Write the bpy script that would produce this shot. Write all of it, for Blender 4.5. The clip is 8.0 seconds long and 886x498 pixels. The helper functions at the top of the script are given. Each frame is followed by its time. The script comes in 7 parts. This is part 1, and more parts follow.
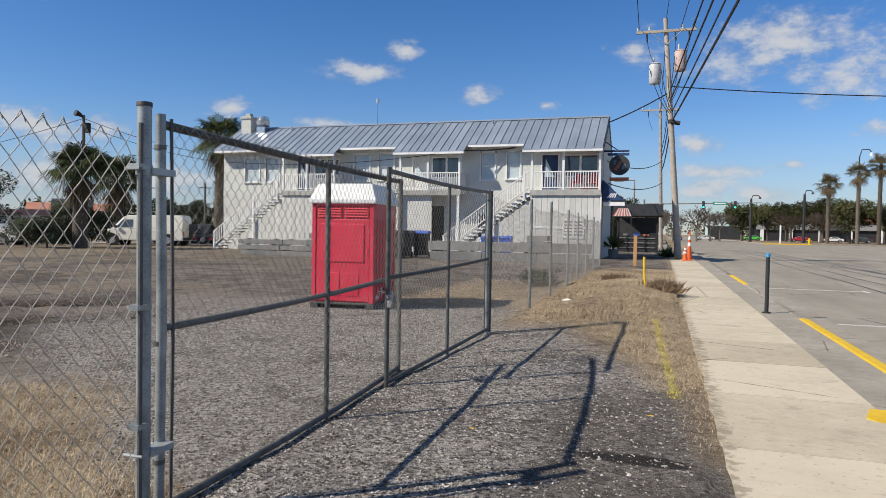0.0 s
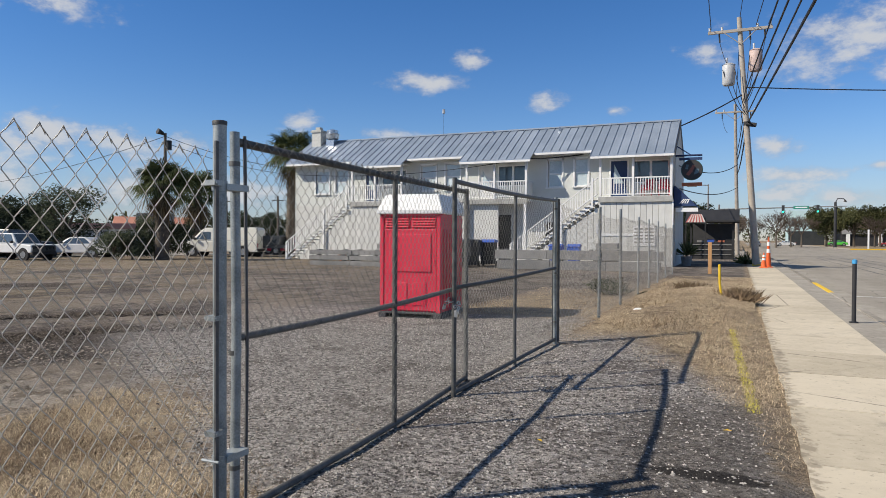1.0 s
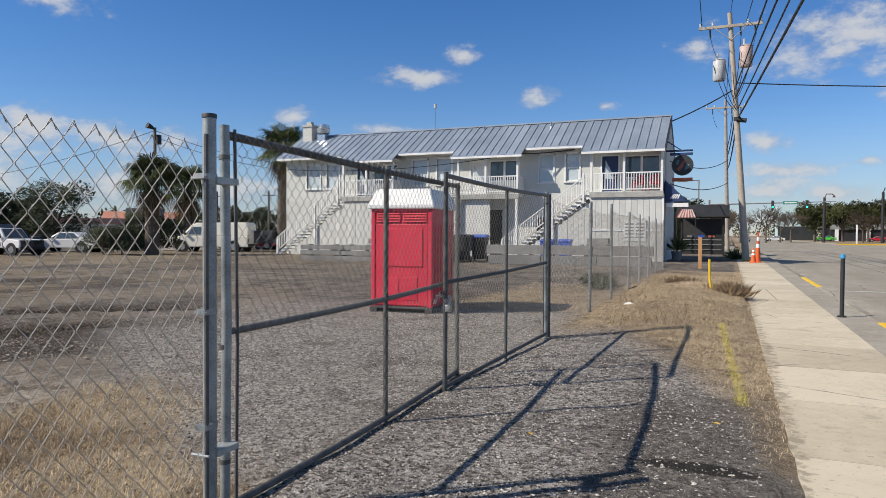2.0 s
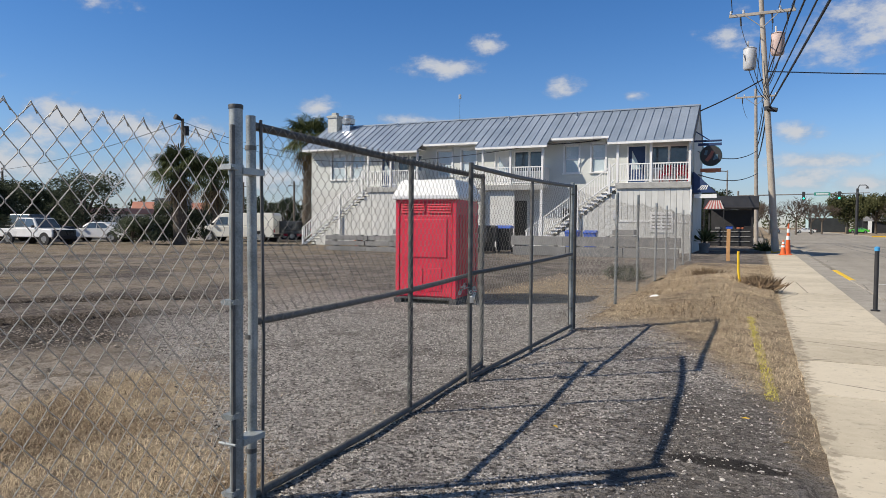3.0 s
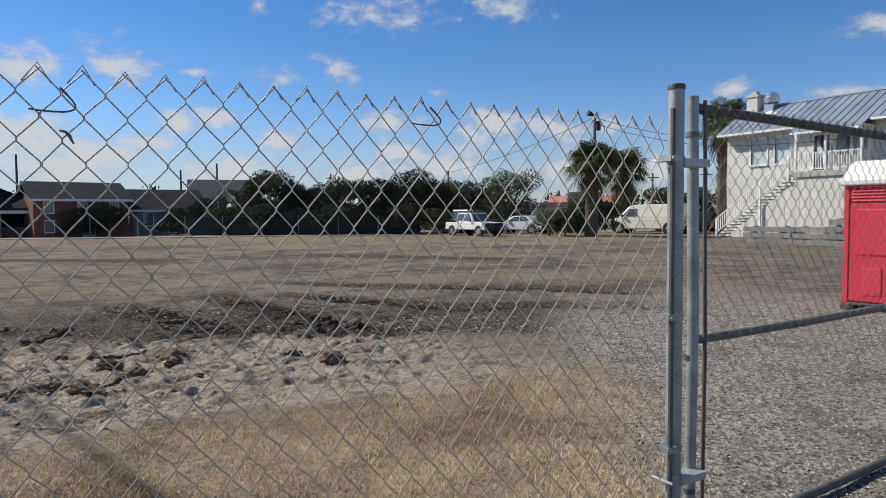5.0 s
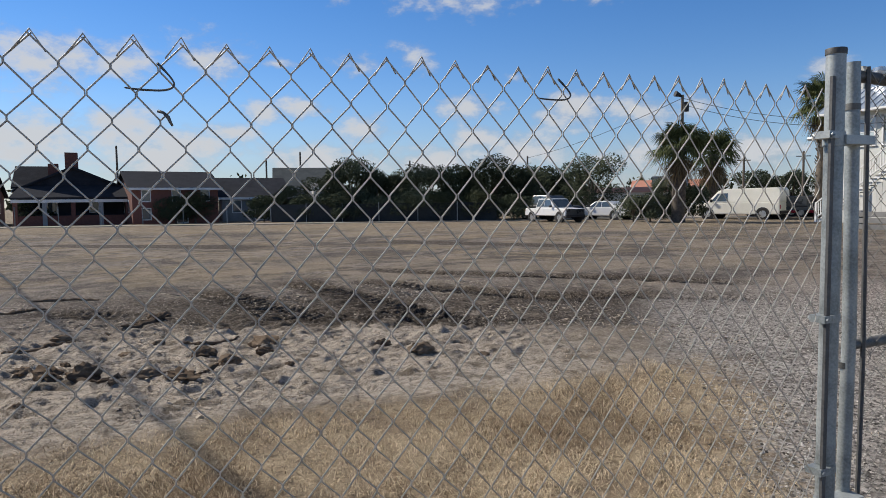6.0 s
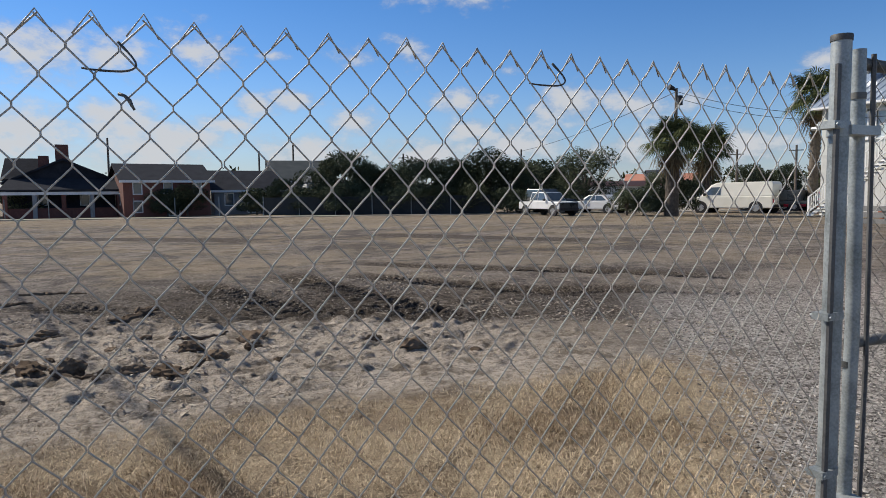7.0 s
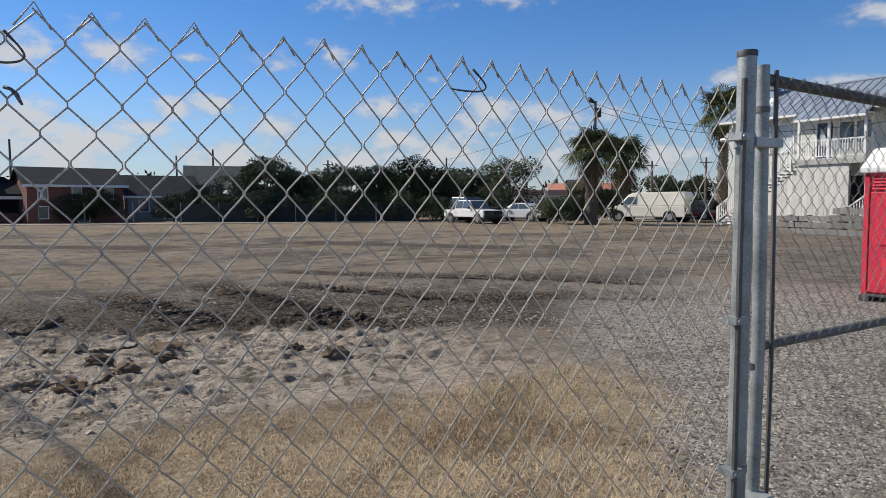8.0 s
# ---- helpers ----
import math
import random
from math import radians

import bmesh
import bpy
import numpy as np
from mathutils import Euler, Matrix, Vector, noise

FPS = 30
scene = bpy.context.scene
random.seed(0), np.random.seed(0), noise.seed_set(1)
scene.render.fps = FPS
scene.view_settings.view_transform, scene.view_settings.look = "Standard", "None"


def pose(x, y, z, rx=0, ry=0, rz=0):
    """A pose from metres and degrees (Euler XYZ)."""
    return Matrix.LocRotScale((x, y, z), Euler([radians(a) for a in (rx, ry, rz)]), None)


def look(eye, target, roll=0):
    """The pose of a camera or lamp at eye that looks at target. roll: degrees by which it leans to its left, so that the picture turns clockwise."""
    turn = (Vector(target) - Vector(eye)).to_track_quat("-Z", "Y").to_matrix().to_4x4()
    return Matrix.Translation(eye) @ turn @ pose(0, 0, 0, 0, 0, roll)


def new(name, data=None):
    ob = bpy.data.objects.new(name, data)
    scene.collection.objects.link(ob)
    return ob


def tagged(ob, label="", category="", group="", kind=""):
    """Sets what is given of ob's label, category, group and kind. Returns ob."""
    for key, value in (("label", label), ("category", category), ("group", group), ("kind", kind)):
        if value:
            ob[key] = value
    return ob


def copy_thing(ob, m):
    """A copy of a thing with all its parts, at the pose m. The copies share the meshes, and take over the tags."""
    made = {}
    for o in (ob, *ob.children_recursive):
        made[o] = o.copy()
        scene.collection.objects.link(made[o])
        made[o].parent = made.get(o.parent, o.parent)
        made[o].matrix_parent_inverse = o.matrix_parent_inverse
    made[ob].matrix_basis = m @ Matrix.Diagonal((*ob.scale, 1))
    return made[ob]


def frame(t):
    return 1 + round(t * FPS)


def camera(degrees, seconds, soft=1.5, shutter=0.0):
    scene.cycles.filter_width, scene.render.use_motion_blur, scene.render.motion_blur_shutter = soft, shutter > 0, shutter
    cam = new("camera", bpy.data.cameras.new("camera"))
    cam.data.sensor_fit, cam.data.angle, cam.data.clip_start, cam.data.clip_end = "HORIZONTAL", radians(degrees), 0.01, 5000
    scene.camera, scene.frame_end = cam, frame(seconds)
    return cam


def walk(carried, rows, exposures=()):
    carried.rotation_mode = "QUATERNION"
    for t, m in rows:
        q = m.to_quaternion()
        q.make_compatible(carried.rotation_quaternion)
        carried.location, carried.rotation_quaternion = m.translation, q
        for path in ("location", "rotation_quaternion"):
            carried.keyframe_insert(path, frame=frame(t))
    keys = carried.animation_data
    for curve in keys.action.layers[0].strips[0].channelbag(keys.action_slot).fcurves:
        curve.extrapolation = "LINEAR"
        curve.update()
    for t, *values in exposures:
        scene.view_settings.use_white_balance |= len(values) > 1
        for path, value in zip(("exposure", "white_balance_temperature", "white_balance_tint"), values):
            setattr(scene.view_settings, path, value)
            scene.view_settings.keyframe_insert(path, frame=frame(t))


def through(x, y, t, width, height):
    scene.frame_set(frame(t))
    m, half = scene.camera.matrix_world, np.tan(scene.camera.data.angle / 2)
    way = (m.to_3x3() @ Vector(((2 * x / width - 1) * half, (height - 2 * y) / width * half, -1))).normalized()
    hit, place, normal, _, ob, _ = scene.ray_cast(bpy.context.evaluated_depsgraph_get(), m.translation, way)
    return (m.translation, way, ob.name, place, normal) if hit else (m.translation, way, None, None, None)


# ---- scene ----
cam = camera(66.5, 8.0, soft=0.6)
PATH = [
    (0, (0.005, 0.000, 1.374), (-0.6125, 1.9013, 1.3181), 0.97),
    (0.5, (0.020, -0.009, 1.383), (-0.7518, 1.8354, 1.3316), 0.47),
    (1, (0.014, -0.001, 1.382), (-0.7895, 1.8303, 1.3502), 0.32),
    (1.5, (0.022, -0.003, 1.374), (-0.7581, 1.8380, 1.3395), 0.38),
    (2.8, (0.005, 0.014, 1.378), (-0.7918, 1.8468, 1.3051), 0.52),
    (3, (0.002, 0.017, 1.377), (-0.8425, 1.8281, 1.3033), 0.49),
    (3.5, (-0.056, -0.004, 1.383), (-1.1185, 1.6891, 1.3053), 0.06),
    (4, (-0.173, -0.025, 1.375), (-1.4975, 1.4715, 1.2894), -0.33),
    (4.5, (-0.318, 0.153, 1.391), (-1.8622, 1.4206, 1.2985), -0.38),
    (4.8, (-0.395, 0.214, 1.409), (-2.0471, 1.3378, 1.3259), -0.37),
    (5, (-0.395, 0.277, 1.417), (-2.0994, 1.3188, 1.3162), -0.43),
    (5.2, (-0.453, 0.290, 1.411), (-2.2030, 1.2520, 1.3015), -0.35),
    (6.3, (-0.702, 0.279, 1.427), (-2.5153, 1.1094, 1.2803), -0.79),
    (6.5, (-0.723, 0.309, 1.422), (-2.5370, 1.1382, 1.2694), -0.73),
    (7, (-0.745, 0.338, 1.420), (-2.5458, 1.1927, 1.2607), -0.64),
    (7.5, (-0.760, 0.354, 1.417), (-2.5267, 1.2796, 1.2634), -0.43),
    (8, (-0.768, 0.365, 1.415), (-2.4657, 1.4139, 1.2768), -0.22),
]
walk(cam, [(t, look(eye, target, roll)) for t, eye, target, roll in PATH])

# ---- world, sun ----
SUN = Vector((-0.950, -0.735, 1.0)).normalized()
sun = new("sun", bpy.data.lights.new("sun", "SUN"))
sun.data.energy, sun.data.angle, sun.data.color = 5.6, radians(0.53), (1.0, 0.91, 0.78)
sun.matrix_world = look(SUN * 50, (0, 0, 0))


class V:
    """A socket of a node tree with plain arithmetic."""

    def __init__(self, tree, socket):
        self.tree, self.socket = tree, socket

    def _op(self, op, *others, clamp=False):
        node = self.tree.nodes.new("ShaderNodeMath")
        node.operation, node.use_clamp = op, clamp
        for n, o in enumerate((self, *others)):
            if isinstance(o, V):
                self.tree.links.new(o.socket, node.inputs[n])
            else:
                node.inputs[n].default_value = o
        return V(self.tree, node.outputs[0])

    def __add__(self, o): return self._op("ADD", o)
    def __sub__(self, o): return self._op("SUBTRACT", o)
    def __mul__(self, o): return self._op("MULTIPLY", o)
    def __truediv__(self, o): return self._op("DIVIDE", o)
    def max(self, o): return self._op("MAXIMUM", o)
    def min(self, o): return self._op("MINIMUM", o)
    def pow(self, o): return self._op("POWER", o)
    def abs(self): return self._op("ABSOLUTE")
    def clamp(self): return self._op("ADD", 0.0, clamp=True)

    def step(self, lo, hi):
        """0 below lo, 1 above hi, smooth between."""
        node = self.tree.nodes.new("ShaderNodeMapRange")
        node.interpolation_type = "SMOOTHSTEP"
        self.tree.links.new(self.socket, node.inputs[0])
        node.inputs[1].default_value, node.inputs[2].default_value = lo, hi
        return V(self.tree, node.outputs[0])


class Tree:
    """Short ways to make nodes."""

    def __init__(self, tree):
        self.tree = tree

    def node(self, kind, **inputs):
        n = self.tree.nodes.new(kind)
        for key, value in inputs.items():
            self.put(n.inputs[key.replace("_", " ")], value)
        return n

    def put(self, socket, value):
        if isinstance(value, V):
            self.tree.links.new(value.socket, socket)
        elif isinstance(value, bpy.types.NodeSocket):
            self.tree.links.new(value, socket)
        else:
            socket.default_value = value

    def where(self, kind="Object"):
        if kind == "World":
            return self.node("ShaderNodeNewGeometry").outputs["Position"]
        return self.node("ShaderNodeTexCoord").outputs[kind]

    def noise(self, at, scale, detail=4.0, rough=0.55, warp=0.0, out=0):
        n = self.node("ShaderNodeTexNoise", Vector=at, Scale=scale, Detail=detail, Roughness=rough, Distortion=warp)
        return V(self.tree, n.outputs[out])

    def cells(self, at, scale, out="Distance", feature="F1"):
        n = self.tree.nodes.new("ShaderNodeTexVoronoi")
        n.feature = feature
        self.put(n.inputs["Vector"], at)
        n.inputs["Scale"].default_value = scale
        return V(self.tree, n.outputs[out])

    def mix(self, f, a, b):
        n = self.tree.nodes.new("ShaderNodeMix")
        n.data_type = "RGBA"
        self.put(n.inputs[0], f)
        for s, v in ((n.inputs[6], a), (n.inputs[7], b)):
            self.put(s, (*v, 1) if isinstance(v, tuple) else v)
        return V(self.tree, n.outputs[2])

    def stretch(self, at, x, y, z):
        n = self.tree.nodes.new("ShaderNodeVectorMath")
        n.operation = "MULTIPLY"
        self.put(n.inputs[0], at)
        n.inputs[1].default_value = (x, y, z)
        return n.outputs[0]

    def xyz(self, at):
        n = self.node("ShaderNodeSeparateXYZ", Vector=at)
        return [V(self.tree, o) for o in n.outputs]


world = bpy.data.worlds.new("sky")
scene.world = world
world.use_nodes = True
wt = world.node_tree
wt.nodes.clear()
W = Tree(wt)
sky = wt.nodes.new("ShaderNodeTexSky")
sky.sky_type, sky.sun_disc = "NISHITA", False
sky.sun_elevation, sky.sun_rotation = math.asin(SUN.z), math.atan2(SUN.x, SUN.y)
sky.air_density, sky.dust_density, sky.ozone_density = 1.0, 0.0, 2.2
ray_dir = W.where("Generated")
wx, wy, wz = W.xyz(ray_dir)
# fair-weather clouds: azimuth, elevation, half width, half height in degrees
CLOUDS = [
    (94.6, 10.6, 4.7, 2.4), (90.1, 10.7, 3.2, 1.8), (84.1, 11.4, 3.9, 2.0), (78.4, 11.2, 1.6, 0.6), (71.9, 11.2, 2.5, 1.3), (67.1, 11.7, 2.4, 1.5), (59.0, 10.0, 1.5, 0.7),
    (62.4, 16.3, 5.8, 1.7), (53.2, 16.8, 3.7, 1.2), (73.6, 16.6, 1.3, 0.9), (76.5, 7.8, 3.0, 1.1), (79.7, 7.4, 1.6, 0.8), (71.7, 6.2, 2.6, 1.2), (62.9, 7.8, 2.6, 1.2),
    (54.4, 7.3, 3.1, 1.6), (49.2, 7.2, 3.6, 1.3), (62.4, 5.4, 2.0, 1.0), (96.3, 4.8, 5.0, 2.3), (90.0, 5.4, 3.0, 2.1), (85.5, 4.7, 3.6, 1.4), (82.5, 5.8, 2.1, 0.8), (88.4, 3.7, 4.6, 2.1),
    (35.5, 9.5, 1.6, 1.1), (28.2, 8.7, 3.4, 0.6), (25.0, 12.9, 3.4, 1.1), (21.4, 14.5, 1.5, 0.8), (15.2, 11.2, 1.6, 1.0), (9.6, 10.4, 1.1, 0.4), (2.2, 14.4, 2.6, 1.6),
    (-8.1, 14.1, 6.4, 2.8), (-13.2, 11.3, 4.4, 2.5), (-2.7, 7.1, 1.8, 0.8), (-6.8, 3.1, 2.6, 0.8), (-3.2, 3.6, 2.4, 1.0), (-3.6, 4.9, 3.2, 0.6), (-9.1, 5.4, 1.3, 0.5), (-14.4, 7.8, 1.4, 0.7),
    (44.4, 7.3, 2.2, 1.0), (49.8, 3.2, 4.0, 2.0), (58.0, 4.0, 4.0, 1.3), (66.0, 3.4, 4.5, 1.2), (75.0, 3.4, 5.0, 1.4), (41.0, 3.6, 4.0, 1.3),
]
blob = None
for az, el, w, h in CLOUDS:
    a, e = radians(az), radians(el)
    way = Vector((-math.sin(a) * math.cos(e), math.cos(a) * math.cos(e), math.sin(e)))
    sub = wt.nodes.new("ShaderNodeVectorMath")
    sub.operation = "SUBTRACT"
    wt.links.new(ray_dir, sub.inputs[0])
    sub.inputs[1].default_value = way
    size = wt.nodes.new("ShaderNodeVectorMath")
    size.operation = "LENGTH"
    wt.links.new(W.stretch(sub.outputs[0], 1 / radians(w), 1 / radians(w), 1 / radians(h)), size.inputs[0])
    near = V(wt, size.outputs["Value"]) * -1.0 + 1.0
    blob = near if blob is None else blob.max(near)
puffs = W.noise(W.stretch(ray_dir, 1, 1, 2.2), 9.0, 7.0, 0.6)
fine = W.noise(W.stretch(ray_dir, 1, 1, 1.8), 26.0, 6.0, 0.62)
low = wz.step(0.015, 0.06) * (wz * -1.0 + 0.20).step(0.0, 0.11) * (wx * -1.0).step(-0.45, 0.55)
field = (blob.max(-1.2) * 0.38 + (puffs - 0.5) * 0.85 + (fine - 0.5) * 0.95 + low * 0.12 - 0.05)
cover = field.step(-0.08, 0.42)
shade = (fine * 0.7 + field * 1.2).step(0.15, 0.75)
cloud_col = W.mix(shade, (0.48, 0.53, 0.64), (0.91, 0.93, 0.97))
haze = (wz.abs() * -1.0 + 0.17).step(0.0, 0.17) * 0.5
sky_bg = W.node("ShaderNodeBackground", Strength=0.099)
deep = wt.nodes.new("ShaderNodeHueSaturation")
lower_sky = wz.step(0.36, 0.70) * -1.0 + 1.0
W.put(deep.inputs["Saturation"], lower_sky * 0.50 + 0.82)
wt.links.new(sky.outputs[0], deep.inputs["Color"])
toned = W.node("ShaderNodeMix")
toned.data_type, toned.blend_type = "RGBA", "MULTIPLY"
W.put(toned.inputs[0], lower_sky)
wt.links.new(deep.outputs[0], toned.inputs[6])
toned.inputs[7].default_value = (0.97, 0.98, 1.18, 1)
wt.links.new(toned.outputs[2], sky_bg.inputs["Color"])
cloud_bg = W.node("ShaderNodeBackground", Color=cloud_col, Strength=0.66)
haze_bg = W.node("ShaderNodeBackground", Strength=0.52)
haze_bg.inputs["Color"].default_value = (0.41, 0.62, 0.97, 1)
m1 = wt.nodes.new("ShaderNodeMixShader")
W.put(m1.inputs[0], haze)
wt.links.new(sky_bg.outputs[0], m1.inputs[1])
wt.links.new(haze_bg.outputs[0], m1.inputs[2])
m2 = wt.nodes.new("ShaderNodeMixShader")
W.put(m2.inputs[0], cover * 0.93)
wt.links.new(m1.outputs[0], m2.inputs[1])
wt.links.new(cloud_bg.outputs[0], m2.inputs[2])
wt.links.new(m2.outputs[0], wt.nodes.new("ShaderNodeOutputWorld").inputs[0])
scene.view_settings.exposure = 0.0

# ---- materials ----
def material(name, rough=0.7, metal=0.0, spec=0.5):
    m = bpy.data.materials.new(name)
    m.use_nodes = True
    t = Tree(m.node_tree)
    b = m.node_tree.nodes["Principled BSDF"]
    b.inputs["Roughness"].default_value, b.inputs["Metallic"].default_value = rough, metal
    b.inputs["Specular IOR Level"].default_value = spec
    return m, t, b


def bump(t, b, height, strength=0.3, distance=0.01):
    n = t.node("ShaderNodeBump", Height=height, Strength=strength, Distance=distance)
    t.put(b.inputs["Normal"], n.outputs[0])


def paint(name, dark, light, scale=3.0, rough=0.6, metal=0.0, relief=0.15, grain=60.0, spec=0.4):
    """A painted or plain surface with stains at two scales and fine grain."""
    m, t, b = material(name, rough, metal, spec)
    at = t.where("Object")
    big, small = t.noise(at, scale, 5), t.noise(at, grain, 3)
    info = t.node("ShaderNodeObjectInfo")
    f = (big * 0.65 + small * 0.35 + (V(t.tree, info.outputs["Random"]) - 0.5) * 0.25).step(0.25, 0.75)
    t.put(b.inputs["Base Color"], t.mix(f, dark, light))
    t.put(b.inputs["Roughness"], (big * 0.3 + (rough - 0.15)).clamp())
    bump(t, b, small + big, relief, 0.004)
    return m


def tint(name, dark, light, scale=8.0, rough=0.7, through=0.0):
    """Foliage: each leaf has its own shade."""
    m, t, b = material(name, max(rough, 0.85), 0, 0.06)
    geo = t.node("ShaderNodeNewGeometry")
    f = V(t.tree, geo.outputs["Random Per Island"])
    t.put(b.inputs["Base Color"], t.mix(f, dark, light))
    if through:
        b.inputs["Transmission Weight"].default_value = 0.0
        b.inputs["Subsurface Weight"].default_value = 0.0
    return m


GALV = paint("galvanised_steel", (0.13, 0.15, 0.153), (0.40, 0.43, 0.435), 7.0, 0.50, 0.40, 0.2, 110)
# old steel, its colour darkened further to hold the gate rails' backlit tone
GALV_OLD_SHADED = paint("weathered_shaded_steel", (0.055, 0.055, 0.053), (0.17, 0.17, 0.162), 14.0, 0.6, 0.35, 0.25, 160)
WIRE_OLD = paint("weathered_wire", (0.22, 0.215, 0.20), (0.42, 0.41, 0.385), 5.0, 0.68, 1.0, 0.0, 90)
WIRE = paint("galvanised_wire", (0.30, 0.28, 0.25), (0.54, 0.51, 0.46), 5.0, 0.62, 0.6, 0.0, 90)
DARK_BAR = paint("dark_tension_bar", (0.05, 0.05, 0.05), (0.13, 0.13, 0.13), 12.0, 0.6, 0.4, 0.2, 120)
RED = paint("red_plastic", (0.56, 0.025, 0.055), (0.68, 0.04, 0.075), 2.5, 0.45, 0, 0.05, 40)
WHITE_ROOF = paint("white_plastic", (0.62, 0.63, 0.63), (0.80, 0.80, 0.79), 3.5, 0.5, 0, 0.05, 40)
SKID = paint("dark_plastic", (0.03, 0.03, 0.03), (0.08, 0.08, 0.08), 6, 0.7)
STUCCO = paint("pale_stucco", (0.54, 0.555, 0.52), (0.64, 0.655, 0.615), 1.2, 0.9, 0, 0.4, 45)
SIDING = paint("pale_grey_siding", (0.50, 0.50, 0.475), (0.64, 0.64, 0.605), 1.6, 0.8, 0, 0.3, 30)
TRIM = paint("white_trim", (0.68, 0.68, 0.67), (0.82, 0.82, 0.80), 2.0, 0.6, 0, 0.1, 50)
ROOF = paint("grey_metal_roof", (0.27, 0.325, 0.40), (0.38, 0.44, 0.52), 0.8, 0.38, 0.4, 0.08, 8)
GLASS_DARK = paint("window_glass", (0.05, 0.07, 0.09), (0.10, 0.13, 0.15), 0.9, 0.08, 0, 0.0, 3, 0.8)
BLIND = paint("window_blind", (0.42, 0.50, 0.52), (0.58, 0.65, 0.67), 1.5, 0.25, 0, 0.05, 12, 0.6)
NAVY = paint("navy_paint", (0.015, 0.03, 0.09), (0.03, 0.06, 0.15), 2.0, 0.6)
BLUE = paint("blue_plastic", (0.03, 0.09, 0.42), (0.06, 0.15, 0.55), 2.0, 0.5)
BLACK = paint("black_paint", (0.015, 0.015, 0.017), (0.04, 0.04, 0.042), 3.0, 0.6)
WORN_BOARD = paint("weathered_deck_board", (0.28, 0.28, 0.26), (0.46, 0.455, 0.43), 2.5, 0.9, 0, 0.4, 30)
CONCRETE_BEAM = paint("grey_concrete", (0.15, 0.15, 0.148), (0.27, 0.265, 0.255), 1.8, 0.9, 0, 0.4, 35)
BRICK_WHITE = paint("whitewashed_brick", (0.38, 0.38, 0.345), (0.60, 0.60, 0.56), 7.0, 0.9, 0, 0.5, 20)
POLE_WOOD = paint("weathered_pole_wood", (0.25, 0.22, 0.19), (0.42, 0.38, 0.33), 3.0, 0.9, 0, 0.5, 30)
FRESH_WOOD = paint("fresh_wood", (0.42, 0.22, 0.09), (0.55, 0.32, 0.15), 5.0, 0.8, 0, 0.3, 40)
YELLOW = paint("yellow_paint", (0.55, 0.34, 0.01), (0.75, 0.50, 0.03), 6.0, 0.7, 0, 0.2, 60)
WHITE_LINE = paint("worn_white_paint", (0.40, 0.40, 0.39), (0.66, 0.66, 0.64), 9.0, 0.8, 0, 0.2, 60)
RUBBER = paint("black_rubber", (0.012, 0.012, 0.012), (0.03, 0.03, 0.03), 8.0, 0.8)
ORANGE = paint("orange_plastic", (0.62, 0.10, 0.02), (0.78, 0.16, 0.04), 5.0, 0.55)
CABLE = paint("black_cable", (0.012, 0.012, 0.014), (0.03, 0.03, 0.032), 3.0, 0.6)
PORCELAIN = paint("grey_transformer_paint", (0.42, 0.43, 0.44), (0.58, 0.59, 0.60), 3.0, 0.5)
PALE_RED = paint("rusty_transformer_paint", (0.42, 0.30, 0.27), (0.58, 0.46, 0.42), 5.0, 0.7)
CHROME = paint("alloy_metal", (0.35, 0.36, 0.37), (0.60, 0.61, 0.62), 6.0, 0.3, 0.8)
CAR_WHITE = paint("white_car_paint", (0.62, 0.62, 0.61), (0.74, 0.74, 0.73), 1.5, 0.3, 0, 0.0, 20, 0.6)
VAN_WHITE = paint("cream_van_paint", (0.74, 0.72, 0.63), (0.84, 0.82, 0.74), 1.5, 0.35, 0, 0.0, 20, 0.6)
CAR_SILVER = paint("silver_car_paint", (0.34, 0.34, 0.33), (0.46, 0.46, 0.44), 1.5, 0.3, 0.3, 0.0, 20, 0.6)
CAR_DARK = paint("dark_grey_car_paint", (0.03, 0.035, 0.04), (0.06, 0.065, 0.07), 1.5, 0.3, 0.2, 0.0, 20, 0.6)
CAR_RED = paint("red_car_paint", (0.40, 0.015, 0.03), (0.52, 0.03, 0.05), 1.5, 0.3, 0, 0.0, 20, 0.6)
CAR_GREEN = paint("green_car_paint", (0.06, 0.42, 0.04), (0.10, 0.55, 0.07), 1.5, 0.3, 0, 0.0, 20, 0.6)
CAR_BLUE = paint("blue_grey_car_paint", (0.10, 0.14, 0.18), (0.16, 0.20, 0.25), 1.5, 0.3, 0.3, 0.0, 20, 0.6)
BRICK = paint("red_brick", (0.11, 0.046, 0.038), (0.215, 0.09, 0.068), 6.0, 0.9, 0, 0.5, 12)
SHINGLE = paint("dark_shingle", (0.017, 0.019, 0.025), (0.040, 0.043, 0.052), 1.5, 1.0, 0, 0.5, 9, 0.05)
SHINGLE_GREY = paint("grey_shingle", (0.07, 0.078, 0.08), (0.12, 0.13, 0.13), 1.5, 1.0, 0, 0.5, 9, 0.05)
HOUSE_GREY = paint("grey_house_paint", (0.20, 0.20, 0.20), (0.30, 0.30, 0.30), 1.5, 0.8)
SCREEN = paint("black_screen_cloth", (0.014, 0.017, 0.019), (0.04, 0.045, 0.047), 0.6, 0.9, 0, 0.4, 4)
LEAF_DARK = tint("evergreen_leaf", (0.030, 0.040, 0.024), (0.105, 0.118, 0.072))
LEAF_OLIVE = tint("oak_leaf", (0.035, 0.042, 0.018), (0.10, 0.10, 0.045))
LEAF_BROWN = tint("dry_twig", (0.07, 0.055, 0.045), (0.15, 0.12, 0.10))
FROND = tint("palm_frond", (0.04, 0.055, 0.022), (0.14, 0.155, 0.07))
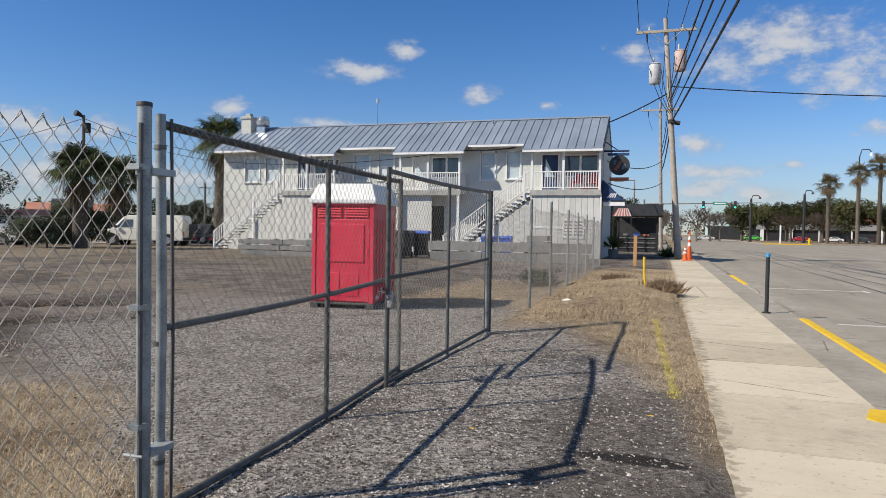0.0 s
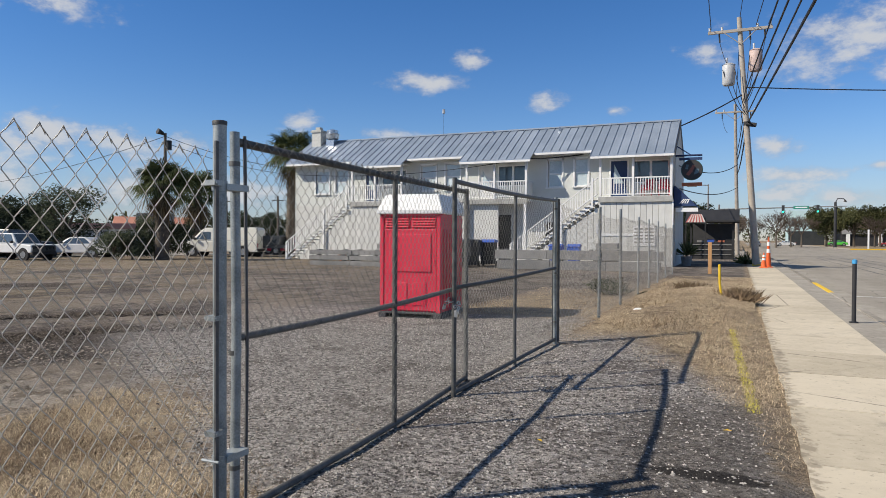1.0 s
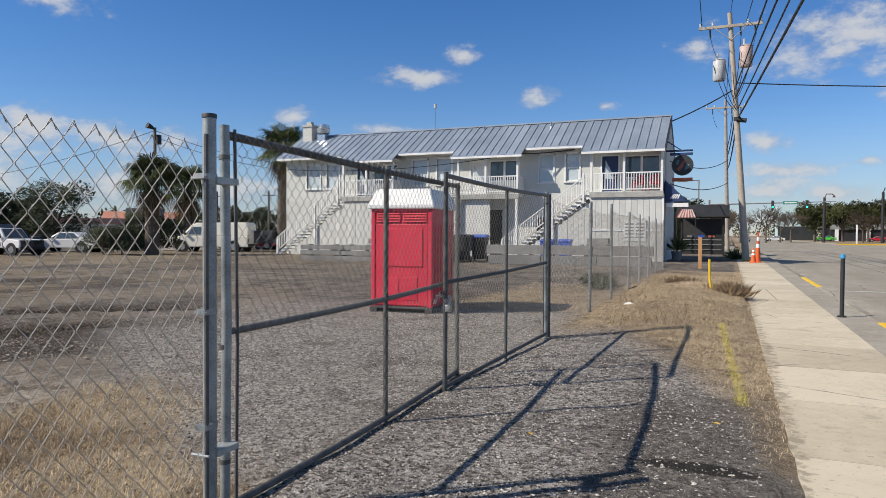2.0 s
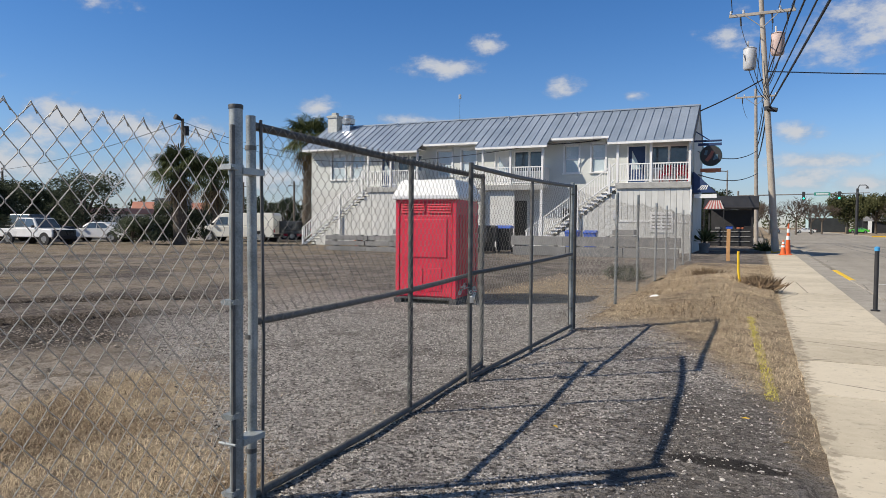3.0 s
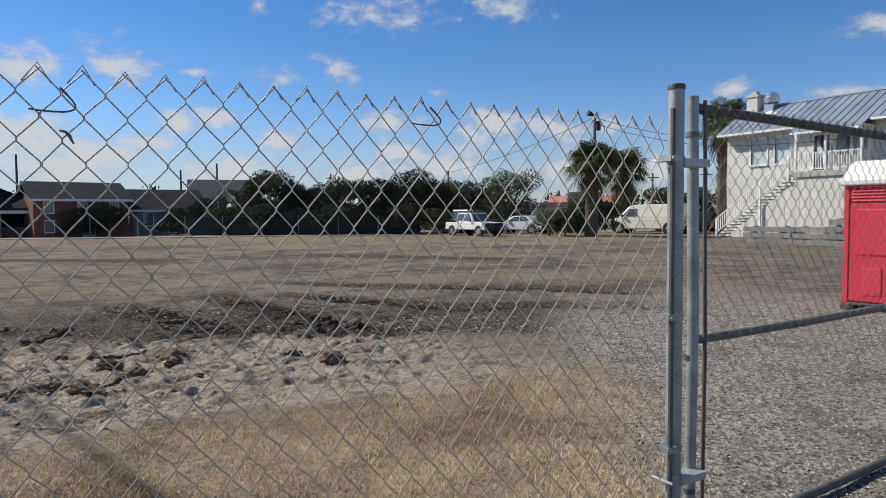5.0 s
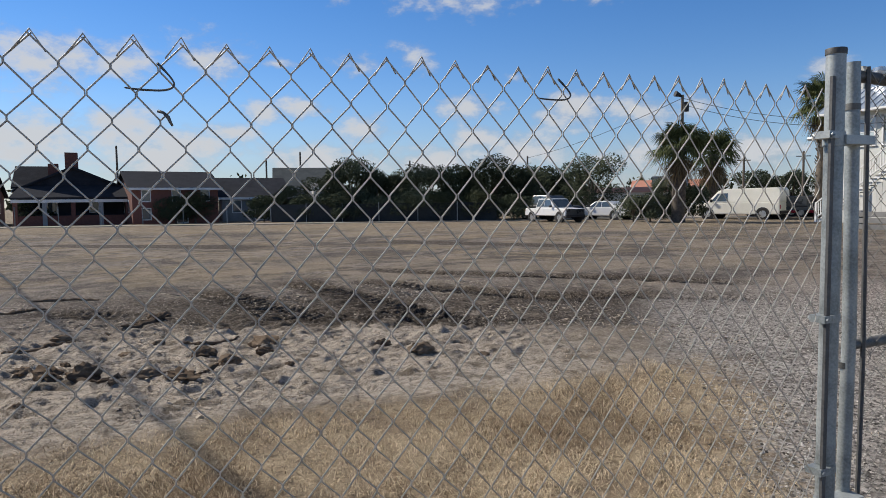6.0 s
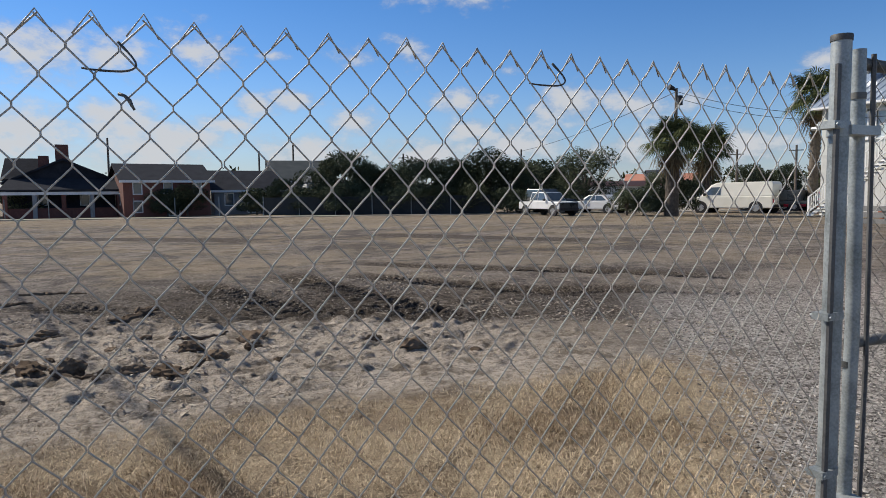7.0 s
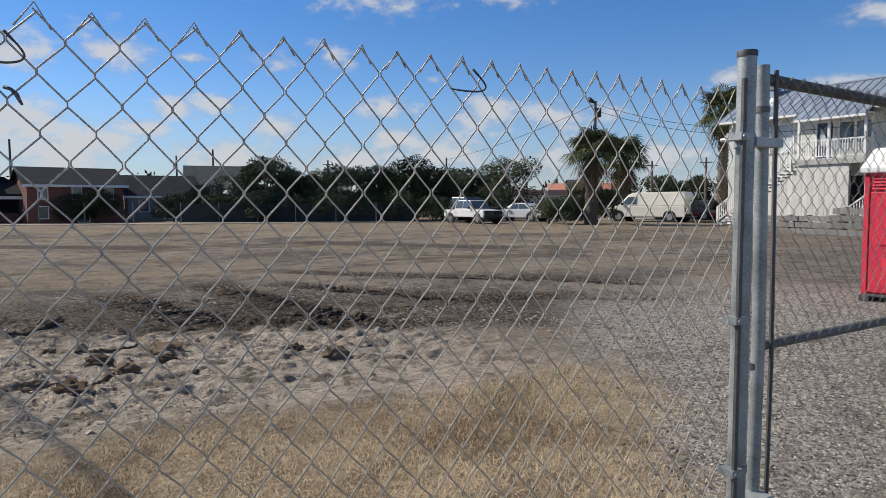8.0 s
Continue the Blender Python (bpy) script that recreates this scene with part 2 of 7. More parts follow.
FROND_DRY = tint("dry_palm_frond", (0.10, 0.07, 0.04), (0.24, 0.18, 0.10))
FROND_TAN = tint("tan_palm_frond", (0.06, 0.055, 0.025), (0.19, 0.15, 0.08))
BARK = paint("palm_bark", (0.06, 0.05, 0.04), (0.17, 0.14, 0.11), 6.0, 0.95, 0, 0.8, 30)
STRAW = tint("dry_grass_blade", (0.20, 0.145, 0.090), (0.84, 0.685, 0.475))
WEED = tint("dry_weed_stem", (0.11, 0.078, 0.05), (0.34, 0.245, 0.155))
STONE = tint("gravel_stone", (0.05, 0.045, 0.04), (0.60, 0.56, 0.51))
TERRA = paint("terracotta", (0.34, 0.10, 0.05), (0.45, 0.16, 0.09), 6, 0.8)
TEAL = paint("pale_teal_render", (0.38, 0.52, 0.53), (0.48, 0.62, 0.62), 0.6, 0.9)
ROOF_RED = paint("terracotta_roof", (0.36, 0.15, 0.10), (0.48, 0.22, 0.15), 0.8, 0.9)


TRACKS = ((-9.7, 5.0, -7.2, 9.2), (-12.9, 1.35, -8.2, 2.35), (-13.4, 2.95, -7.4, 3.75), (-12.6, 3.9, -8.2, 6.4), (-11.2, -0.9, -9.9, 0.5), (-14.5, 4.6, -8.4, 10.0), (-30.0, -3.4, -23.0, 4.6), (-24.5, 8.5, -17.0, 13.5))


def make_ground():
    """Lot soil: dry turf by the fence, pale churned sand, a dark damp band, gravel at the gate, tan patches far off."""
    m, t, b = material("lot_soil", 0.95, 0, 0.15)
    at = t.where("World")
    x, y, z = t.xyz(at)
    n1, n2 = t.noise(at, 0.55, 5), t.noise(at, 2.6, 5)
    n3, n4 = t.noise(at, 14.0, 4, 0.65), t.noise(at, 90.0, 2, 0.6)
    streak = t.noise(t.stretch(at, 0.42, 0.3, 1), 1.0, 7, 0.70, 0.9)
    ruts = t.noise(t.stretch(at, 1.0, 0.75, 1), 1.0, 7, 0.68, 1.1)
    w = (n1 - 0.5) * 2.6 + (n2 - 0.5) * 1.6
    soil = t.mix((n2 * 0.5 + n3 * 0.5).step(0.38, 0.62), (0.085, 0.071, 0.062), (0.26, 0.222, 0.188))
    tan = t.mix((n2 * 0.5 + n3 * 0.5).step(0.4, 0.6), (0.16, 0.122, 0.078), (0.31, 0.245, 0.16))
    far_tan = (x * -1.0 + w * 2.0).step(11.0, 17.0)
    col = t.mix((streak + (n1 - 0.5) * 0.7).step(0.47, 0.58) * far_tan * 0.8, soil, tan)
    col = t.mix((ruts + (n1 - 0.5) * 0.35).step(0.49, 0.60) * 0.5, col, (0.062, 0.051, 0.044))
    col = t.mix((ruts * -1.0 + 1.0 + (n2 - 0.5) * 0.3).step(0.52, 0.62) * 0.55, col, (0.27, 0.235, 0.20))
    clumps = t.noise(at, 2.6, 6, 0.66, 0.3)
    broad = t.noise(at, 0.16, 4, 0.55, 0.5)
    col = t.mix((clumps + (n1 - 0.5) * 0.5 + (broad - 0.5) * 0.6).step(0.50, 0.62) * 0.45, col, (0.062, 0.052, 0.045))
    col = t.mix((broad + (n2 - 0.5) * 0.25 + (n1 - 0.5) * 0.3).step(0.53, 0.62) * far_tan * 0.7, col, tan)
    stain = t.noise(t.stretch(at, 0.26, 0.17, 1), 1.0, 7, 0.70, 1.2)
    col = t.mix(stain.step(0.51, 0.58) * 0.7, col, (0.055, 0.046, 0.041))
    faded = t.noise(t.stretch(at, 0.15, 0.10, 1), 1.0, 6, 0.66, 1.0)
    col = t.mix((faded + (n2 - 0.5) * 0.2).step(0.52, 0.60) * 0.55, col, (0.27, 0.222, 0.165))
    # far rim of the lot, dried turf
    col = t.mix((x * -1.0 + y * 0.55 + w * 2.0).step(36.0, 44.0) * 0.5, col, tan)
    # pale churned sand
    sand = t.mix((n3 * 0.6 + n4 * 0.4).step(0.3, 0.7), (0.38, 0.32, 0.26), (0.74, 0.65, 0.55))
    sandy = (x * -1.0 + w).step(4.7, 5.3) * (x + w * -0.6 + y * 0.12).step(-9.6, -8.2) * (y * -1.0 + w * 0.8).step(-5.4, -3.2)
    # dark lines and crumbs in the sand colour stand for shade in its crevices
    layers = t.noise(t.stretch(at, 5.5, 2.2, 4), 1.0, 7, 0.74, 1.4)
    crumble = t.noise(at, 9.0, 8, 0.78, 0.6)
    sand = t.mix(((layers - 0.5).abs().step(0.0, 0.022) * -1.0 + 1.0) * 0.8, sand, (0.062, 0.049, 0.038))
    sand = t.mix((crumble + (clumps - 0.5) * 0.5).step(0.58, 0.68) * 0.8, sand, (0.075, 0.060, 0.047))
    col = t.mix(sandy * (clumps * -1.0 + 1.0).step(0.36, 0.50), col, sand)
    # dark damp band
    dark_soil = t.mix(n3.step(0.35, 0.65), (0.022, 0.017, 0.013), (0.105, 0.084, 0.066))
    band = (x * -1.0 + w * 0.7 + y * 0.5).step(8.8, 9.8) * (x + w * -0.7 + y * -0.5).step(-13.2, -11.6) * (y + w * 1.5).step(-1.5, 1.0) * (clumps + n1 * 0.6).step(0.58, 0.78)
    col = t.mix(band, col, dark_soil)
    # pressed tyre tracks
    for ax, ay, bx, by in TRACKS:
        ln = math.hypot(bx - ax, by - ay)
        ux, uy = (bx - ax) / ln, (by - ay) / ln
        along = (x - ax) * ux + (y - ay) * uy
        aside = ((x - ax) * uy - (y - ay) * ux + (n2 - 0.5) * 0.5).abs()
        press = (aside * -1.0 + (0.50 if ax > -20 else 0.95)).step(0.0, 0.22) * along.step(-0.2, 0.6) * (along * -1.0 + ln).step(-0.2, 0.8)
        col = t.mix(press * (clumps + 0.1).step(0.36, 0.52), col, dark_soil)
    # gravel around the gate
    cell_col = t.cells(at, 38.0, "Color")
    cr, _, _ = t.xyz(cell_col.socket)
    grit = t.mix((cr * 0.6 + n4 * 0.6).step(0.2, 0.9), (0.056, 0.050, 0.047), (0.50, 0.46, 0.42))
    grit = t.mix((t.noise(at, 7.0, 6, 0.72)).step(0.50, 0.62) * 0.55, grit, (0.052, 0.045, 0.041))
    grit = t.mix((t.noise(at, 60.0, 2, 0.5) + cr * 0.12).step(0.68, 0.75) * 0.8, grit, (0.62, 0.58, 0.53))
    grit = t.mix((n2 * 0.7 + n1 * 0.3).step(0.46, 0.62) * 0.4, grit, (0.15, 0.134, 0.122))
    gin = (y + x * 0.85 + w * 0.55).step(-0.4, 0.7) * (x + w * 0.9).step(-10.5, -6.0) * (y * -1.0 + w).step(-13.0, -10.5)
    rim = (x * -2.4 + 6.3).min(9.5) + w * 0.45 + (n3 - 0.5) * 1.6
    gout = (x + w * 0.1).step(-2.6, -2.2) * (rim - y).step(-0.8, 0.6) * (x * -1.0 + w * 0.1).step(-1.2, 0.1)
    col = t.mix(gin.max(gout), col, grit)
    speck = t.noise(at, 30.0, 6, 0.80)
    col = t.mix(speck.step(0.54, 0.66) * 0.5, col, (0.042, 0.036, 0.032))
    col = t.mix((speck * -1.0 + 1.0).step(0.52, 0.64) * 0.55, col, (0.48, 0.435, 0.385))
    col = t.mix((t.noise(at, 1.3, 6, 0.70, 0.6) + (n1 - 0.5) * 0.4).step(0.53, 0.64) * gin * 0.6, col, (0.080, 0.064, 0.058))
    dirt = t.mix(n3, (0.060, 0.052, 0.046), (0.13, 0.115, 0.10))
    drive = (x + w * 0.25).step(-1.1, -0.5) * (y * -1.0 + w * 0.4).step(-6.6, -5.6)
    col = t.mix(drive * 0.65, col, dirt)
    spot = (((x + 0.12) / 0.42).pow(2.0) + ((y - 4.16) / 0.11).pow(2.0) + (n3 - 0.5) * 1.6) * -1.0
    col = t.mix(spot.step(-1.1, -0.5) * 0.85, col, (0.022, 0.019, 0.017))
    # dry turf along both sides of the fence
    turf = t.mix((n3 * 0.55 + n4 * 0.45).step(0.3, 0.72), (0.17, 0.124, 0.080), (0.58, 0.465, 0.315))
    turf = t.mix((n2 + (n3 - 0.5) * 0.4).step(0.50, 0.60) * 0.6, turf, (0.23, 0.168, 0.115))
    inner = (x * -1.0 + 0.0).step(2.1, 2.25) * (x + w * -0.45 + y * -0.02).step(-5.6, -4.6) * (y * -1.0 + x * -0.85 + w * 0.5 + (n3 - 0.5) * 1.8).step(-1.3, -0.1)
    outer = (x + w * 0.1).step(-2.7, -2.3) * (y - rim).step(-0.7, 1.0) * (y * -1.0 + w).step(-27.0, -24.0)
    patch = (x + w * 0.3).step(-5.2, -4.4) * (x * -1.0).step(2.0, 2.3) * (y + w).step(11.2, 12.4) * (y * -1.0 + w).step(-19.0, -15.0)
    edge = (x + w * 0.06 + (n3 - 0.5) * 0.3).step(0.12, 0.34) * (y + w).step(3.6, 4.8) * 0.7
    turfed = inner.max(outer).max(patch * 0.9).max(edge)
    col = t.mix(turfed, col, turf)
    withered = t.noise(at, 3.4, 7, 0.74, 0.5)
    col = t.mix((withered + (n1 - 0.5) * 0.3).step(0.52, 0.62) * turfed * 0.65, col, (0.085, 0.062, 0.045))
    col = t.mix(speck.step(0.54, 0.64) * turfed * 0.5, col, (0.075, 0.053, 0.036))
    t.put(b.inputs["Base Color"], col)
    cell = t.cells(at, 38.0)
    bump(t, b, n3 * 1.1 + ruts * 2.0 + clumps * 2.5 + n4 * 0.35 + speck * 0.9 + crumble * sandy * 2.5 + layers * sandy * 1.6 + cell * gin.max(gout) * 0.35, 1.0, 0.035)
    return m


def make_asphalt():
    m, t, b = material("old_asphalt", 0.9, 0, 0.25)
    at = t.where("World")
    n1, n2, n3 = t.noise(at, 0.35, 5), t.noise(at, 3.0, 5), t.noise(at, 120.0, 2)
    worn = t.noise(t.stretch(at, 1.2, 0.12, 1), 1.0, 4)
    col = t.mix((n1 * 0.4 + n2 * 0.2 + worn * 0.4).step(0.3, 0.7), (0.22, 0.195, 0.155), (0.35, 0.315, 0.26))
    col = t.mix(n3.step(0.35, 0.75) * 0.35, col, (0.34, 0.33, 0.31))
    crack = t.cells(t.stretch(at, 1, 0.7, 1), 0.35, "Distance", "DISTANCE_TO_EDGE")
    col = t.mix((crack * -1.0 + 0.012).step(0.0, 0.012) * n2.step(0.45, 0.6) * 0.7, col, (0.05, 0.048, 0.045))
    t.put(b.inputs["Base Color"], col)
    bump(t, b, n3, 0.4, 0.006)
    return m


def make_slab(name, a, c):
    m, t, b = material(name, 0.9, 0, 0.25)
    at = t.where("World")
    n1, n2, n3 = t.noise(at, 0.9, 5), t.noise(at, 7.0, 5, 0.65), t.noise(at, 160.0, 2)
    info = t.node("ShaderNodeObjectInfo")
    f = (n1 * 0.5 + n2 * 0.35 + n3 * 0.15 + (V(t.tree, info.outputs["Random"]) - 0.5) * 0.3).step(0.28, 0.72)
    col = t.mix(f, a, c)
    col = t.mix(t.noise(at, 22.0, 3).step(0.60, 0.72) * 0.4, col, (0.12, 0.10, 0.08))
    col = t.mix((t.noise(at, 2.4, 6, 0.7, 0.5)).step(0.54, 0.70) * 0.4, col, (0.20, 0.175, 0.135))
    px, _, _ = t.xyz(at)
    col = t.mix((px * -1.0 + (n2 - 0.5) * 0.5 + (n1 - 0.5) * 0.25).step(-0.50, -0.42) * n2.step(0.40, 0.56) * 0.6, col, (0.17, 0.14, 0.10))
    split = t.cells(at, 0.42, "Distance", "DISTANCE_TO_EDGE") + (n2 - 0.5) * 0.02
    col = t.mix((split * -1.0 + 0.007).step(0.0, 0.006) * n1.step(0.42, 0.55) * 0.8, col, (0.09, 0.08, 0.065))
    t.put(b.inputs["Base Color"], col)
    bump(t, b, n2 * 0.6 + n3 * 0.4, 0.35, 0.006)
    return m


GROUND, ASPHALT = make_ground(), make_asphalt()
SLAB = make_slab("pavement_concrete", (0.43, 0.375, 0.28), (0.60, 0.53, 0.41))
KERB_GREY = make_slab("kerb_concrete", (0.22, 0.20, 0.165), (0.40, 0.365, 0.31))


# ---- shapes ----
class Geo:
    """Vertices and faces of one mesh."""

    def __init__(self):
        self.v, self.f, self.m = [], [], Matrix.Identity(4)

    def add(self, verts, faces):
        n = len(self.v)
        self.v += [tuple(self.m @ Vector(p)) for p in verts]
        self.f += [tuple(n + i for i in face) for face in faces]
        return self

    def box(self, x0, y0, z0, x1, y1, z1):
        p = [(x, y, z) for z in (z0, z1) for y in (y0, y1) for x in (x0, x1)]
        return self.add(p, [(0, 2, 3, 1), (4, 5, 7, 6), (0, 1, 5, 4), (2, 6, 7, 3), (0, 4, 6, 2), (1, 3, 7, 5)])

    def tube(self, path, r, n=8, caps=True, flat=False):
        """A tube along a path; r is a number or one for each point."""
        pts = [Vector(p) for p in path]
        rs = r if isinstance(r, (list, tuple)) else [r] * len(pts)
        verts, faces = [], []
        side = None
        for i, p in enumerate(pts):
            d = (pts[min(i + 1, len(pts) - 1)] - pts[max(i - 1, 0)]).normalized()
            if side is None:
                side = d.orthogonal().normalized()
            else:
                side = (side - d * side.dot(d)).normalized()
            up = d.cross(side)
            for k in range(n):
                a = 2 * math.pi * k / n
                verts.append(p + (side * math.cos(a) + up * math.sin(a)) * rs[i])
        for i in range(len(pts) - 1):
            for k in range(n):
                a, b = i * n + k, i * n + (k + 1) % n
                faces.append((a, b, b + n, a + n))
        if caps:
            faces.append(tuple(range(n - 1, -1, -1)))
            faces.append(tuple(range((len(pts) - 1) * n, len(pts) * n)))
        return self.add(verts, faces)

    def prism(self, outline, x0, x1):
        """An outline of (y, z) drawn out from x0 to x1."""
        n = len(outline)
        v = [(x0, y, z) for y, z in outline] + [(x1, y, z) for y, z in outline]
        f = [(i, (i + 1) % n, n + (i + 1) % n, n + i) for i in range(n)]
        return self.add(v, f + [tuple(range(n - 1, -1, -1)), tuple(range(n, 2 * n))])

    def slab(self, corners, depth):
        """A flat polygon with thickness along its normal."""
        c = [Vector(p) for p in corners]
        nrm = (c[1] - c[0]).cross(c[2] - c[0]).normalized() * depth
        n = len(c)
        f = [tuple(range(n)), tuple(range(2 * n - 1, n - 1, -1))]
        f += [(i, n + i, n + (i + 1) % n, (i + 1) % n) for i in range(n)]
        return self.add([*c, *[p - nrm for p in c]], f)

    def mesh(self, name, mat, smooth=False):
        me = bpy.data.meshes.new(name)
        me.from_pydata(self.v, [], self.f)
        me.materials.append(mat)
        if smooth:
            me.polygons.foreach_set("use_smooth", [True] * len(me.polygons))
        me.update()
        return me


def part(name, geo, mat, parent=None, label="", smooth=False, bevel=0.0, kind=""):
    ob = new(name, geo.mesh(name, mat, smooth))
    ob.parent = parent
    if bevel:
        mod = ob.modifiers.new("bevel", "BEVEL")
        mod.width, mod.segments, mod.limit_method = bevel, 2, "ANGLE"
    if smooth:
        mod = ob.modifiers.new("crease", "EDGE_SPLIT")
        mod.split_angle = radians(40)
    return tagged(ob, label=label, kind=kind)


def thing(name, label, category, at=(0, 0, 0), rz=0.0, group="", kind=""):
    ob = new(name)
    ob.matrix_world = pose(*at, 0, 0, rz)
    return tagged(ob, label, category, group, kind)


def sag(a, b, drop, n=16):
    a, b = Vector(a), Vector(b)
    return [a.lerp(b, i / n) - Vector((0, 0, 4 * drop * (i / n) * (1 - i / n))) for i in range(n + 1)]

# ---- ground, road, pavement ----
def spread(lo, hi, fine_lo, fine_hi, step, dense_lo, dense_hi, dense):
    """Grid lines: even between fine_lo and fine_hi, closer from dense_lo to dense_hi, ever wider outside."""
    mid = [*np.arange(fine_lo, dense_lo - step / 2, step), *np.arange(dense_lo, dense_hi, dense), *np.arange(dense_hi, fine_hi + 1e-6, step)]
    left, right, s = [], [], step
    while (left[-1] if left else fine_lo) > lo:
        s *= 1.22
        left.append((left[-1] if left else fine_lo) - s)
    s = step
    while (right[-1] if right else fine_hi) < hi:
        s *= 1.22
        right.append((right[-1] if right else fine_hi) + s)
    return left[::-1] + mid + right


def lot_height(x, y):
    """Small humps and ruts of the lot; level under the fence and along the pavement."""
    h = 0.035 * noise.noise(Vector((x * 0.35, y * 0.35, 0))) + 0.012 * noise.noise(Vector((x * 2.1, y * 2.1, 3)))
    churn = max(0.0, min(1.0, (-x - 5.0) / 1.0)) * max(0.0, min(1.0, (10.3 + x) / 1.5)) * max(0.0, min(1.0, (5.5 - y) / 2.0))
    h += churn * (0.06 * (noise.turbulence(Vector((x * 1.6, y * 1.6, 7)), 5, True) - 0.45) + 0.055 * max(0.0, noise.noise(Vector((x * 4.5, y * 4.5, 11))) + 0.7 * noise.noise(Vector((x * 9.5, y * 9.5, 2))) - 0.10) + 0.05 * abs(noise.noise(Vector((x * 7.0, y * 2.6 + x, 5)))) + 0.05 * (noise.turbulence(Vector((x * 5.5, y * 3.0, 31)), 4, True) - 0.4) + 0.022 * (noise.turbulence(Vector((x * 16.0, y * 11.0, 17)), 2, True) - 0.4)) if churn else 0.0
    tracks = max(0.0, min(1.0, (-x - 8.3) / 0.6)) * max(0.0, min(1.0, (12.6 + x) / 1.0))
    h += tracks * 0.05 * (noise.turbulence(Vector((x * 3.0, y * 1.4, 9)), 4, True) - 0.4)
    # tread marks of heavy tyres
    for ax, ay, bx, by in TRACKS:
        ln = math.hypot(bx - ax, by - ay)
        ux, uy = (bx - ax) / ln, (by - ay) / ln
        s, d = (x - ax) * ux + (y - ay) * uy, abs((x - ax) * uy - (y - ay) * ux)
        if x > -14.6 and 0 < s < ln and d < 0.42:
            h += min(1.0, (0.42 - d) * 6) * min(1.0, s, ln - s) * (0.032 * math.sin(s * 42 + d * 26) - 0.035)
    # hummock of the grass strip outside the fence
    h += 0.24 * math.exp(-((x + 0.75) / 0.9) ** 2 - ((y - 15.5) / 5.0) ** 2)
    if x > 0.3:
        h = -0.006
    return h


def build_ground():
    xs, ys = spread(-1800, 1800, -13.2, 0.6, 0.06, -11.8, -5.2, 0.02), spread(-1800, 1800, -3.0, 9.6, 0.06, -1.8, 5.0, 0.02)
    verts, faces = [], []
    for y in ys:
        for x in xs:
            z = lot_height(x, y) if abs(x) < 80 and abs(y) < 90 else 0.0
            if x > 0.62:
                z = -0.34
            elif y > 62 and x > -200:
                z -= 0.05
            verts.append((x, y, z))
    n = len(xs)
    for j in range(len(ys) - 1):
        for i in range(n - 1):
            a = j * n + i
            faces.append((a, a + 1, a + n + 1, a + n))
    g = Geo()
    g.v, g.f = verts, faces
    return part("ground", g, GROUND, None, "grey-brown gravel, sand and dry turf of a vacant lot", True, kind="structure")


ground = build_ground()
ground.modifiers.clear()
ROAD_Z = -0.13
g = Geo()
g.box(2.36, -60, -0.33, 16.5, 420, ROAD_Z)
road = part("road", g, ASPHALT, None, "worn grey asphalt street with parking marks", kind="structure")
g = Geo().box(16.5, -60, -0.33, 900, 128, ROAD_Z - 0.004)
part("road_crossing", g, ASPHALT, None, "wide grey asphalt street crossing", kind="structure")
g = Geo().box(-300, 58, -0.2, 0.62, 92, -0.02)
part("side_street", g, ASPHALT, None, "grey asphalt side street", kind="structure")
g = Geo().box(16.9, 128, -0.33, 900, 700, 0.02)
part("verge", g, GROUND, None, "dry grass verge across the crossing", kind="structure")

pavement = thing("pavement", "pale concrete pavement slabs with a gritty edge", "pavement", kind="structure")
joint = Geo().box(0.43, -30, -0.3, 1.66, 57.5, -0.02)
part("pavement_base", joint, KERB_GREY, pavement)
kerb = thing("kerb", "grey concrete kerb with worn yellow paint", "kerb", kind="structure")
part("gutter_strip", Geo().box(1.672, 5.95, -0.3, 2.2, 57.5, -0.012), KERB_GREY, kerb, "grey concrete edge strip")
part("driveway_apron", Geo().box(1.672, -30, -0.3, 2.36, 5.95, -0.05), SLAB, kerb, "pale concrete driveway apron")
for y0, y1, mat in ((5.95, 6.6, YELLOW), (6.6, 12.6, YELLOW), (12.6, 15.6, KERB_GREY), (15.6, 20.6, KERB_GREY), (20.6, 25.2, YELLOW), (25.2, 34.0, KERB_GREY), (34.0, 57.5, KERB_GREY)):
    part("kerb_stone", Geo().box(2.206, y0 + 0.006, -0.32, 2.352, y1 - 0.006, 0.0), mat, kerb, "yellow painted kerb" if mat is YELLOW else "", bevel=0.02)
part("apron_flare", Geo().slab([(1.50, 5.80, 0.014), (2.35, 5.05, -0.07), (2.35, 6.1, 0.014), (1.60, 6.12, 0.014)], 0.1), YELLOW, kerb, "yellow painted kerb end")
part("gutter", Geo().box(2.365, -30, -0.3, 2.86, 57.5, ROAD_Z + 0.004), KERB_GREY, kerb, "grey concrete gutter")
marks = thing("road_marks", "worn white parking marks on the street", "road marking", kind="structure")
for y in (13.1, 21.2):
    part("mark", Geo().box(2.9, y - 0.05, ROAD_Z, 5.4, y + 0.05, ROAD_Z + 0.005), WHITE_LINE, marks)
    part("mark", Geo().box(5.3, y - 0.3, ROAD_Z, 5.4, y + 0.3, ROAD_Z + 0.006), WHITE_LINE, marks)
far_kerb = thing("far_kerb", "yellow painted kerb across the crossing", "kerb", kind="structure")
part("kerb_stone", Geo().box(16.6, 127.7, -0.3, 24.0, 128.0, 0.05), YELLOW, far_kerb)
part("kerb_stone", Geo().box(24.1, 127.7, -0.3, 200.0, 128.0, 0.05), KERB_GREY, far_kerb)
part("kerb_stone", Geo().box(16.55, 128.0, -0.3, 16.9, 400, 0.05), KERB_GREY, far_kerb)
tar = thing("tar_seams", "thin dark tar seams along the street", "tar seam", kind="structure")
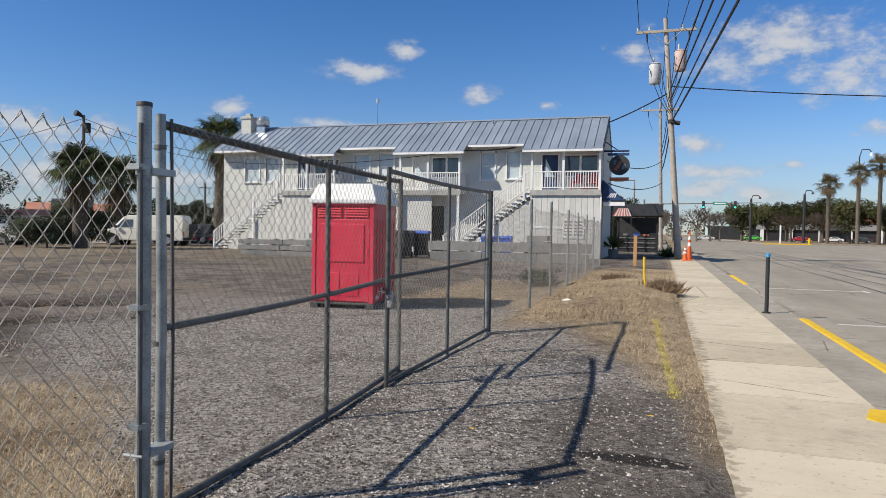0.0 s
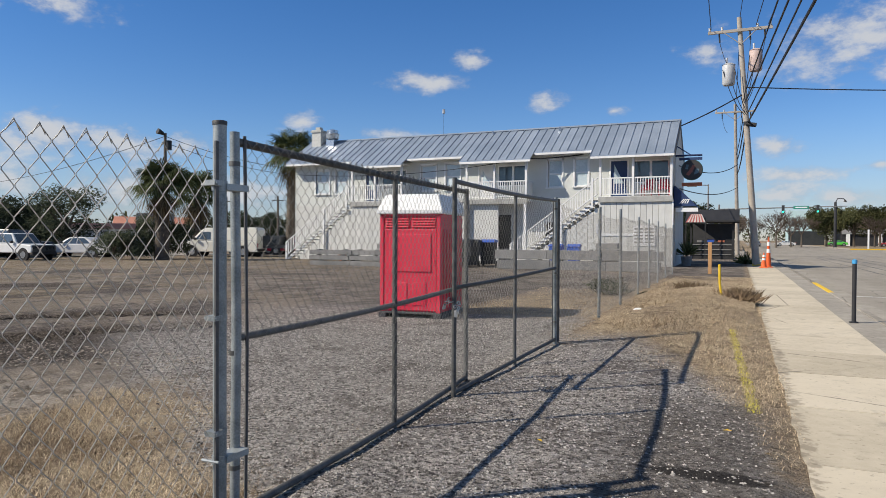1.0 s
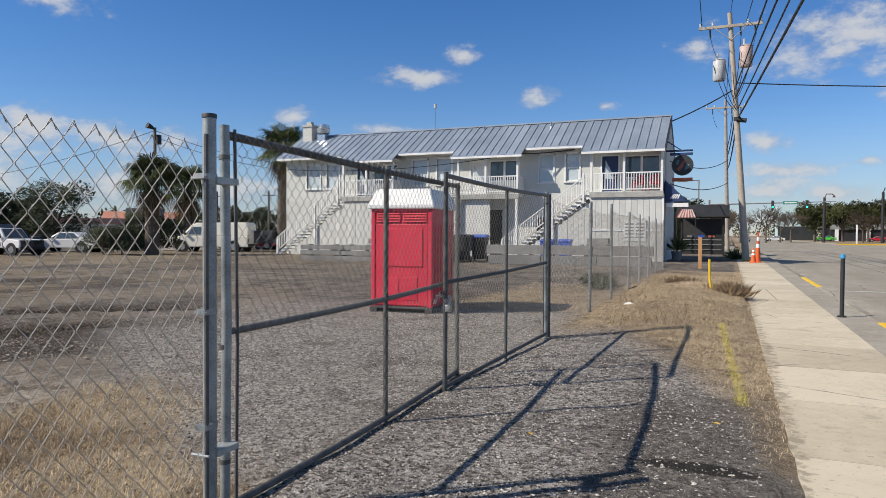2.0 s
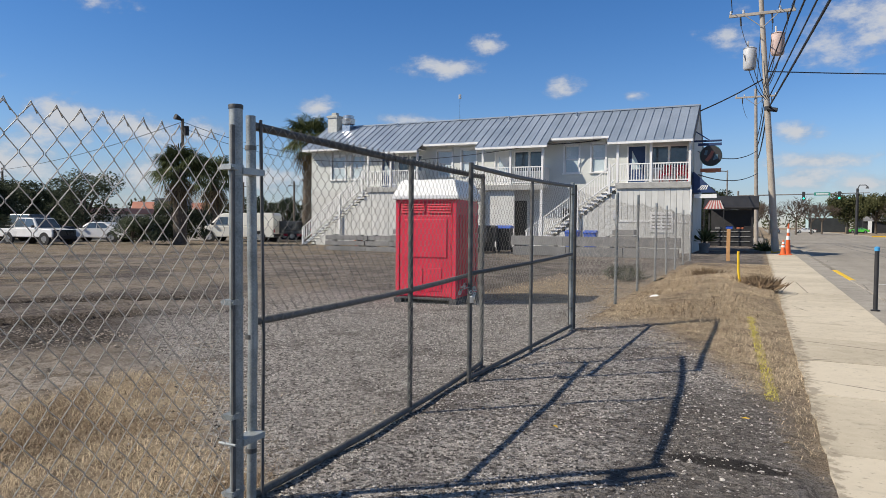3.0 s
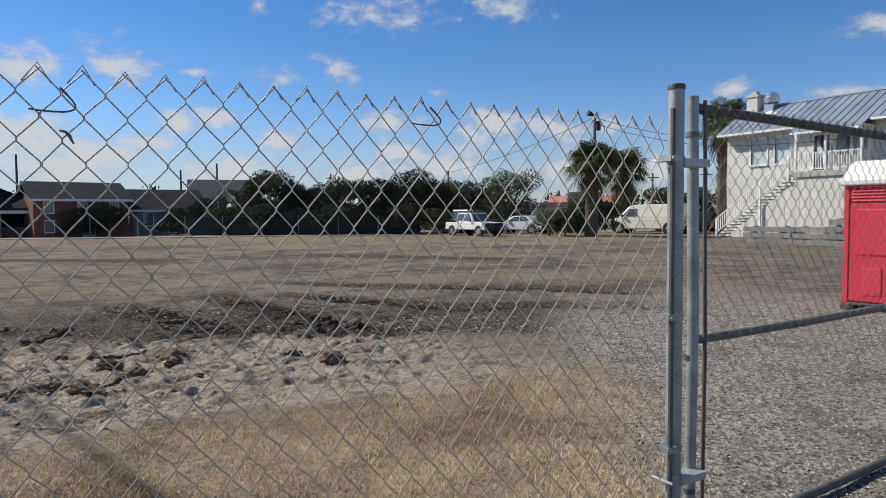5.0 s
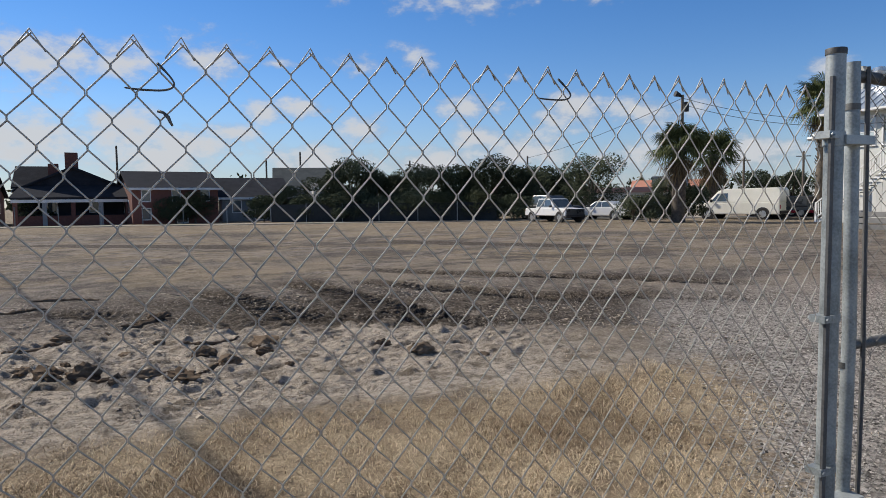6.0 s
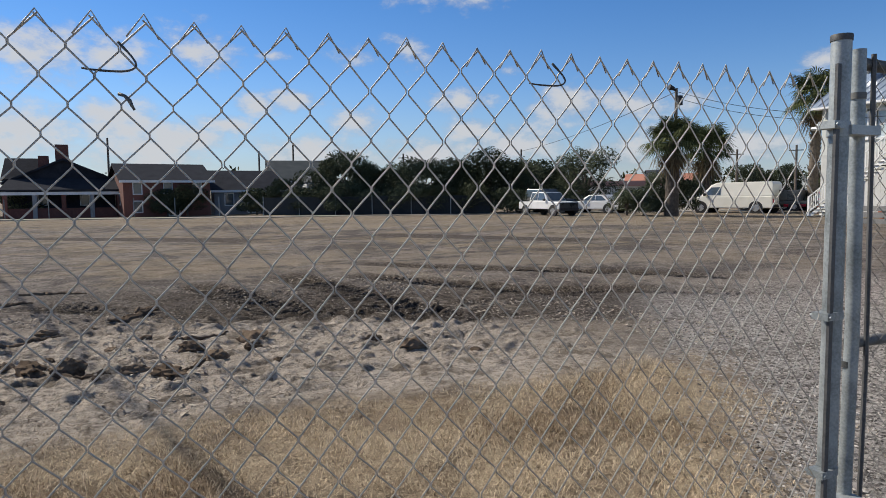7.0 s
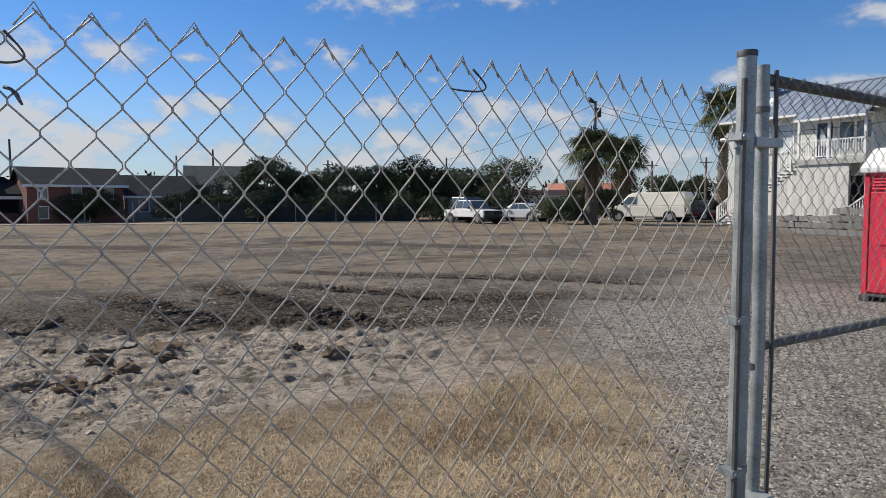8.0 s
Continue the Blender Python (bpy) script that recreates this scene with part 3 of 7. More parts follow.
for k in range(4):
    rnd = random.Random(60 + k)
    p, side = [], 0.0
    for i in range(40):
        side += rnd.uniform(-0.04, 0.04)
        p.append((5.7 + 0.95 * k + side + 0.01 * i, 14 + i * 1.35, ROAD_Z + 0.004))
    g = Geo()
    g.v = [q for a in p for q in ((a[0] - 0.03, a[1], a[2]), (a[0] + 0.03, a[1], a[2]))]
    g.f = [(2 * i, 2 * i + 1, 2 * i + 3, 2 * i + 2) for i in range(len(p) - 1)]
    part("seam", g, BLACK, tar)

# ---- chain-link fence and gate ----
CELL_W, CELL_H = 0.0895, 0.108


def eased(path):
    """The same zigzag with tight bends at its knots."""
    pts = [Vector(p) for p in path]
    out = [pts[0]]
    for a, b in zip(pts, pts[1:]):
        out += [a.lerp(b, 0.09), a.lerp(b, 0.91)]
    return out + [pts[-1]]


def weave(place, length, z0, top, r=0.0017, n=4, crest=True, wob=0.004, seed=1, cw=CELL_W, ch=CELL_H):
    """Chain-link fabric: upright zigzag wires that hook into one another. place(s, d): plan point s along, d out; top(s): height."""
    rnd = random.Random(seed)
    g = Geo()
    count = int(length / (cw / 2))
    cols = int(length / cw)
    for c in range(cols):
        s0 = c * cw
        zt = top(s0 + cw / 2)
        rows = int((zt - z0) / (ch / 2))
        path = []
        for k in range(rows + 1):
            z = zt - k * ch / 2
            inner = k % 2 == 1
            s = s0 + (cw * 1.0 if not inner else cw * 0.5) + (0.004 if not inner else -0.004)
            s = min(length - 0.003, s + rnd.uniform(-wob, wob) * 0.5)
            d = 0.0035 if (not inner) else -0.0035
            x, y = place(s, d)
            path.append((x, y, z + rnd.uniform(-wob, wob) * 0.5))
        g.tube(eased(path) if n > 5 else path, r, n, caps=False)
        path = []
        for k in range(rows + 1):
            z = zt - k * ch / 2
            inner = k % 2 == 1
            s = s0 + (0.0 if not inner else cw * 0.5) + (-0.004 if not inner else 0.004)
            s = max(0.003, s + rnd.uniform(-wob, wob) * 0.5)
            d = -0.0035 if (not inner) else 0.0035
            x, y = place(s, d)
            path.append((x, y, z + rnd.uniform(-wob, wob) * 0.5))
        g.tube(eased(path) if n > 5 else path, r, n, caps=False)
        if crest:
            # folded ends: a short doubled wire leaning over each peak
            tx, ty = place(s0 + cw, 0.0)
            bx, by = place(min(length, s0 + cw * 1.36), 0.006)
            lx, ly = place(s0 + cw * 0.72, -0.006)
            lean = rnd.uniform(-0.006, 0.006)
            g.tube([(lx, ly, zt - ch * 0.30), (tx, ty, zt + 0.007 + lean), (bx, by, zt - ch * 0.36 + lean)], r * 0.95, n, caps=True)
    return g


FX, POST_Y, CORNER_Y = -2.2, 2.46, 8.83
fence = thing("chain_link_fence", "galvanised chain-link fence along the vacant lot", "fence")
part("post", Geo().tube([(FX, POST_Y, -0.3), (FX, POST_Y, 1.90)], 0.031, 20), GALV, fence, "thick galvanised terminal post", True)
cap = Geo().tube([(FX, POST_Y, 1.900), (FX, POST_Y, 1.916), (FX, POST_Y, 1.920), (FX, POST_Y, 1.922)], [0.0335, 0.0340, 0.0325, 0.004], 20)
part("post_cap", cap, DARK_BAR, fence, "thin dark post cap", True)


def slack(s):
    """Top of the unrailed fabric, from the terminal post backwards."""
    return 1.776 - 0.026 * min(1.0, s / 2.2) - 0.003 * math.sin(s * 2.1)


near = weave(lambda s, d: (FX + 0.03 + d, POST_Y - 0.098 - s), 7.6, 0.02, slack, 0.0019, 6, seed=3)
part("fabric", near, WIRE, fence, "diamond chain-link wire fabric with folded top ends", True, kind="stuff").modifiers.clear()
part("tension_bar", Geo().box(FX + 0.024, POST_Y - 0.062, 0.05, FX + 0.034, POST_Y - 0.044, 1.82), DARK_BAR, fence, "flat steel tension bar")
for z in (1.63, 1.01, 0.48, 0.12):
    band = Geo()
    for z1 in (z - 0.012, ):
        band.tube([(FX, POST_Y, z1), (FX, POST_Y, z1 + 0.024)], 0.0345, 20)
        band.box(FX - 0.02, POST_Y - 0.075, z1, FX + 0.038, POST_Y - 0.02, z1 + 0.024)
        band.tube([(FX + 0.045, POST_Y - 0.066, z1 + 0.012), (FX - 0.028, POST_Y - 0.066, z1 + 0.012)], 0.007, 8)
    part("band", band, GALV, fence, "galvanised clamp band with a bolt", True)
for y in (-1.3, -5.1):
    part("post", Geo().tube([(FX, y, -0.3), (FX, y, 1.74)], 0.024, 14), GALV, fence, "", True)


# loose tie wires left hanging in the fabric
def tie(y, z, flip=1.0):
    a = [(FX + 0.034 + 0.012 * math.sin(t * 1.6), y + flip * (0.024 * math.sin(t * 1.75) - 0.021 * max(0.0, t - 0.75) ** 1.4), z - 0.049 * math.sin(min(t, 1.57)) + 0.006 * max(0.0, t - 1.57) ** 2) for t in np.linspace(-0.15, 2.5, 20)]
    return Geo().tube(a, [0.0029] * 3 + [0.0022] * 14 + [0.0019] * 3, 6)


part("tie_wire", tie(0.352, 1.705), GALV_OLD_SHADED, fence, "loose bent aluminium tie wire", True).modifiers.clear()
part("tie_wire", tie(1.325, 1.735), GALV_OLD_SHADED, fence, "loose bent aluminium tie wire", True).modifiers.clear()
part("tie_wire", Geo().tube([(FX + 0.040, 0.343, 1.615), (FX + 0.046, 0.353, 1.611), (FX + 0.049, 0.361, 1.602), (FX + 0.05, 0.365, 1.592), (FX + 0.048, 0.369, 1.585)], [0.0035, 0.003, 0.004, 0.003, 0.0022], 6), GALV_OLD_SHADED, fence, "", True).modifiers.clear()


def leaf(name, a, b, zs, brace_at, bow, seed, label, drop):
    """A gate leaf from its hinge stile at a to its latch stile at b. zs: heights of the bottom, middle and top rail at both ends."""
    gate = thing(name, label, "gate")
    a, b = Vector((*a, 0)), Vector((*b, 0))
    along = (b - a).normalized()
    out = Vector((along.y, -along.x, 0))
    length = (b - a).length
    (b0, m0, t0), (b1, m1, t1) = zs

    def plan(s, d=0.0, f=0.0):
        u = s / length
        p = a.lerp(b, u) + out * (d + bow * 4 * u * (1 - u))
        return p

    def rail(z0, z1, dip=0.0, n=14):
        return [plan(length * i / n) + Vector((0, 0, z0 + (z1 - z0) * i / n - dip * 4 * (i / n) * (1 - i / n))) for i in range(n + 1)]

    part("top_rail", Geo().tube(rail(t0, t1, 0.02), 0.021, 12), GALV_OLD_SHADED, gate, "", True)
    part("middle_rail", Geo().tube(rail(m0, m1, 0.01), 0.019, 12), GALV_OLD_SHADED, gate, "", True)
    part("bottom_rail", Geo().tube(rail(b0, b1, 0.0), 0.021, 12), GALV_OLD_SHADED, gate, "", True)
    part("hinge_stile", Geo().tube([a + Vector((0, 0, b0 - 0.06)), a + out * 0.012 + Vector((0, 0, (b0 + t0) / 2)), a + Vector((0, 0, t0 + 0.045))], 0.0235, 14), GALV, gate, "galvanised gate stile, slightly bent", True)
    part("latch_stile", Geo().tube([b + Vector((0, 0, b1 - drop)), b + Vector((0, 0, t1 + 0.03))], 0.021, 14), GALV_OLD_SHADED, gate, "", True)
    for u in brace_at:
        p = plan(length * u)
        part("brace", Geo().tube([p + Vector((0, 0, b0 + (b1 - b0) * u - 0.05)), p + Vector((0, 0, t0 + (t1 - t0) * u - 0.015))], 0.019, 12), GALV_OLD_SHADED, gate, "", True)
    q = plan(0.055, 0.02)
    part("tension_bar", Geo().tube([q + Vector((0, 0, b0 - 0.04)), q + along * 0.012 + Vector((0, 0, (b0 + t0) * 0.5 - 0.1)), q - along * 0.008 + Vector((0, 0, t0 + 0.03))], 0.0085, 6), DARK_BAR, gate, "dark bent tension bar")
    for z in (b0 + 0.22, m0 - 0.08, t0 - 0.12):
        bd = Geo().tube([a + Vector((0, 0, z)), a + Vector((0, 0, z + 0.022))], 0.0275, 14)
        part("band", bd, GALV_OLD_SHADED, gate, "", True)
    fab = weave(lambda s, d: tuple(plan(0.06 + s, 0.024 + d))[:2], length - 0.09, b0 + 0.03, lambda s: t0 + (t1 - t0) * s / length + 0.012, 0.0015, 5, True, 0.006, seed, 0.075, 0.088)
    part("fabric", fab, WIRE_OLD, gate, "chain-link wire fabric tied to the frame", kind="stuff")
    return gate


L1A, L1B = (FX - 0.03, POST_Y + 0.135), (-2.40, 6.06)
L2A, L2B = (FX, CORNER_Y - 0.10), (-2.26, 5.43)
gate_1 = leaf("chain_link_gate", L1A, L1B, ((0.03, 0.89, 1.845), (0.04, 0.93, 1.83)), (0.50,), 0.05, 11, "weathered chain-link gate leaf hung on the thick post", 0.04)
gate_2 = leaf("chain_link_gate", L2A, L2B, ((0.06, 1.00, 1.885), (0.03, 0.95, 1.88)), (0.50,), 0.0, 12, "weathered chain-link gate leaf lapping over its neighbour", 0.04)
for z in (1.63, 0.36):
    hinge = Geo()
    hinge.tube([(FX, POST_Y, z - 0.035), (FX, POST_Y, z + 0.005)], 0.036, 20)
    hinge.box(FX - 0.03, POST_Y, z - 0.03, FX + 0.045, POST_Y + 0.15, z + 0.0)
    hinge.tube([(FX + 0.05, POST_Y - 0.06, z - 0.008), (FX - 0.05, POST_Y - 0.06, z - 0.008)], 0.007, 8)
    part("hinge", hinge, GALV, gate_1, "bolted gate hinge clamp", True)
# chain and padlock round the two latch stiles
lock = thing("padlock_chain", "steel chain and padlock holding the gate leaves", "chain")
for k in range(16):
    a = 2 * math.pi * k / 16
    c = Vector((-2.29 + 0.07 * math.cos(a), 5.44 + 0.05 * math.sin(a), 0.80 - 0.03 * math.cos(a * 2) + 0.02 * math.sin(3 * a)))
    ring = [c + Vector((0.006 * math.cos(t) * (k % 2), 0.026 * math.sin(t), 0.014 * math.cos(t) * (1 - k % 2) + 0.004)) for t in np.linspace(0, 2 * math.pi, 9)]
    part("link", Geo().tube(ring, 0.005, 5, caps=False), CHROME, lock, "", True)
part("lock_body", Geo().box(-2.235, 5.36, 0.70, -2.205, 5.42, 0.76), CHROME, lock, "small steel padlock", bevel=0.006)

# farther run of the fence, beyond the gate
far = thing("chain_link_fence", "sagging galvanised chain-link fence beyond the gate", "fence")
part("post", Geo().tube([(FX, CORNER_Y, -0.3), (FX, CORNER_Y, 1.91)], 0.031, 18), GALV_OLD_SHADED, far, "gate post", True)
FAR_POSTS = (11.95, 14.5, 17.4, 19.9, 22.4, 25.3, 28.4)
for n, y in enumerate(FAR_POSTS):
    x = FX - 0.012 * (y - CORNER_Y)
    part("post", Geo().tube([(x, y, -0.3), (x + 0.01 * (-1) ** n, y, (1.95, 2.02, 1.94, 1.95, 1.96, 1.95, 1.95)[n])], 0.026, 12), GALV, far, "", True)


def far_top(s):
    return 1.86 - 0.06 * abs(math.sin(s * 1.05)) - 0.03 * math.sin(s * 0.5)


fab = weave(lambda s, d: (FX - 0.012 * s + 0.028 + d, CORNER_Y + 0.03 + s), 19.5, 0.03, far_top, 0.0017, 3, False, 0.012, 5, 0.0905, 0.108)
part("fabric", fab, WIRE, far, "slack chain-link wire fabric", kind="stuff")

# ---- portable toilet ----
def portable_toilet():
    t = thing("portable_toilet", "bright red portable toilet with a white roof standing on gravel", "toilet", (-5.24, 11.06, 0.0), 5.0)
    w, d, h = 0.56, 0.64, 1.815     # half width, half depth, body height
    skid = Geo()
    skid.box(-w - 0.02, -d - 0.02, 0.0, -w + 0.12, d + 0.02, 0.09).box(w - 0.12, -d - 0.02, 0.0, w + 0.02, d + 0.02, 0.09).box(-w, -d, 0.07, w, d, 0.11)
    part("skid", skid, SKID, t, "dark plastic skid base", bevel=0.01)
    body = Geo().box(-w, -d + 0.03, 0.10, w, d, h)
    part("body", body, RED, t, "", bevel=0.03)
    for sx in (-1, 1):
        ribs = Geo()
        for k in range(7):
            y = -d + 0.14 + k * (2 * d - 0.25) / 6.5
            ribs.box(sx * (w - 0.01), y, 0.18, sx * (w + 0.022), y + 0.085, h - 0.28) if sx > 0 else ribs.box(-w - 0.022, y, 0.18, -w + 0.01, y + 0.085, h - 0.28)
        part("side_rib", ribs, RED, t, "ribbed red side wall", bevel=0.008)
        vent = Geo()
        for k in range(4):
            z = h - 0.22 + k * 0.04
            vent.box(min(sx * (w - 0.01), sx * (w + 0.015)), -d + 0.2, z, max(sx * (w - 0.01), sx * (w + 0.015)), d - 0.15, z + 0.018)
        part("vent_slat", vent, RED, t)
    f = -d + 0.03
    jamb = Geo().box(-w, f - 0.03, 0.10, -w + 0.07, f + 0.02, h).box(w - 0.07, f - 0.03, 0.10, w, f + 0.02, h).box(-w, f - 0.03, h - 0.06, w, f + 0.02, h)
    part("door_frame", jamb, RED, t, "", bevel=0.008)
    door = part("door", Geo().box(-w + 0.075, f - 0.018, 0.13, w - 0.075, f + 0.02, h - 0.28), RED, t, "moulded red plastic door", bevel=0.012)
    part("raised_panel", Geo().box(-w + 0.17, f - 0.034, 0.80, w - 0.17, f - 0.01, h - 0.36), RED, door, "", bevel=0.012)
    for x in (-0.30, 0.05):
        part("raised_panel", Geo().box(x, f - 0.03, 0.22, x + 0.25, f - 0.01, 0.62), RED, door, "", bevel=0.010)
    part("latch", Geo().box(w - 0.13, f - 0.04, 0.95, w - 0.10, f - 0.015, 1.03), RED, door, "red door latch", bevel=0.006)
    for x0, x1 in ((-w + 0.10, -0.03), (0.03, w - 0.10)):
        for k in range(4):
            z = h - 0.245 + k * 0.045
            part("vent_slat", Geo().slab([(x0, f - 0.034, z), (x1, f - 0.034, z), (x1, f - 0.008, z + 0.035), (x0, f - 0.008, z + 0.035)], 0.008), RED, t)
    # white domed roof with a wide rim
    r = Geo()
    a, b = w + 0.055, d + 0.05
    rings = [(a, b, h - 0.02), (a, b, h + 0.05), (a - 0.05, b - 0.05, h + 0.14), (a - 0.115, b - 0.14, h + 0.31), (a - 0.15, b - 0.18, h + 0.33)]
    v, fc = [], []
    for rx, ry, z in rings:
        v += [(-rx, -ry, z), (rx, -ry, z), (rx, ry, z), (-rx, ry, z)]
    for k in range(len(rings) - 1):
        for i in range(4):
            p, q = k * 4 + i, k * 4 + (i + 1) % 4
            fc.append((p, q, q + 4, p + 4))
    fc += [(3, 2, 1, 0), tuple(range(len(v) - 4, len(v)))]
    r.add(v, fc)
    part("roof", r, WHITE_ROOF, t, "white translucent plastic roof", bevel=0.02)
    part("vent_pipe", Geo().tube([(-w + 0.15, d - 0.12, h), (-w + 0.15, d - 0.12, h + 0.36)], 0.05, 12), WHITE_ROOF, t, "", True)
    return t


portable_toilet()

# ---- two-storey building ----
YF, YR, YB = 35.7, 36.75, 42.3
FLOOR, RAIL, EAVE_Y, EAVE_Z, SLOPE, RIDGE_Y = 3.60, 4.60, 35.35, 5.72, 0.595, 39.0
X0, X1 = -26.7, -3.05
UNITS = ((-6.75, -3.1), (-14.25, -10.65), (-21.8, -18.3))


def roof_z(y):
    return EAVE_Z + (y - EAVE_Y) * SLOPE


def pierced(x0, x1, z0, z1, y0, y1, holes):
    """A wall along x with rectangular openings (xa, za, xb, zb)."""
    g = Geo()
    xs = sorted({x0, x1, *[h[0] for h in holes], *[h[2] for h in holes]})
    for a, b in zip(xs, xs[1:]):
        gaps = sorted((h[1], h[3]) for h in holes if h[0] < b - 1e-6 and h[2] > a + 1e-6)
        z = z0
        for lo, hi in gaps:
            if lo > z:
                g.box(a, y0, z, b, y1, lo)
            z = hi
        if z < z1:
            g.box(a, y0, z, b, y1, z1)
    return g


def window(parent, x0, z0, x1, z1, y, blind=True):
    """A sash window in an opening whose outer face is at y."""
    g = Geo()
    for a in ((x0 - 0.09, z0 - 0.04, x0, z1 + 0.1), (x1, z0 - 0.04, x1 + 0.09, z1 + 0.1), (x0 - 0.09, z1, x1 + 0.09, z1 + 0.12)):
        g.box(a[0], y - 0.04, a[1], a[2], y + 0.06, a[3])
    w = part("window", g, TRIM, parent, "white sash window")
    part("sill", Geo().box(x0 - 0.13, y - 0.09, z0 - 0.09, x1 + 0.13, y + 0.05, z0 - 0.02), TRIM, w)
    zm = (z0 + z1) / 2
    for n, (lo, hi) in enumerate(((z0, zm), (zm, z1))):
        yy = y + 0.05 + 0.03 * n
        part("pane", Geo().box(x0 + 0.05, yy + 0.02, lo + 0.04, x1 - 0.05, yy + 0.03, hi - 0.04), BLIND if blind else GLASS_DARK, w, "pane with a pale blind behind" if blind else "dark pane")
        s = Geo().box(x0, yy, lo, x0 + 0.05, yy + 0.045, hi).box(x1 - 0.05, yy, lo, x1, yy + 0.045, hi)
        s.box(x0 + 0.05, yy, lo, x1 - 0.05, yy + 0.045, lo + 0.045).box(x0 + 0.05, yy, hi - 0.045, x1 - 0.05, yy + 0.045, hi)
        part("sash", s, TRIM, w)
    return w


def railing(parent, a, b, z0, z1, y, step=0.13):
    """Rails and pickets from x=a to x=b; the heights of the floor are z0 at a and z1 at b."""
    n = max(2, int(abs(b - a) / step))
    for off in (0.08, 0.92):
        p, q = (a, y, z0 + off), (b, y, z1 + off)
        part("rail", Geo().slab([(a, y - 0.035, z0 + off + 0.06), (b, y - 0.035, z1 + off + 0.06), (b, y + 0.035, z1 + off + 0.06), (a, y + 0.035, z0 + off + 0.06)], 0.06), TRIM, parent)
    base = Geo().box(-0.02, -0.02, 0.1, 0.02, 0.02, 0.93).mesh("picket", TRIM)
    for k in range(1, n):
        u = k / n
        ob = new("picket", base)
        ob.parent = parent
        ob.location = (a + (b - a) * u, y, z0 + (z1 - z0) * u)


def post(parent, x, y, z0, z1, w=0.06, mat=None):
    part("post", Geo().box(x - w, y - w, z0, x + w, y + w, z1), mat or TRIM, parent)


house = thing("apartment_building", "pale two-storey building with outside stairs and grey metal roof", "building")
holes = [(-9.75, 4.25, -8.98, 5.72), (-8.27, 4.28, -7.55, 5.75), (-17.55, 4.25, -16.6, 5.72), (-15.95, 4.28, -15.05, 5.75), (-25.1, 4.2, -24.1, 5.65), (-23.6, 4.2, -22.7, 5.65)]
for a, b in UNITS:
    holes += [(a + 0.35, FLOOR, a + 1.35, 5.60), (a + 1.55, 4.35, b - 0.25, 5.55)]
lows = [(-13.2, 0.1, -11.9, 2.75), (-19.6, 0.1, -18.6, 2.7), (-9.9, 0.1, -9.0, 2.3)]
part("wall", pierced(X0, X1, 0.0, 3.45, YR, YR + 0.2, lows), SIDING, house, "pale grey board wall of the ground floor")
part("wall", pierced(X0, X1, 3.45, 6.3, YR, YR + 0.2, holes), STUCCO, house, "pale cream upper wall")
part("wall", Geo().prism([(YR + 0.2, 0), (YB, 0), (YB, roof_z(EAVE_Y) + 0.1), (RIDGE_Y, roof_z(RIDGE_Y) - 0.12), (YR + 0.2, roof_z(YR) - 0.15)], X1 - 0.2, X1), SIDING, house, "grey gable wall")
part("wall", Geo().prism([(YR + 0.2, 0), (YB, 0), (YB, roof_z(EAVE_Y) + 0.1), (RIDGE_Y, roof_z(RIDGE_Y) - 0.12), (YR + 0.2, roof_z(YR) - 0.15)], X0, X0 + 0.2), STUCCO, house, "pale gable wall")
part("wall", Geo().box(X0 + 0.2, YB - 0.2, 0, X1 - 0.2, YB, 6.0), STUCCO, house)
part("floor_slab", Geo().box(X0 + 0.2, YR + 0.2, 3.3, X1 - 0.2, YB - 0.2, 3.45), CONCRETE_BEAM, house)
for h in holes[:6]:
    window(house, *h, YR)
for a, b in UNITS:
    door = part("door", Geo().box(a + 0.42, YR + 0.06, FLOOR + 0.02, a + 1.28, YR + 0.11, 5.55), TRIM if a == UNITS[1][0] else NAVY, house, "white entrance door" if a == UNITS[1][0] else "dark blue entrance door")
    part("door_glass", Geo().slab([(a + 0.60, YR + 0.05, 4.35), (a + 0.60, YR + 0.05, 5.35), (a + 1.1, YR + 0.05, 4.35)], 0.01), BLIND, door)
    fr = Geo().box(a + 0.35, YR - 0.02, FLOOR, a + 0.42, YR + 0.14, 5.60).box(a + 1.28, YR - 0.02, FLOOR, a + 1.35, YR + 0.14, 5.60).box(a + 0.42, YR - 0.02, 5.55, a + 1.28, YR + 0.14, 5.60)
    part("door_frame", fr, TRIM, house)
    m = (a + 1.55 + b - 0.25) / 2
    for xa, xb in ((a + 1.55, m), (m, b - 0.25)):
        w = part("window", pierced(xa, xb, 4.35, 5.55, YR, YR + 0.1, [(xa + 0.06, 4.41, xb - 0.06, 5.49)]), TRIM, house, "large balcony window")
        part("pane", Geo().box(xa + 0.06, YR + 0.05, 4.41, xb - 0.06, YR + 0.06, 5.49), GLASS_DARK, w)
# black panels fill the open doorways in place of the shade inside
for n, h in enumerate(lows):
    part("opening_lining", Geo().box(h[0], YR + 0.16, h[1], h[2], YR + 0.19, h[3]), BLACK, house, "black panel standing for the dark inside an open doorway")

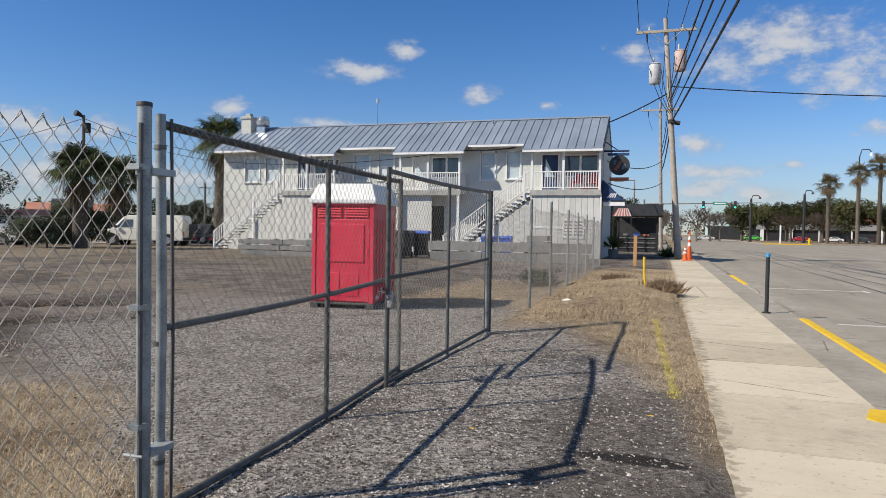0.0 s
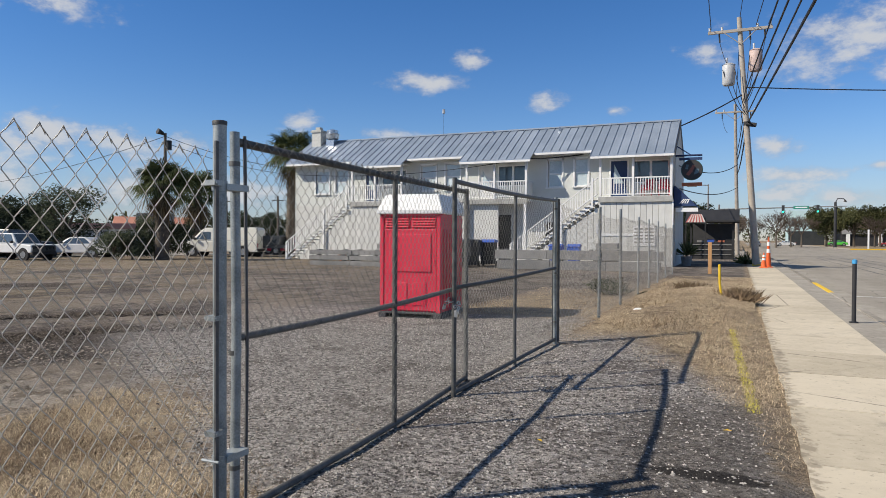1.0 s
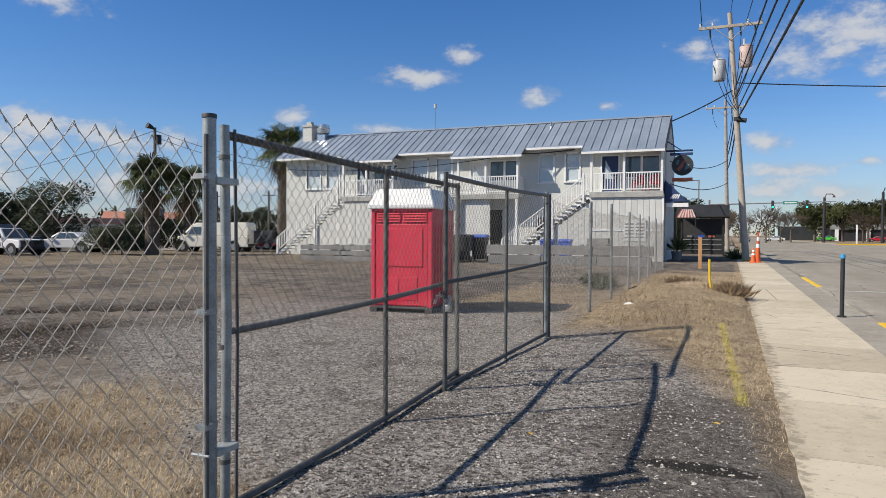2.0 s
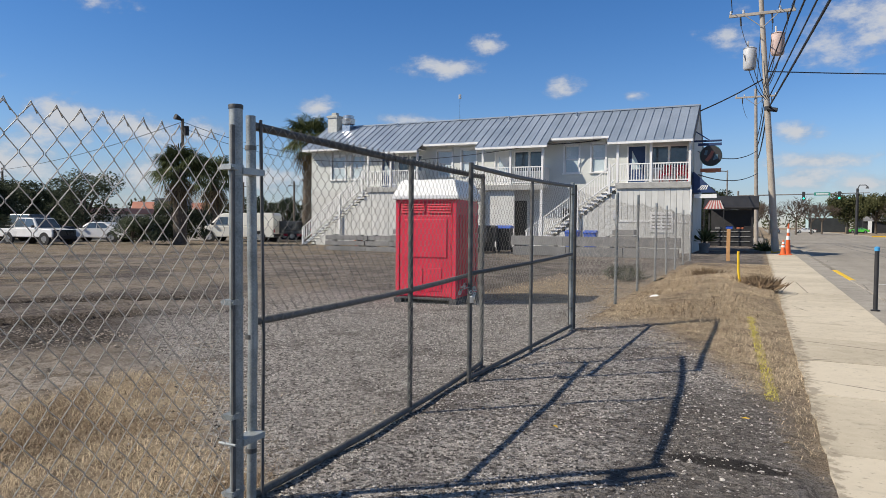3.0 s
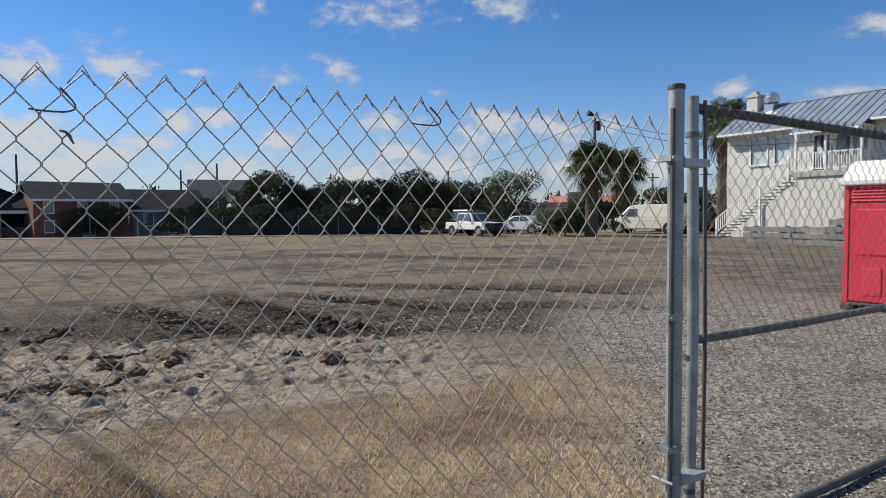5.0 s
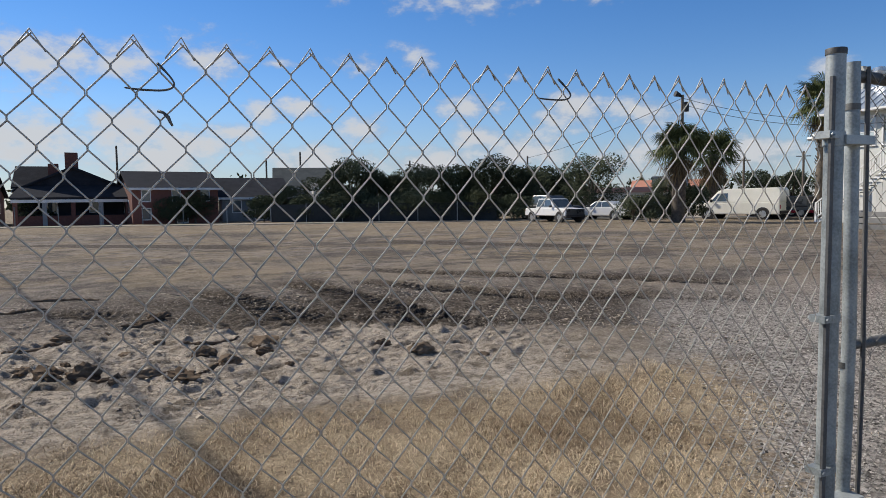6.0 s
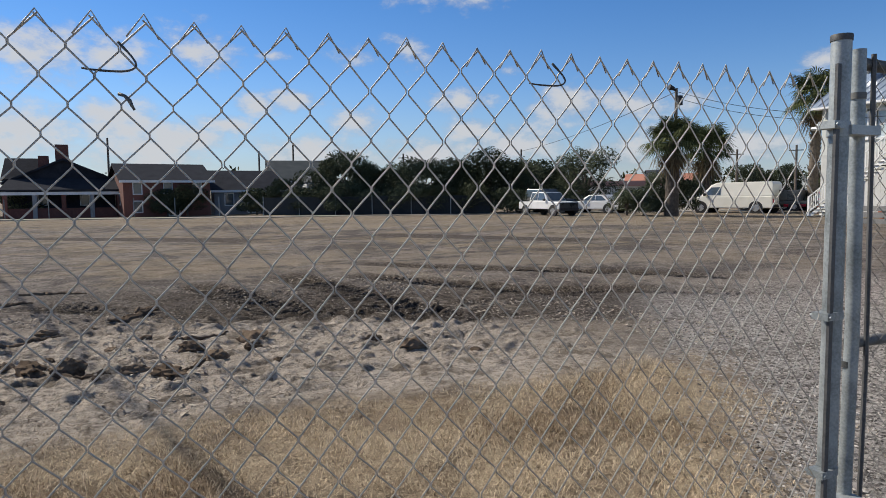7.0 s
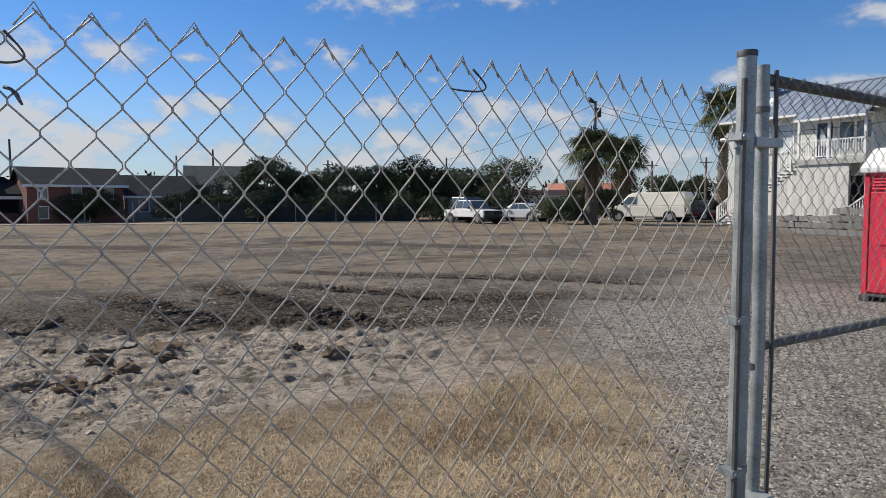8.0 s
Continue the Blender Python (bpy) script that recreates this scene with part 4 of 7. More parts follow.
# balconies, lower fronts and stairs
for n, (a, b) in enumerate(UNITS):
    bal = part("balcony", Geo().box(a, YF - 0.05, FLOOR - 0.16, b, YR, FLOOR), TRIM, house, "white wooden balcony with picket railing")
    part("fascia", Geo().box(a - 0.03, YF - 0.08, FLOOR - 0.30, b + 0.03, YF - 0.05, FLOOR - 0.02), WORN_BOARD, bal, "weathered grey deck board")
    for x in (a + 0.06, (a + b) / 2 - 0.1, b - 0.06):
        post(bal, x, YF, FLOOR, EAVE_Z - 0.02)
    railing(bal, a + 0.1, b - 0.1, FLOOR, FLOOR, YF)
    part("beam", Geo().box(a, YF - 0.07, EAVE_Z - 0.1, b, YF + 0.07, EAVE_Z + 0.12), TRIM, bal)
    part("ceiling_board", Geo().box(a, YF + 0.07, EAVE_Z + 0.06, b, YR, EAVE_Z + 0.09), TRIM, bal)
    side = Geo().box(b - 0.06, YF + 0.12, FLOOR, b, YR, EAVE_Z + 0.05) if n == 0 else Geo().box(b - 0.05, YF + 0.12, FLOOR, b, YR, FLOOR + 0.95)
    part("side_wall", side, SIDING if n == 0 else TRIM, bal)
    # lower front
    if n == 1:
        for x in (a + 0.1, b - 0.1):
            post(bal, x, YF, 0, FLOOR - 0.16, 0.07)
        part("wall", Geo().box(a + 0.2, YF + 0.15, 0, a + 1.9, YF + 0.25, FLOOR - 0.16), SIDING, house, "grey board panel")
    else:
        x, k = a, 0
        while x < b - 0.05:
            x2 = min(b, x + 0.30)
            if n == 0 or x < b - 1.0:
                part("board", Geo().box(x + 0.006, YF + 0.02 + 0.006 * (k % 2), 0.0, x2 - 0.006, YF + 0.10, FLOOR - 0.30), SIDING, house)
            x, k = x2, k + 1
        part("corner_trim", Geo().box(b - 0.02, YF - 0.02, 0, b + 0.06, YF + 0.12, FLOOR - 0.16), TRIM, house)
    # stairs running down along the wall
    steps = 20
    rise, run = FLOOR / steps, 0.245
    st = part("stairs", Geo().slab([(a, YF + 0.02, FLOOR - 0.02), (a - steps * run, YF + 0.02, 0.0), (a - steps * run + 0.3, YF + 0.02, 0.0), (a, YF + 0.02, FLOOR - 0.30)], 0.06), TRIM, house, "white wooden outside stairs")
    part("stringer", Geo().slab([(a, YR - 0.06, FLOOR - 0.02), (a - steps * run, YR - 0.06, 0.0), (a - steps * run + 0.3, YR - 0.06, 0.0), (a, YR - 0.06, FLOOR - 0.30)], 0.06), TRIM, st)
    tread = Geo().box(-0.16, YF - 0.03, -0.045, 0.14, YR - 0.03, 0.0).mesh("tread", CONCRETE_BEAM)
    for k in range(steps):
        ob = new("tread", tread)
        ob.parent = st
        ob.location = (a - run * (k + 0.5), 0, FLOOR - rise * (k + 1) + 0.02)
    railing(st, a - 0.05, a - steps * run + 0.1, FLOOR, 0.08, YF)
    post(st, a - 0.35, YF, FLOOR - 0.6, FLOOR + 1.0, 0.05)
    post(st, a - 2.0, YF, 0.0, FLOOR - 1.35 + 0.9, 0.05)
    post(st, a - steps * run + 0.08, YF, 0, 1.1, 0.05)
    # boarding below the stairs
    k, x = 0, a
    while x > a - steps * run + 1.2:
        x2 = x - 0.30
        top = FLOOR - 0.36 - (a - x2) * rise / run
        if top > 0.2:
            part("board", Geo().box(x2 + 0.006, YF + 0.12 + 0.006 * (k % 2), 0, x - 0.006, YF + 0.20, top), SIDING, house)
        x, k = x2, k + 1

def deck_chair(x, y, rz):
    """A low red balcony chair."""
    c = thing("deck_chair", "red plastic chair behind the white balcony railing", "chair", (x, y, FLOOR), rz, "balcony chairs")
    part("seat", Geo().slab([(-0.26, -0.25, 0.40), (0.26, -0.25, 0.40), (0.26, 0.22, 0.36), (-0.26, 0.22, 0.36)], 0.035), CAR_RED, c, bevel=0.01)
    part("backrest", Geo().slab([(-0.26, 0.20, 0.38), (0.26, 0.20, 0.38), (0.24, 0.40, 0.92), (-0.24, 0.40, 0.92)], 0.035), CAR_RED, c, bevel=0.01)
    for sx in (-0.25, 0.25):
        part("armrest", Geo().box(sx - 0.04, -0.24, 0.57, sx + 0.04, 0.26, 0.60), CAR_RED, c)
        part("leg", Geo().tube([(sx, -0.22, 0.0), (sx, -0.22, 0.57)], 0.022, 6), CAR_RED, c)
        part("leg", Geo().tube([(sx, 0.30, 0.0), (sx, 0.18, 0.40)], 0.022, 6), CAR_RED, c)
    return c


deck_chair(-4.35, 36.2, -8)
deck_chair(-3.55, 36.2, 10)

# standing-seam roof: one panel after another
panel_no, x = 0, X0 - 0.25
while x < X1 + 0.05:
    x2 = min(x + 0.46, X1 + 0.06)
    xm = (x + x2) / 2
    out = any(a - 0.25 < xm < b + 0.25 for a, b in UNITS)
    ey = EAVE_Y if out else 36.05
    g = Geo()
    g.prism([(ey, roof_z(ey)), (RIDGE_Y, roof_z(RIDGE_Y)), (RIDGE_Y, roof_z(RIDGE_Y) - 0.06), (ey, roof_z(ey) - 0.06)], x + 0.003, x2 - 0.003)
    g.prism([(ey, roof_z(ey) + 0.045), (RIDGE_Y, roof_z(RIDGE_Y) + 0.045), (RIDGE_Y, roof_z(RIDGE_Y) + 0.001), (ey, roof_z(ey) + 0.001)], x - 0.012, x + 0.014)
    part("roof_panel", g, ROOF, house)
    part("fascia", Geo().box(x + 0.001, ey - 0.02, roof_z(ey) - 0.16, x2 - 0.001, ey + 0.0, roof_z(ey) - 0.05), TRIM, house)
    if not out:
        part("soffit", Geo().box(x + 0.001, ey, roof_z(ey) - 0.14, x2 - 0.001, YR, roof_z(ey) - 0.11), TRIM, house)
    panel_no, x = panel_no + 1, x2
back = Geo().prism([(RIDGE_Y, roof_z(RIDGE_Y)), (YB + 0.4, EAVE_Z - 0.05), (YB + 0.4, EAVE_Z - 0.11), (RIDGE_Y, roof_z(RIDGE_Y) - 0.06)], X0 - 0.25, X1 + 0.06)
part("roof", back, ROOF, house, "grey metal rear roof slope")
part("ridge_cap", Geo().prism([(RIDGE_Y - 0.16, roof_z(RIDGE_Y - 0.16) + 0.05), (RIDGE_Y, roof_z(RIDGE_Y) + 0.06), (RIDGE_Y + 0.16, roof_z(RIDGE_Y - 0.16) + 0.05)], X0 - 0.27, X1 + 0.08), ROOF, house)
part("verge_board", Geo().slab([(X1 + 0.07, EAVE_Y, EAVE_Z + 0.02), (X1 + 0.07, RIDGE_Y, roof_z(RIDGE_Y) + 0.02), (X1 + 0.07, RIDGE_Y, roof_z(RIDGE_Y) - 0.22), (X1 + 0.07, EAVE_Y, EAVE_Z - 0.2)], 0.03), BLACK, house)
ch = part("chimney", Geo().box(-26.5, 38.3, 6.0, -25.8, 39.0, 8.62), BRICK_WHITE, house, "whitewashed brick chimney")
part("chimney_top", Geo().box(-26.56, 38.24, 8.45, -25.74, 39.06, 8.58), BRICK_WHITE, ch)
part("chimney_pot", Geo().box(-26.32, 38.48, 8.62, -25.98, 38.82, 8.82), BRICK_WHITE, ch)
fan = part("exhaust_fan", Geo().box(-25.35, 38.3, 6.6, -24.75, 38.9, 7.9), CHROME, house, "galvanised kitchen exhaust fan")
part("fan_hood", Geo().tube([(-25.05, 38.6, 7.9), (-25.05, 38.6, 8.0), (-25.05, 38.6, 8.3), (-25.05, 38.6, 8.36), (-25.05, 38.6, 8.55), (-25.05, 38.6, 8.62)], [0.25, 0.42, 0.45, 0.38, 0.38, 0.12], 18), CHROME, fan, "", True)
for x in (-22.9, -21.3, -13.7, -9.6):
    part("vent_pipe", Geo().tube([(x, 38.6, 7.4), (x, 38.6, 7.85)], 0.06, 8), CHROME, house, "", True)
part("antenna", Geo().tube([(-17.05, 38.9, 7.6), (-17.05, 38.9, 9.25)], 0.010, 6), CABLE, house, "thin roof antenna")
part("antenna_head", Geo().tube([(-17.05, 38.9, 9.2), (-17.05, 38.9, 9.45)], 0.09, 8), PORCELAIN, house, "", True)
board = part("notice_board", Geo().box(-5.0, YF - 0.03, 1.05, -3.9, YF + 0.018, 2.1), TRIM, house, "white notice board with faded print")
for k in range(5):
    for j in range(2):
        part("notice_line", Geo().box(-4.93 + j * 0.52, YF - 0.036, 1.2 + k * 0.17, -4.5 + j * 0.52, YF - 0.031, 1.27 + k * 0.17), CONCRETE_BEAM, board)
part("pale_band", Geo().box(-6.7, YF - 0.01, 1.55, -3.15, YF + 0.018, 1.68), TRIM, house, "white horizontal board")
part("meter_box", Geo().box(-6.9, YF + 0.02, 1.7, -6.6, YF + 0.11, 2.2), PORCELAIN, house)

# shop side: awning, hanging signs
awning = part("awning", Geo().prism([(36.0, 4.1), (36.0, 3.0), (39.8, 3.0), (39.8, 4.1)], X1, X1 + 0.05), NAVY, house, "navy blue shop awning")
part("canopy", Geo().slab([(X1 + 0.06, 36.0, 4.1), (X1 + 0.06, 39.8, 4.1), (X1 + 1.1, 39.8, 3.05), (X1 + 1.1, 36.0, 3.05)], -0.04), NAVY, awning)
part("canopy_side", Geo().slab([(X1 + 0.06, 35.98, 4.1), (X1 + 1.1, 35.98, 3.05), (X1 + 0.06, 35.98, 3.05)], 0.02), NAVY, awning)
for k in range(4):
    part("stripe", Geo().slab([(X1 + 0.25 + k * 0.12, 35.955, 3.2), (X1 + 0.31 + k * 0.12, 35.955, 3.2), (X1 + 0.52 + k * 0.08, 35.955, 3.42), (X1 + 0.46 + k * 0.08, 35.955, 3.42)], 0.01), TRIM, awning, "white slanted stripe")
part("valance", Geo().box(X1 + 0.1, 35.95, 2.78, X1 + 1.15, 35.98, 2.98), TRIM, awning, "white awning valance")
sign = thing("hanging_sign", "round dark painted sign on a blue bracket", "sign")
part("bracket", Geo().tube([(X1, 36.5, 5.66), (X1 + 1.3, 36.5, 5.66)], 0.05, 8), NAVY, sign)
part("crossbar", Geo().box(X1 + 0.2, 36.45, 5.42, X1 + 1.3, 36.55, 5.55), NAVY, sign)
part("stay", Geo().tube([(X1, 36.5, 6.2), (X1 + 0.75, 36.5, 5.68)], 0.03, 6), NAVY, sign)
part("disc", Geo().tube([(-2.24, 36.46, 4.92), (-2.24, 36.54, 4.92)], 0.50, 36), BLACK, sign, "round black board", True)
part("disc_rim", Geo().tube([(-2.24 + 0.5 * math.cos(t), 36.5, 4.92 + 0.5 * math.sin(t)) for t in np.linspace(0, 2 * math.pi, 37)], 0.03, 6, caps=False), paint("sea_green_paint", (0.05, 0.14, 0.15), (0.08, 0.2, 0.2)), sign, "", True)
EMBLEM_RED = paint("faded_emblem_red", (0.16, 0.05, 0.04), (0.26, 0.10, 0.08), 9.0, 0.7)
EMBLEM_BLUE = paint("faded_emblem_blue", (0.06, 0.12, 0.16), (0.14, 0.22, 0.27), 9.0, 0.7)
part("emblem", Geo().slab([(-2.52, 36.455, 4.70), (-2.38, 36.455, 4.62), (-2.20, 36.455, 4.84), (-2.08, 36.455, 5.12), (-2.20, 36.455, 5.18), (-2.36, 36.455, 4.92)], 0.006), EMBLEM_RED, sign, "faded red painted emblem")
part("emblem", Geo().slab([(-2.14, 36.452, 4.68), (-1.92, 36.452, 4.76), (-1.90, 36.452, 4.96), (-2.04, 36.452, 4.98), (-2.10, 36.452, 4.84)], 0.006), EMBLEM_BLUE, sign, "faded blue painted emblem")
part("emblem", Geo().slab([(-2.56, 36.452, 4.98), (-2.44, 36.452, 4.94), (-2.38, 36.452, 5.18), (-2.50, 36.452, 5.20)], 0.006), EMBLEM_BLUE, sign, "faded blue painted emblem")
part("lower_board", Geo().box(-2.72, 36.46, 4.1, -1.75, 36.54, 4.28), TERRA, sign, "brown hanging board")

# ---- utility poles and cables ----
def utility_pole(x, y, tx, h, arm, transformers, label):
    p = thing("utility_pole", label, "utility pole")

    def at(z, dx=0.0, dy=0.0):
        return Vector((x + (tx - x) * z / h + dx, y + dy, z))

    part("shaft", Geo().tube([at(-0.3), at(0.4), at(h * 0.5), at(h)], [0.20, 0.185, 0.155, 0.12], 14), POLE_WOOD, p, "", True)
    za = h - 0.75
    part("crossarm", Geo().box(*(at(za) + Vector((-arm, -0.22, -0.07)))[:], *(at(za) + Vector((arm, -0.10, 0.08)))[:]), POLE_WOOD, p, "weathered wooden crossarm", bevel=0.01)
    for s in (-1, 1):
        part("brace", Geo().tube([at(za, s * arm * 0.55, -0.24), at(za - 0.75, 0, -0.19)], 0.022, 6), POLE_WOOD, p)
    for dx in (-arm + 0.1, -arm * 0.55, arm * 0.55, arm - 0.1):
        part("insulator", Geo().tube([at(za + 0.06, dx, -0.16), at(za + 0.12, dx, -0.16), at(za + 0.2, dx, -0.16), at(za + 0.28, dx, -0.16)], [0.03, 0.07, 0.05, 0.06], 10), PORCELAIN, p, "", True)
    for dx in (-arm * 0.65, arm * 0.3, arm * 0.75):
        pts = [at(za - 0.05, dx, -0.16), at(za - 0.55, dx, -0.16)]
        part("fuse", Geo().tube(pts, 0.045, 8), CABLE, p, "black cut-out fuse", True)
        part("jumper", Geo().tube(sag(pts[1], at(za - 1.9, dx * 0.6, -0.3), 0.25), 0.016, 5), CABLE, p)
    for n, (dx, z, mat) in enumerate(transformers):
        c = at(z, dx, -0.12)
        tr = part("transformer", Geo().tube([c, c + Vector((0, 0, 0.1)), c + Vector((0, 0, 1.05)), c + Vector((0, 0, 1.1))], [0.27, 0.33, 0.33, 0.30], 18), mat, p, "grey drum transformer" if n == 0 else "rust-tinged drum transformer", True)
        part("lid", Geo().tube([c + Vector((0, 0, 1.1)), c + Vector((0, 0, 1.18))], [0.34, 0.20], 18), mat, tr, "", True)
        part("bushing", Geo().tube([c + Vector((-0.1, 0, 1.15)), c + Vector((-0.1, 0, 1.5))], 0.05, 8), PORCELAIN, tr, "", True)
        for k in range(3):
            part("jumper", Geo().tube(sag(c + Vector((-0.3 + 0.3 * k, -0.3, 0.8)), at(z - 1.6, 0.1 * k - 0.1, -0.18), 0.35), 0.02, 5), CABLE, p)
    return p


pole_1 = utility_pole(0.85, 40.0, -0.15, 13.4, 1.6, ((-0.75, 9.75, PORCELAIN), (0.62, 10.4, PALE_RED)), "leaning weathered wooden utility pole with transformers by the pavement")
part("bracket", Geo().tube([(0.30, 39.8, 7.6), (0.75, 39.7, 7.5)], 0.12, 10), CABLE, pole_1, "black cable closure", True)
part("strap", Geo().tube([(0.31, 40, 7.55), (0.31, 40, 7.75)], 0.19, 12), CABLE, pole_1)
utility_pole(-0.15, 67.5, -0.5, 13.8, 1.7, (), "slim weathered wooden utility pole down the street")

CABLES = (
    ((-1.55, 40, 12.9), (0.4, -60, 12.7), 1.4, 0.022), ((0.7, 40, 12.9), (5.2, -60, 12.7), 1.4, 0.022), ((1.3, 40, 12.9), (7.0, -60, 12.7), 1.4, 0.022),
    ((-0.1, 40, 13.4), (3.2, -60, 13.4), 1.2, 0.018), ((0.25, 40, 9.5), (5.4, -60, 9.6), 0.8, 0.03), ((0.3, 40, 9.0), (6.0, -60, 9.2), 0.8, 0.035),
    ((0.35, 40, 7.7), (7.2, -60, 8.6), 0.5, 0.045), ((0.33, 40, 8.2), (6.6, -60, 8.9), 0.5, 0.03),
    ((-0.1, 40, 12.6), (-0.5, 67.5, 13.0), 0.5, 0.02), ((0.3, 40, 8.6), (-0.3, 67.5, 8.6), 0.5, 0.04), ((0.3, 40, 7.6), (-0.3, 67.5, 7.4), 0.6, 0.04), ((0.25, 40, 9.3), (-0.35, 67.5, 9.2), 0.5, 0.03),
    ((0.2, 40, 9.3), (-10.7, 35.6, 5.75), 0.9, 0.035), ((-0.2, 67.5, 8.3), (-3.1, 38.5, 5.4), 0.6, 0.03), ((-0.2, 67.5, 6.2), (-3.1, 39, 4.2), 0.5, 0.03),
    # the cable starting at x 9.0 is unseen, added to cast a shadow over the lot
    ((0.3, 40, 9.6), (46, 58, 12.5), 1.2, 0.03), ((9.0, -0.57, 8.0), (-60.0, -15.75, 8.0), 0.05, 0.026), ((-10.7, 35.6, 5.75), (-26.0, 36.0, 5.4), 0.4, 0.02),
)
for a, b, drop, r in CABLES:
    c = part("overhead_cable", Geo().tube(sag(a, b, drop, 24), r, 5), CABLE)
    tagged(c, "thin black overhead cable strung from the utility pole", "cable", "overhead cables")
lamp = thing("street_lamp", "grey street lamp with a flat arm behind the shop", "street lamp")
part("post", Geo().tube([(-3.0, 75, 0), (-3.0, 75, 7.1)], [0.11, 0.07], 8), CONCRETE_BEAM, lamp, "", True)
part("arm", Geo().tube([(-3.0, 75, 7.0), (-4.2, 75, 7.1)], 0.05, 6), CONCRETE_BEAM, lamp)
part("head", Geo().box(-5.1, 74.85, 6.9, -4.1, 75.15, 7.1), CONCRETE_BEAM, lamp, bevel=0.04)

# ---- along the pavement ----
bollard = thing("marker_post", "slim black marker post with a blue cap at the kerb", "post", (1.80, 13.25, -0.01))
part("shaft", Geo().tube([(0, 0, 0), (0, 0, 1.02)], 0.034, 14), BLACK, bollard, "", True)
part("cap", Geo().tube([(0, 0, 1.0), (0, 0, 1.06), (0, 0, 1.075)], [0.039, 0.039, 0.016], 14), paint("sky_blue_plastic", (0.05, 0.28, 0.55), (0.08, 0.35, 0.62)), bollard, "blue cap", True)
part("base", Geo().tube([(0, 0, 0), (0, 0, 0.02)], 0.07, 14), BLACK, bollard, "", True)


def traffic_cone(x, y, h, tilt=0.0):
    c = thing("traffic_cone", "orange traffic cone with white bands beside the pole", "traffic cone", (x, y, -0.12 if x > 2.35 else 0.0))
    part("base", Geo().box(-0.2, -0.2, 0, 0.2, 0.2, 0.04), ORANGE, c, bevel=0.01)
    part("cone", Geo().tube([(0, 0, 0.04), (0, 0, h)], [0.14, 0.03], 16), ORANGE, c, "", True)
    for u in (0.45, 0.68):
        r = 0.14 - 0.11 * u
        part("band", Geo().tube([(0, 0, 0.04 + h * u), (0, 0, 0.04 + h * (u + 0.13))], [r + 0.006, r - 0.0143 + 0.006], 16), TRIM, c, "white reflective band", True)
    return c


traffic_cone(1.13, 37.2, 0.75)
traffic_cone(1.36, 37.9, 1.55)
stake = thing("wooden_stake", "fresh orange-brown timber stake in the grass", "stake")
part("shaft", Geo().box(-1.14, 29.2, -0.2, -1.0, 29.3, 1.28), FRESH_WOOD, stake, bevel=0.01)
marker = thing("marker_stake", "leaning yellow plastic marker stake in dry grass", "stake")
part("shaft", Geo().tube([(-0.29, 15.5, -0.1), (-0.36, 15.5, 0.45), (-0.37, 15.5, 0.86)], 0.026, 10), YELLOW, marker, "", True)
tape = thing("warning_tape", "yellow warning tape lying round the pole foot", "tape")
part("strip", Geo().tube([(1.0 + 0.35 * math.cos(t), 39.6 + 0.5 * math.sin(t), 0.05 + 0.04 * math.sin(3 * t)) for t in np.linspace(0, 5, 14)], 0.03, 4), YELLOW, tape)


def long_wall(x0, x1, y, courses, h, label):
    """Stacked concrete beams, one on another."""
    w = thing("beam_stack", label, "low wall")
    rnd = random.Random(int(-x0 * 10))
    for k in range(courses):
        x = x0 - rnd.uniform(0, 0.2)
        while x < x1 - 0.2:
            x2 = min(x + rnd.uniform(2.3, 2.6), x1 + rnd.uniform(-0.1, 0.1))
            dy = rnd.uniform(-0.03, 0.03)
            part("beam", Geo().box(x + 0.01, y + dy, k * h, x2 - 0.01, y + 0.42 + dy, (k + 1) * h - 0.05), CONCRETE_BEAM, w, bevel=0.015)
            for u in (0.2, 0.8):
                part("spacer", Geo().box(x + (x2 - x) * u - 0.06, y + 0.06, (k + 1) * h - 0.051, x + (x2 - x) * u + 0.06, y + 0.36, (k + 1) * h - 0.0), CONCRETE_BEAM, w)
            x = x2
    return w


long_wall(-20.0, -15.9, 28.8, 3, 0.27, "low stack of long grey concrete beams")
long_wall(-15.8, -13.6, 28.2, 4, 0.29, "stack of four courses of grey concrete beams")
long_wall(-10.2, -2.9, 29.5, 2, 0.46, "long low grey concrete beam wall behind the fence")


def wheelie_bin(x, y, rz, body, lid, label, s=1.0):
    b = thing("waste_bin", label, "bin", (x, y, 0), rz, "waste bins")
    v = [(-0.24 * s, -0.26 * s, 0.08 * s), (0.24 * s, -0.26 * s, 0.08 * s), (0.24 * s, 0.24 * s, 0.08 * s), (-0.24 * s, 0.24 * s, 0.08 * s), (-0.3 * s, -0.34 * s, 0.95 * s), (0.3 * s, -0.34 * s, 0.95 * s), (0.3 * s, 0.32 * s, 0.95 * s), (-0.3 * s, 0.32 * s, 0.95 * s)]
    part("body", Geo().add(v, [(3, 2, 1, 0), (4, 5, 6, 7), (0, 1, 5, 4), (1, 2, 6, 5), (2, 3, 7, 6), (3, 0, 4, 7)]), body, b, bevel=0.02)
    part("lid", Geo().prism([(-0.38 * s, 0.95 * s), (0.36 * s, 0.95 * s), (0.34 * s, 1.03 * s), (0, 1.07 * s), (-0.36 * s, 1.0 * s)], -0.32 * s, 0.32 * s), lid, b, "", bevel=0.015)
    part("handle", Geo().tube([(-0.25 * s, 0.4 * s, 0.97 * s), (0.25 * s, 0.4 * s, 0.97 * s)], 0.018, 8), lid, b, "", True)
    for sx in (-1, 1):
        part("wheel", Geo().tube([(sx * 0.24 * s, 0.27 * s, 0.11 * s), (sx * 0.30 * s, 0.27 * s, 0.11 * s)], 0.11 * s, 14), RUBBER, b, "", True)
    return b


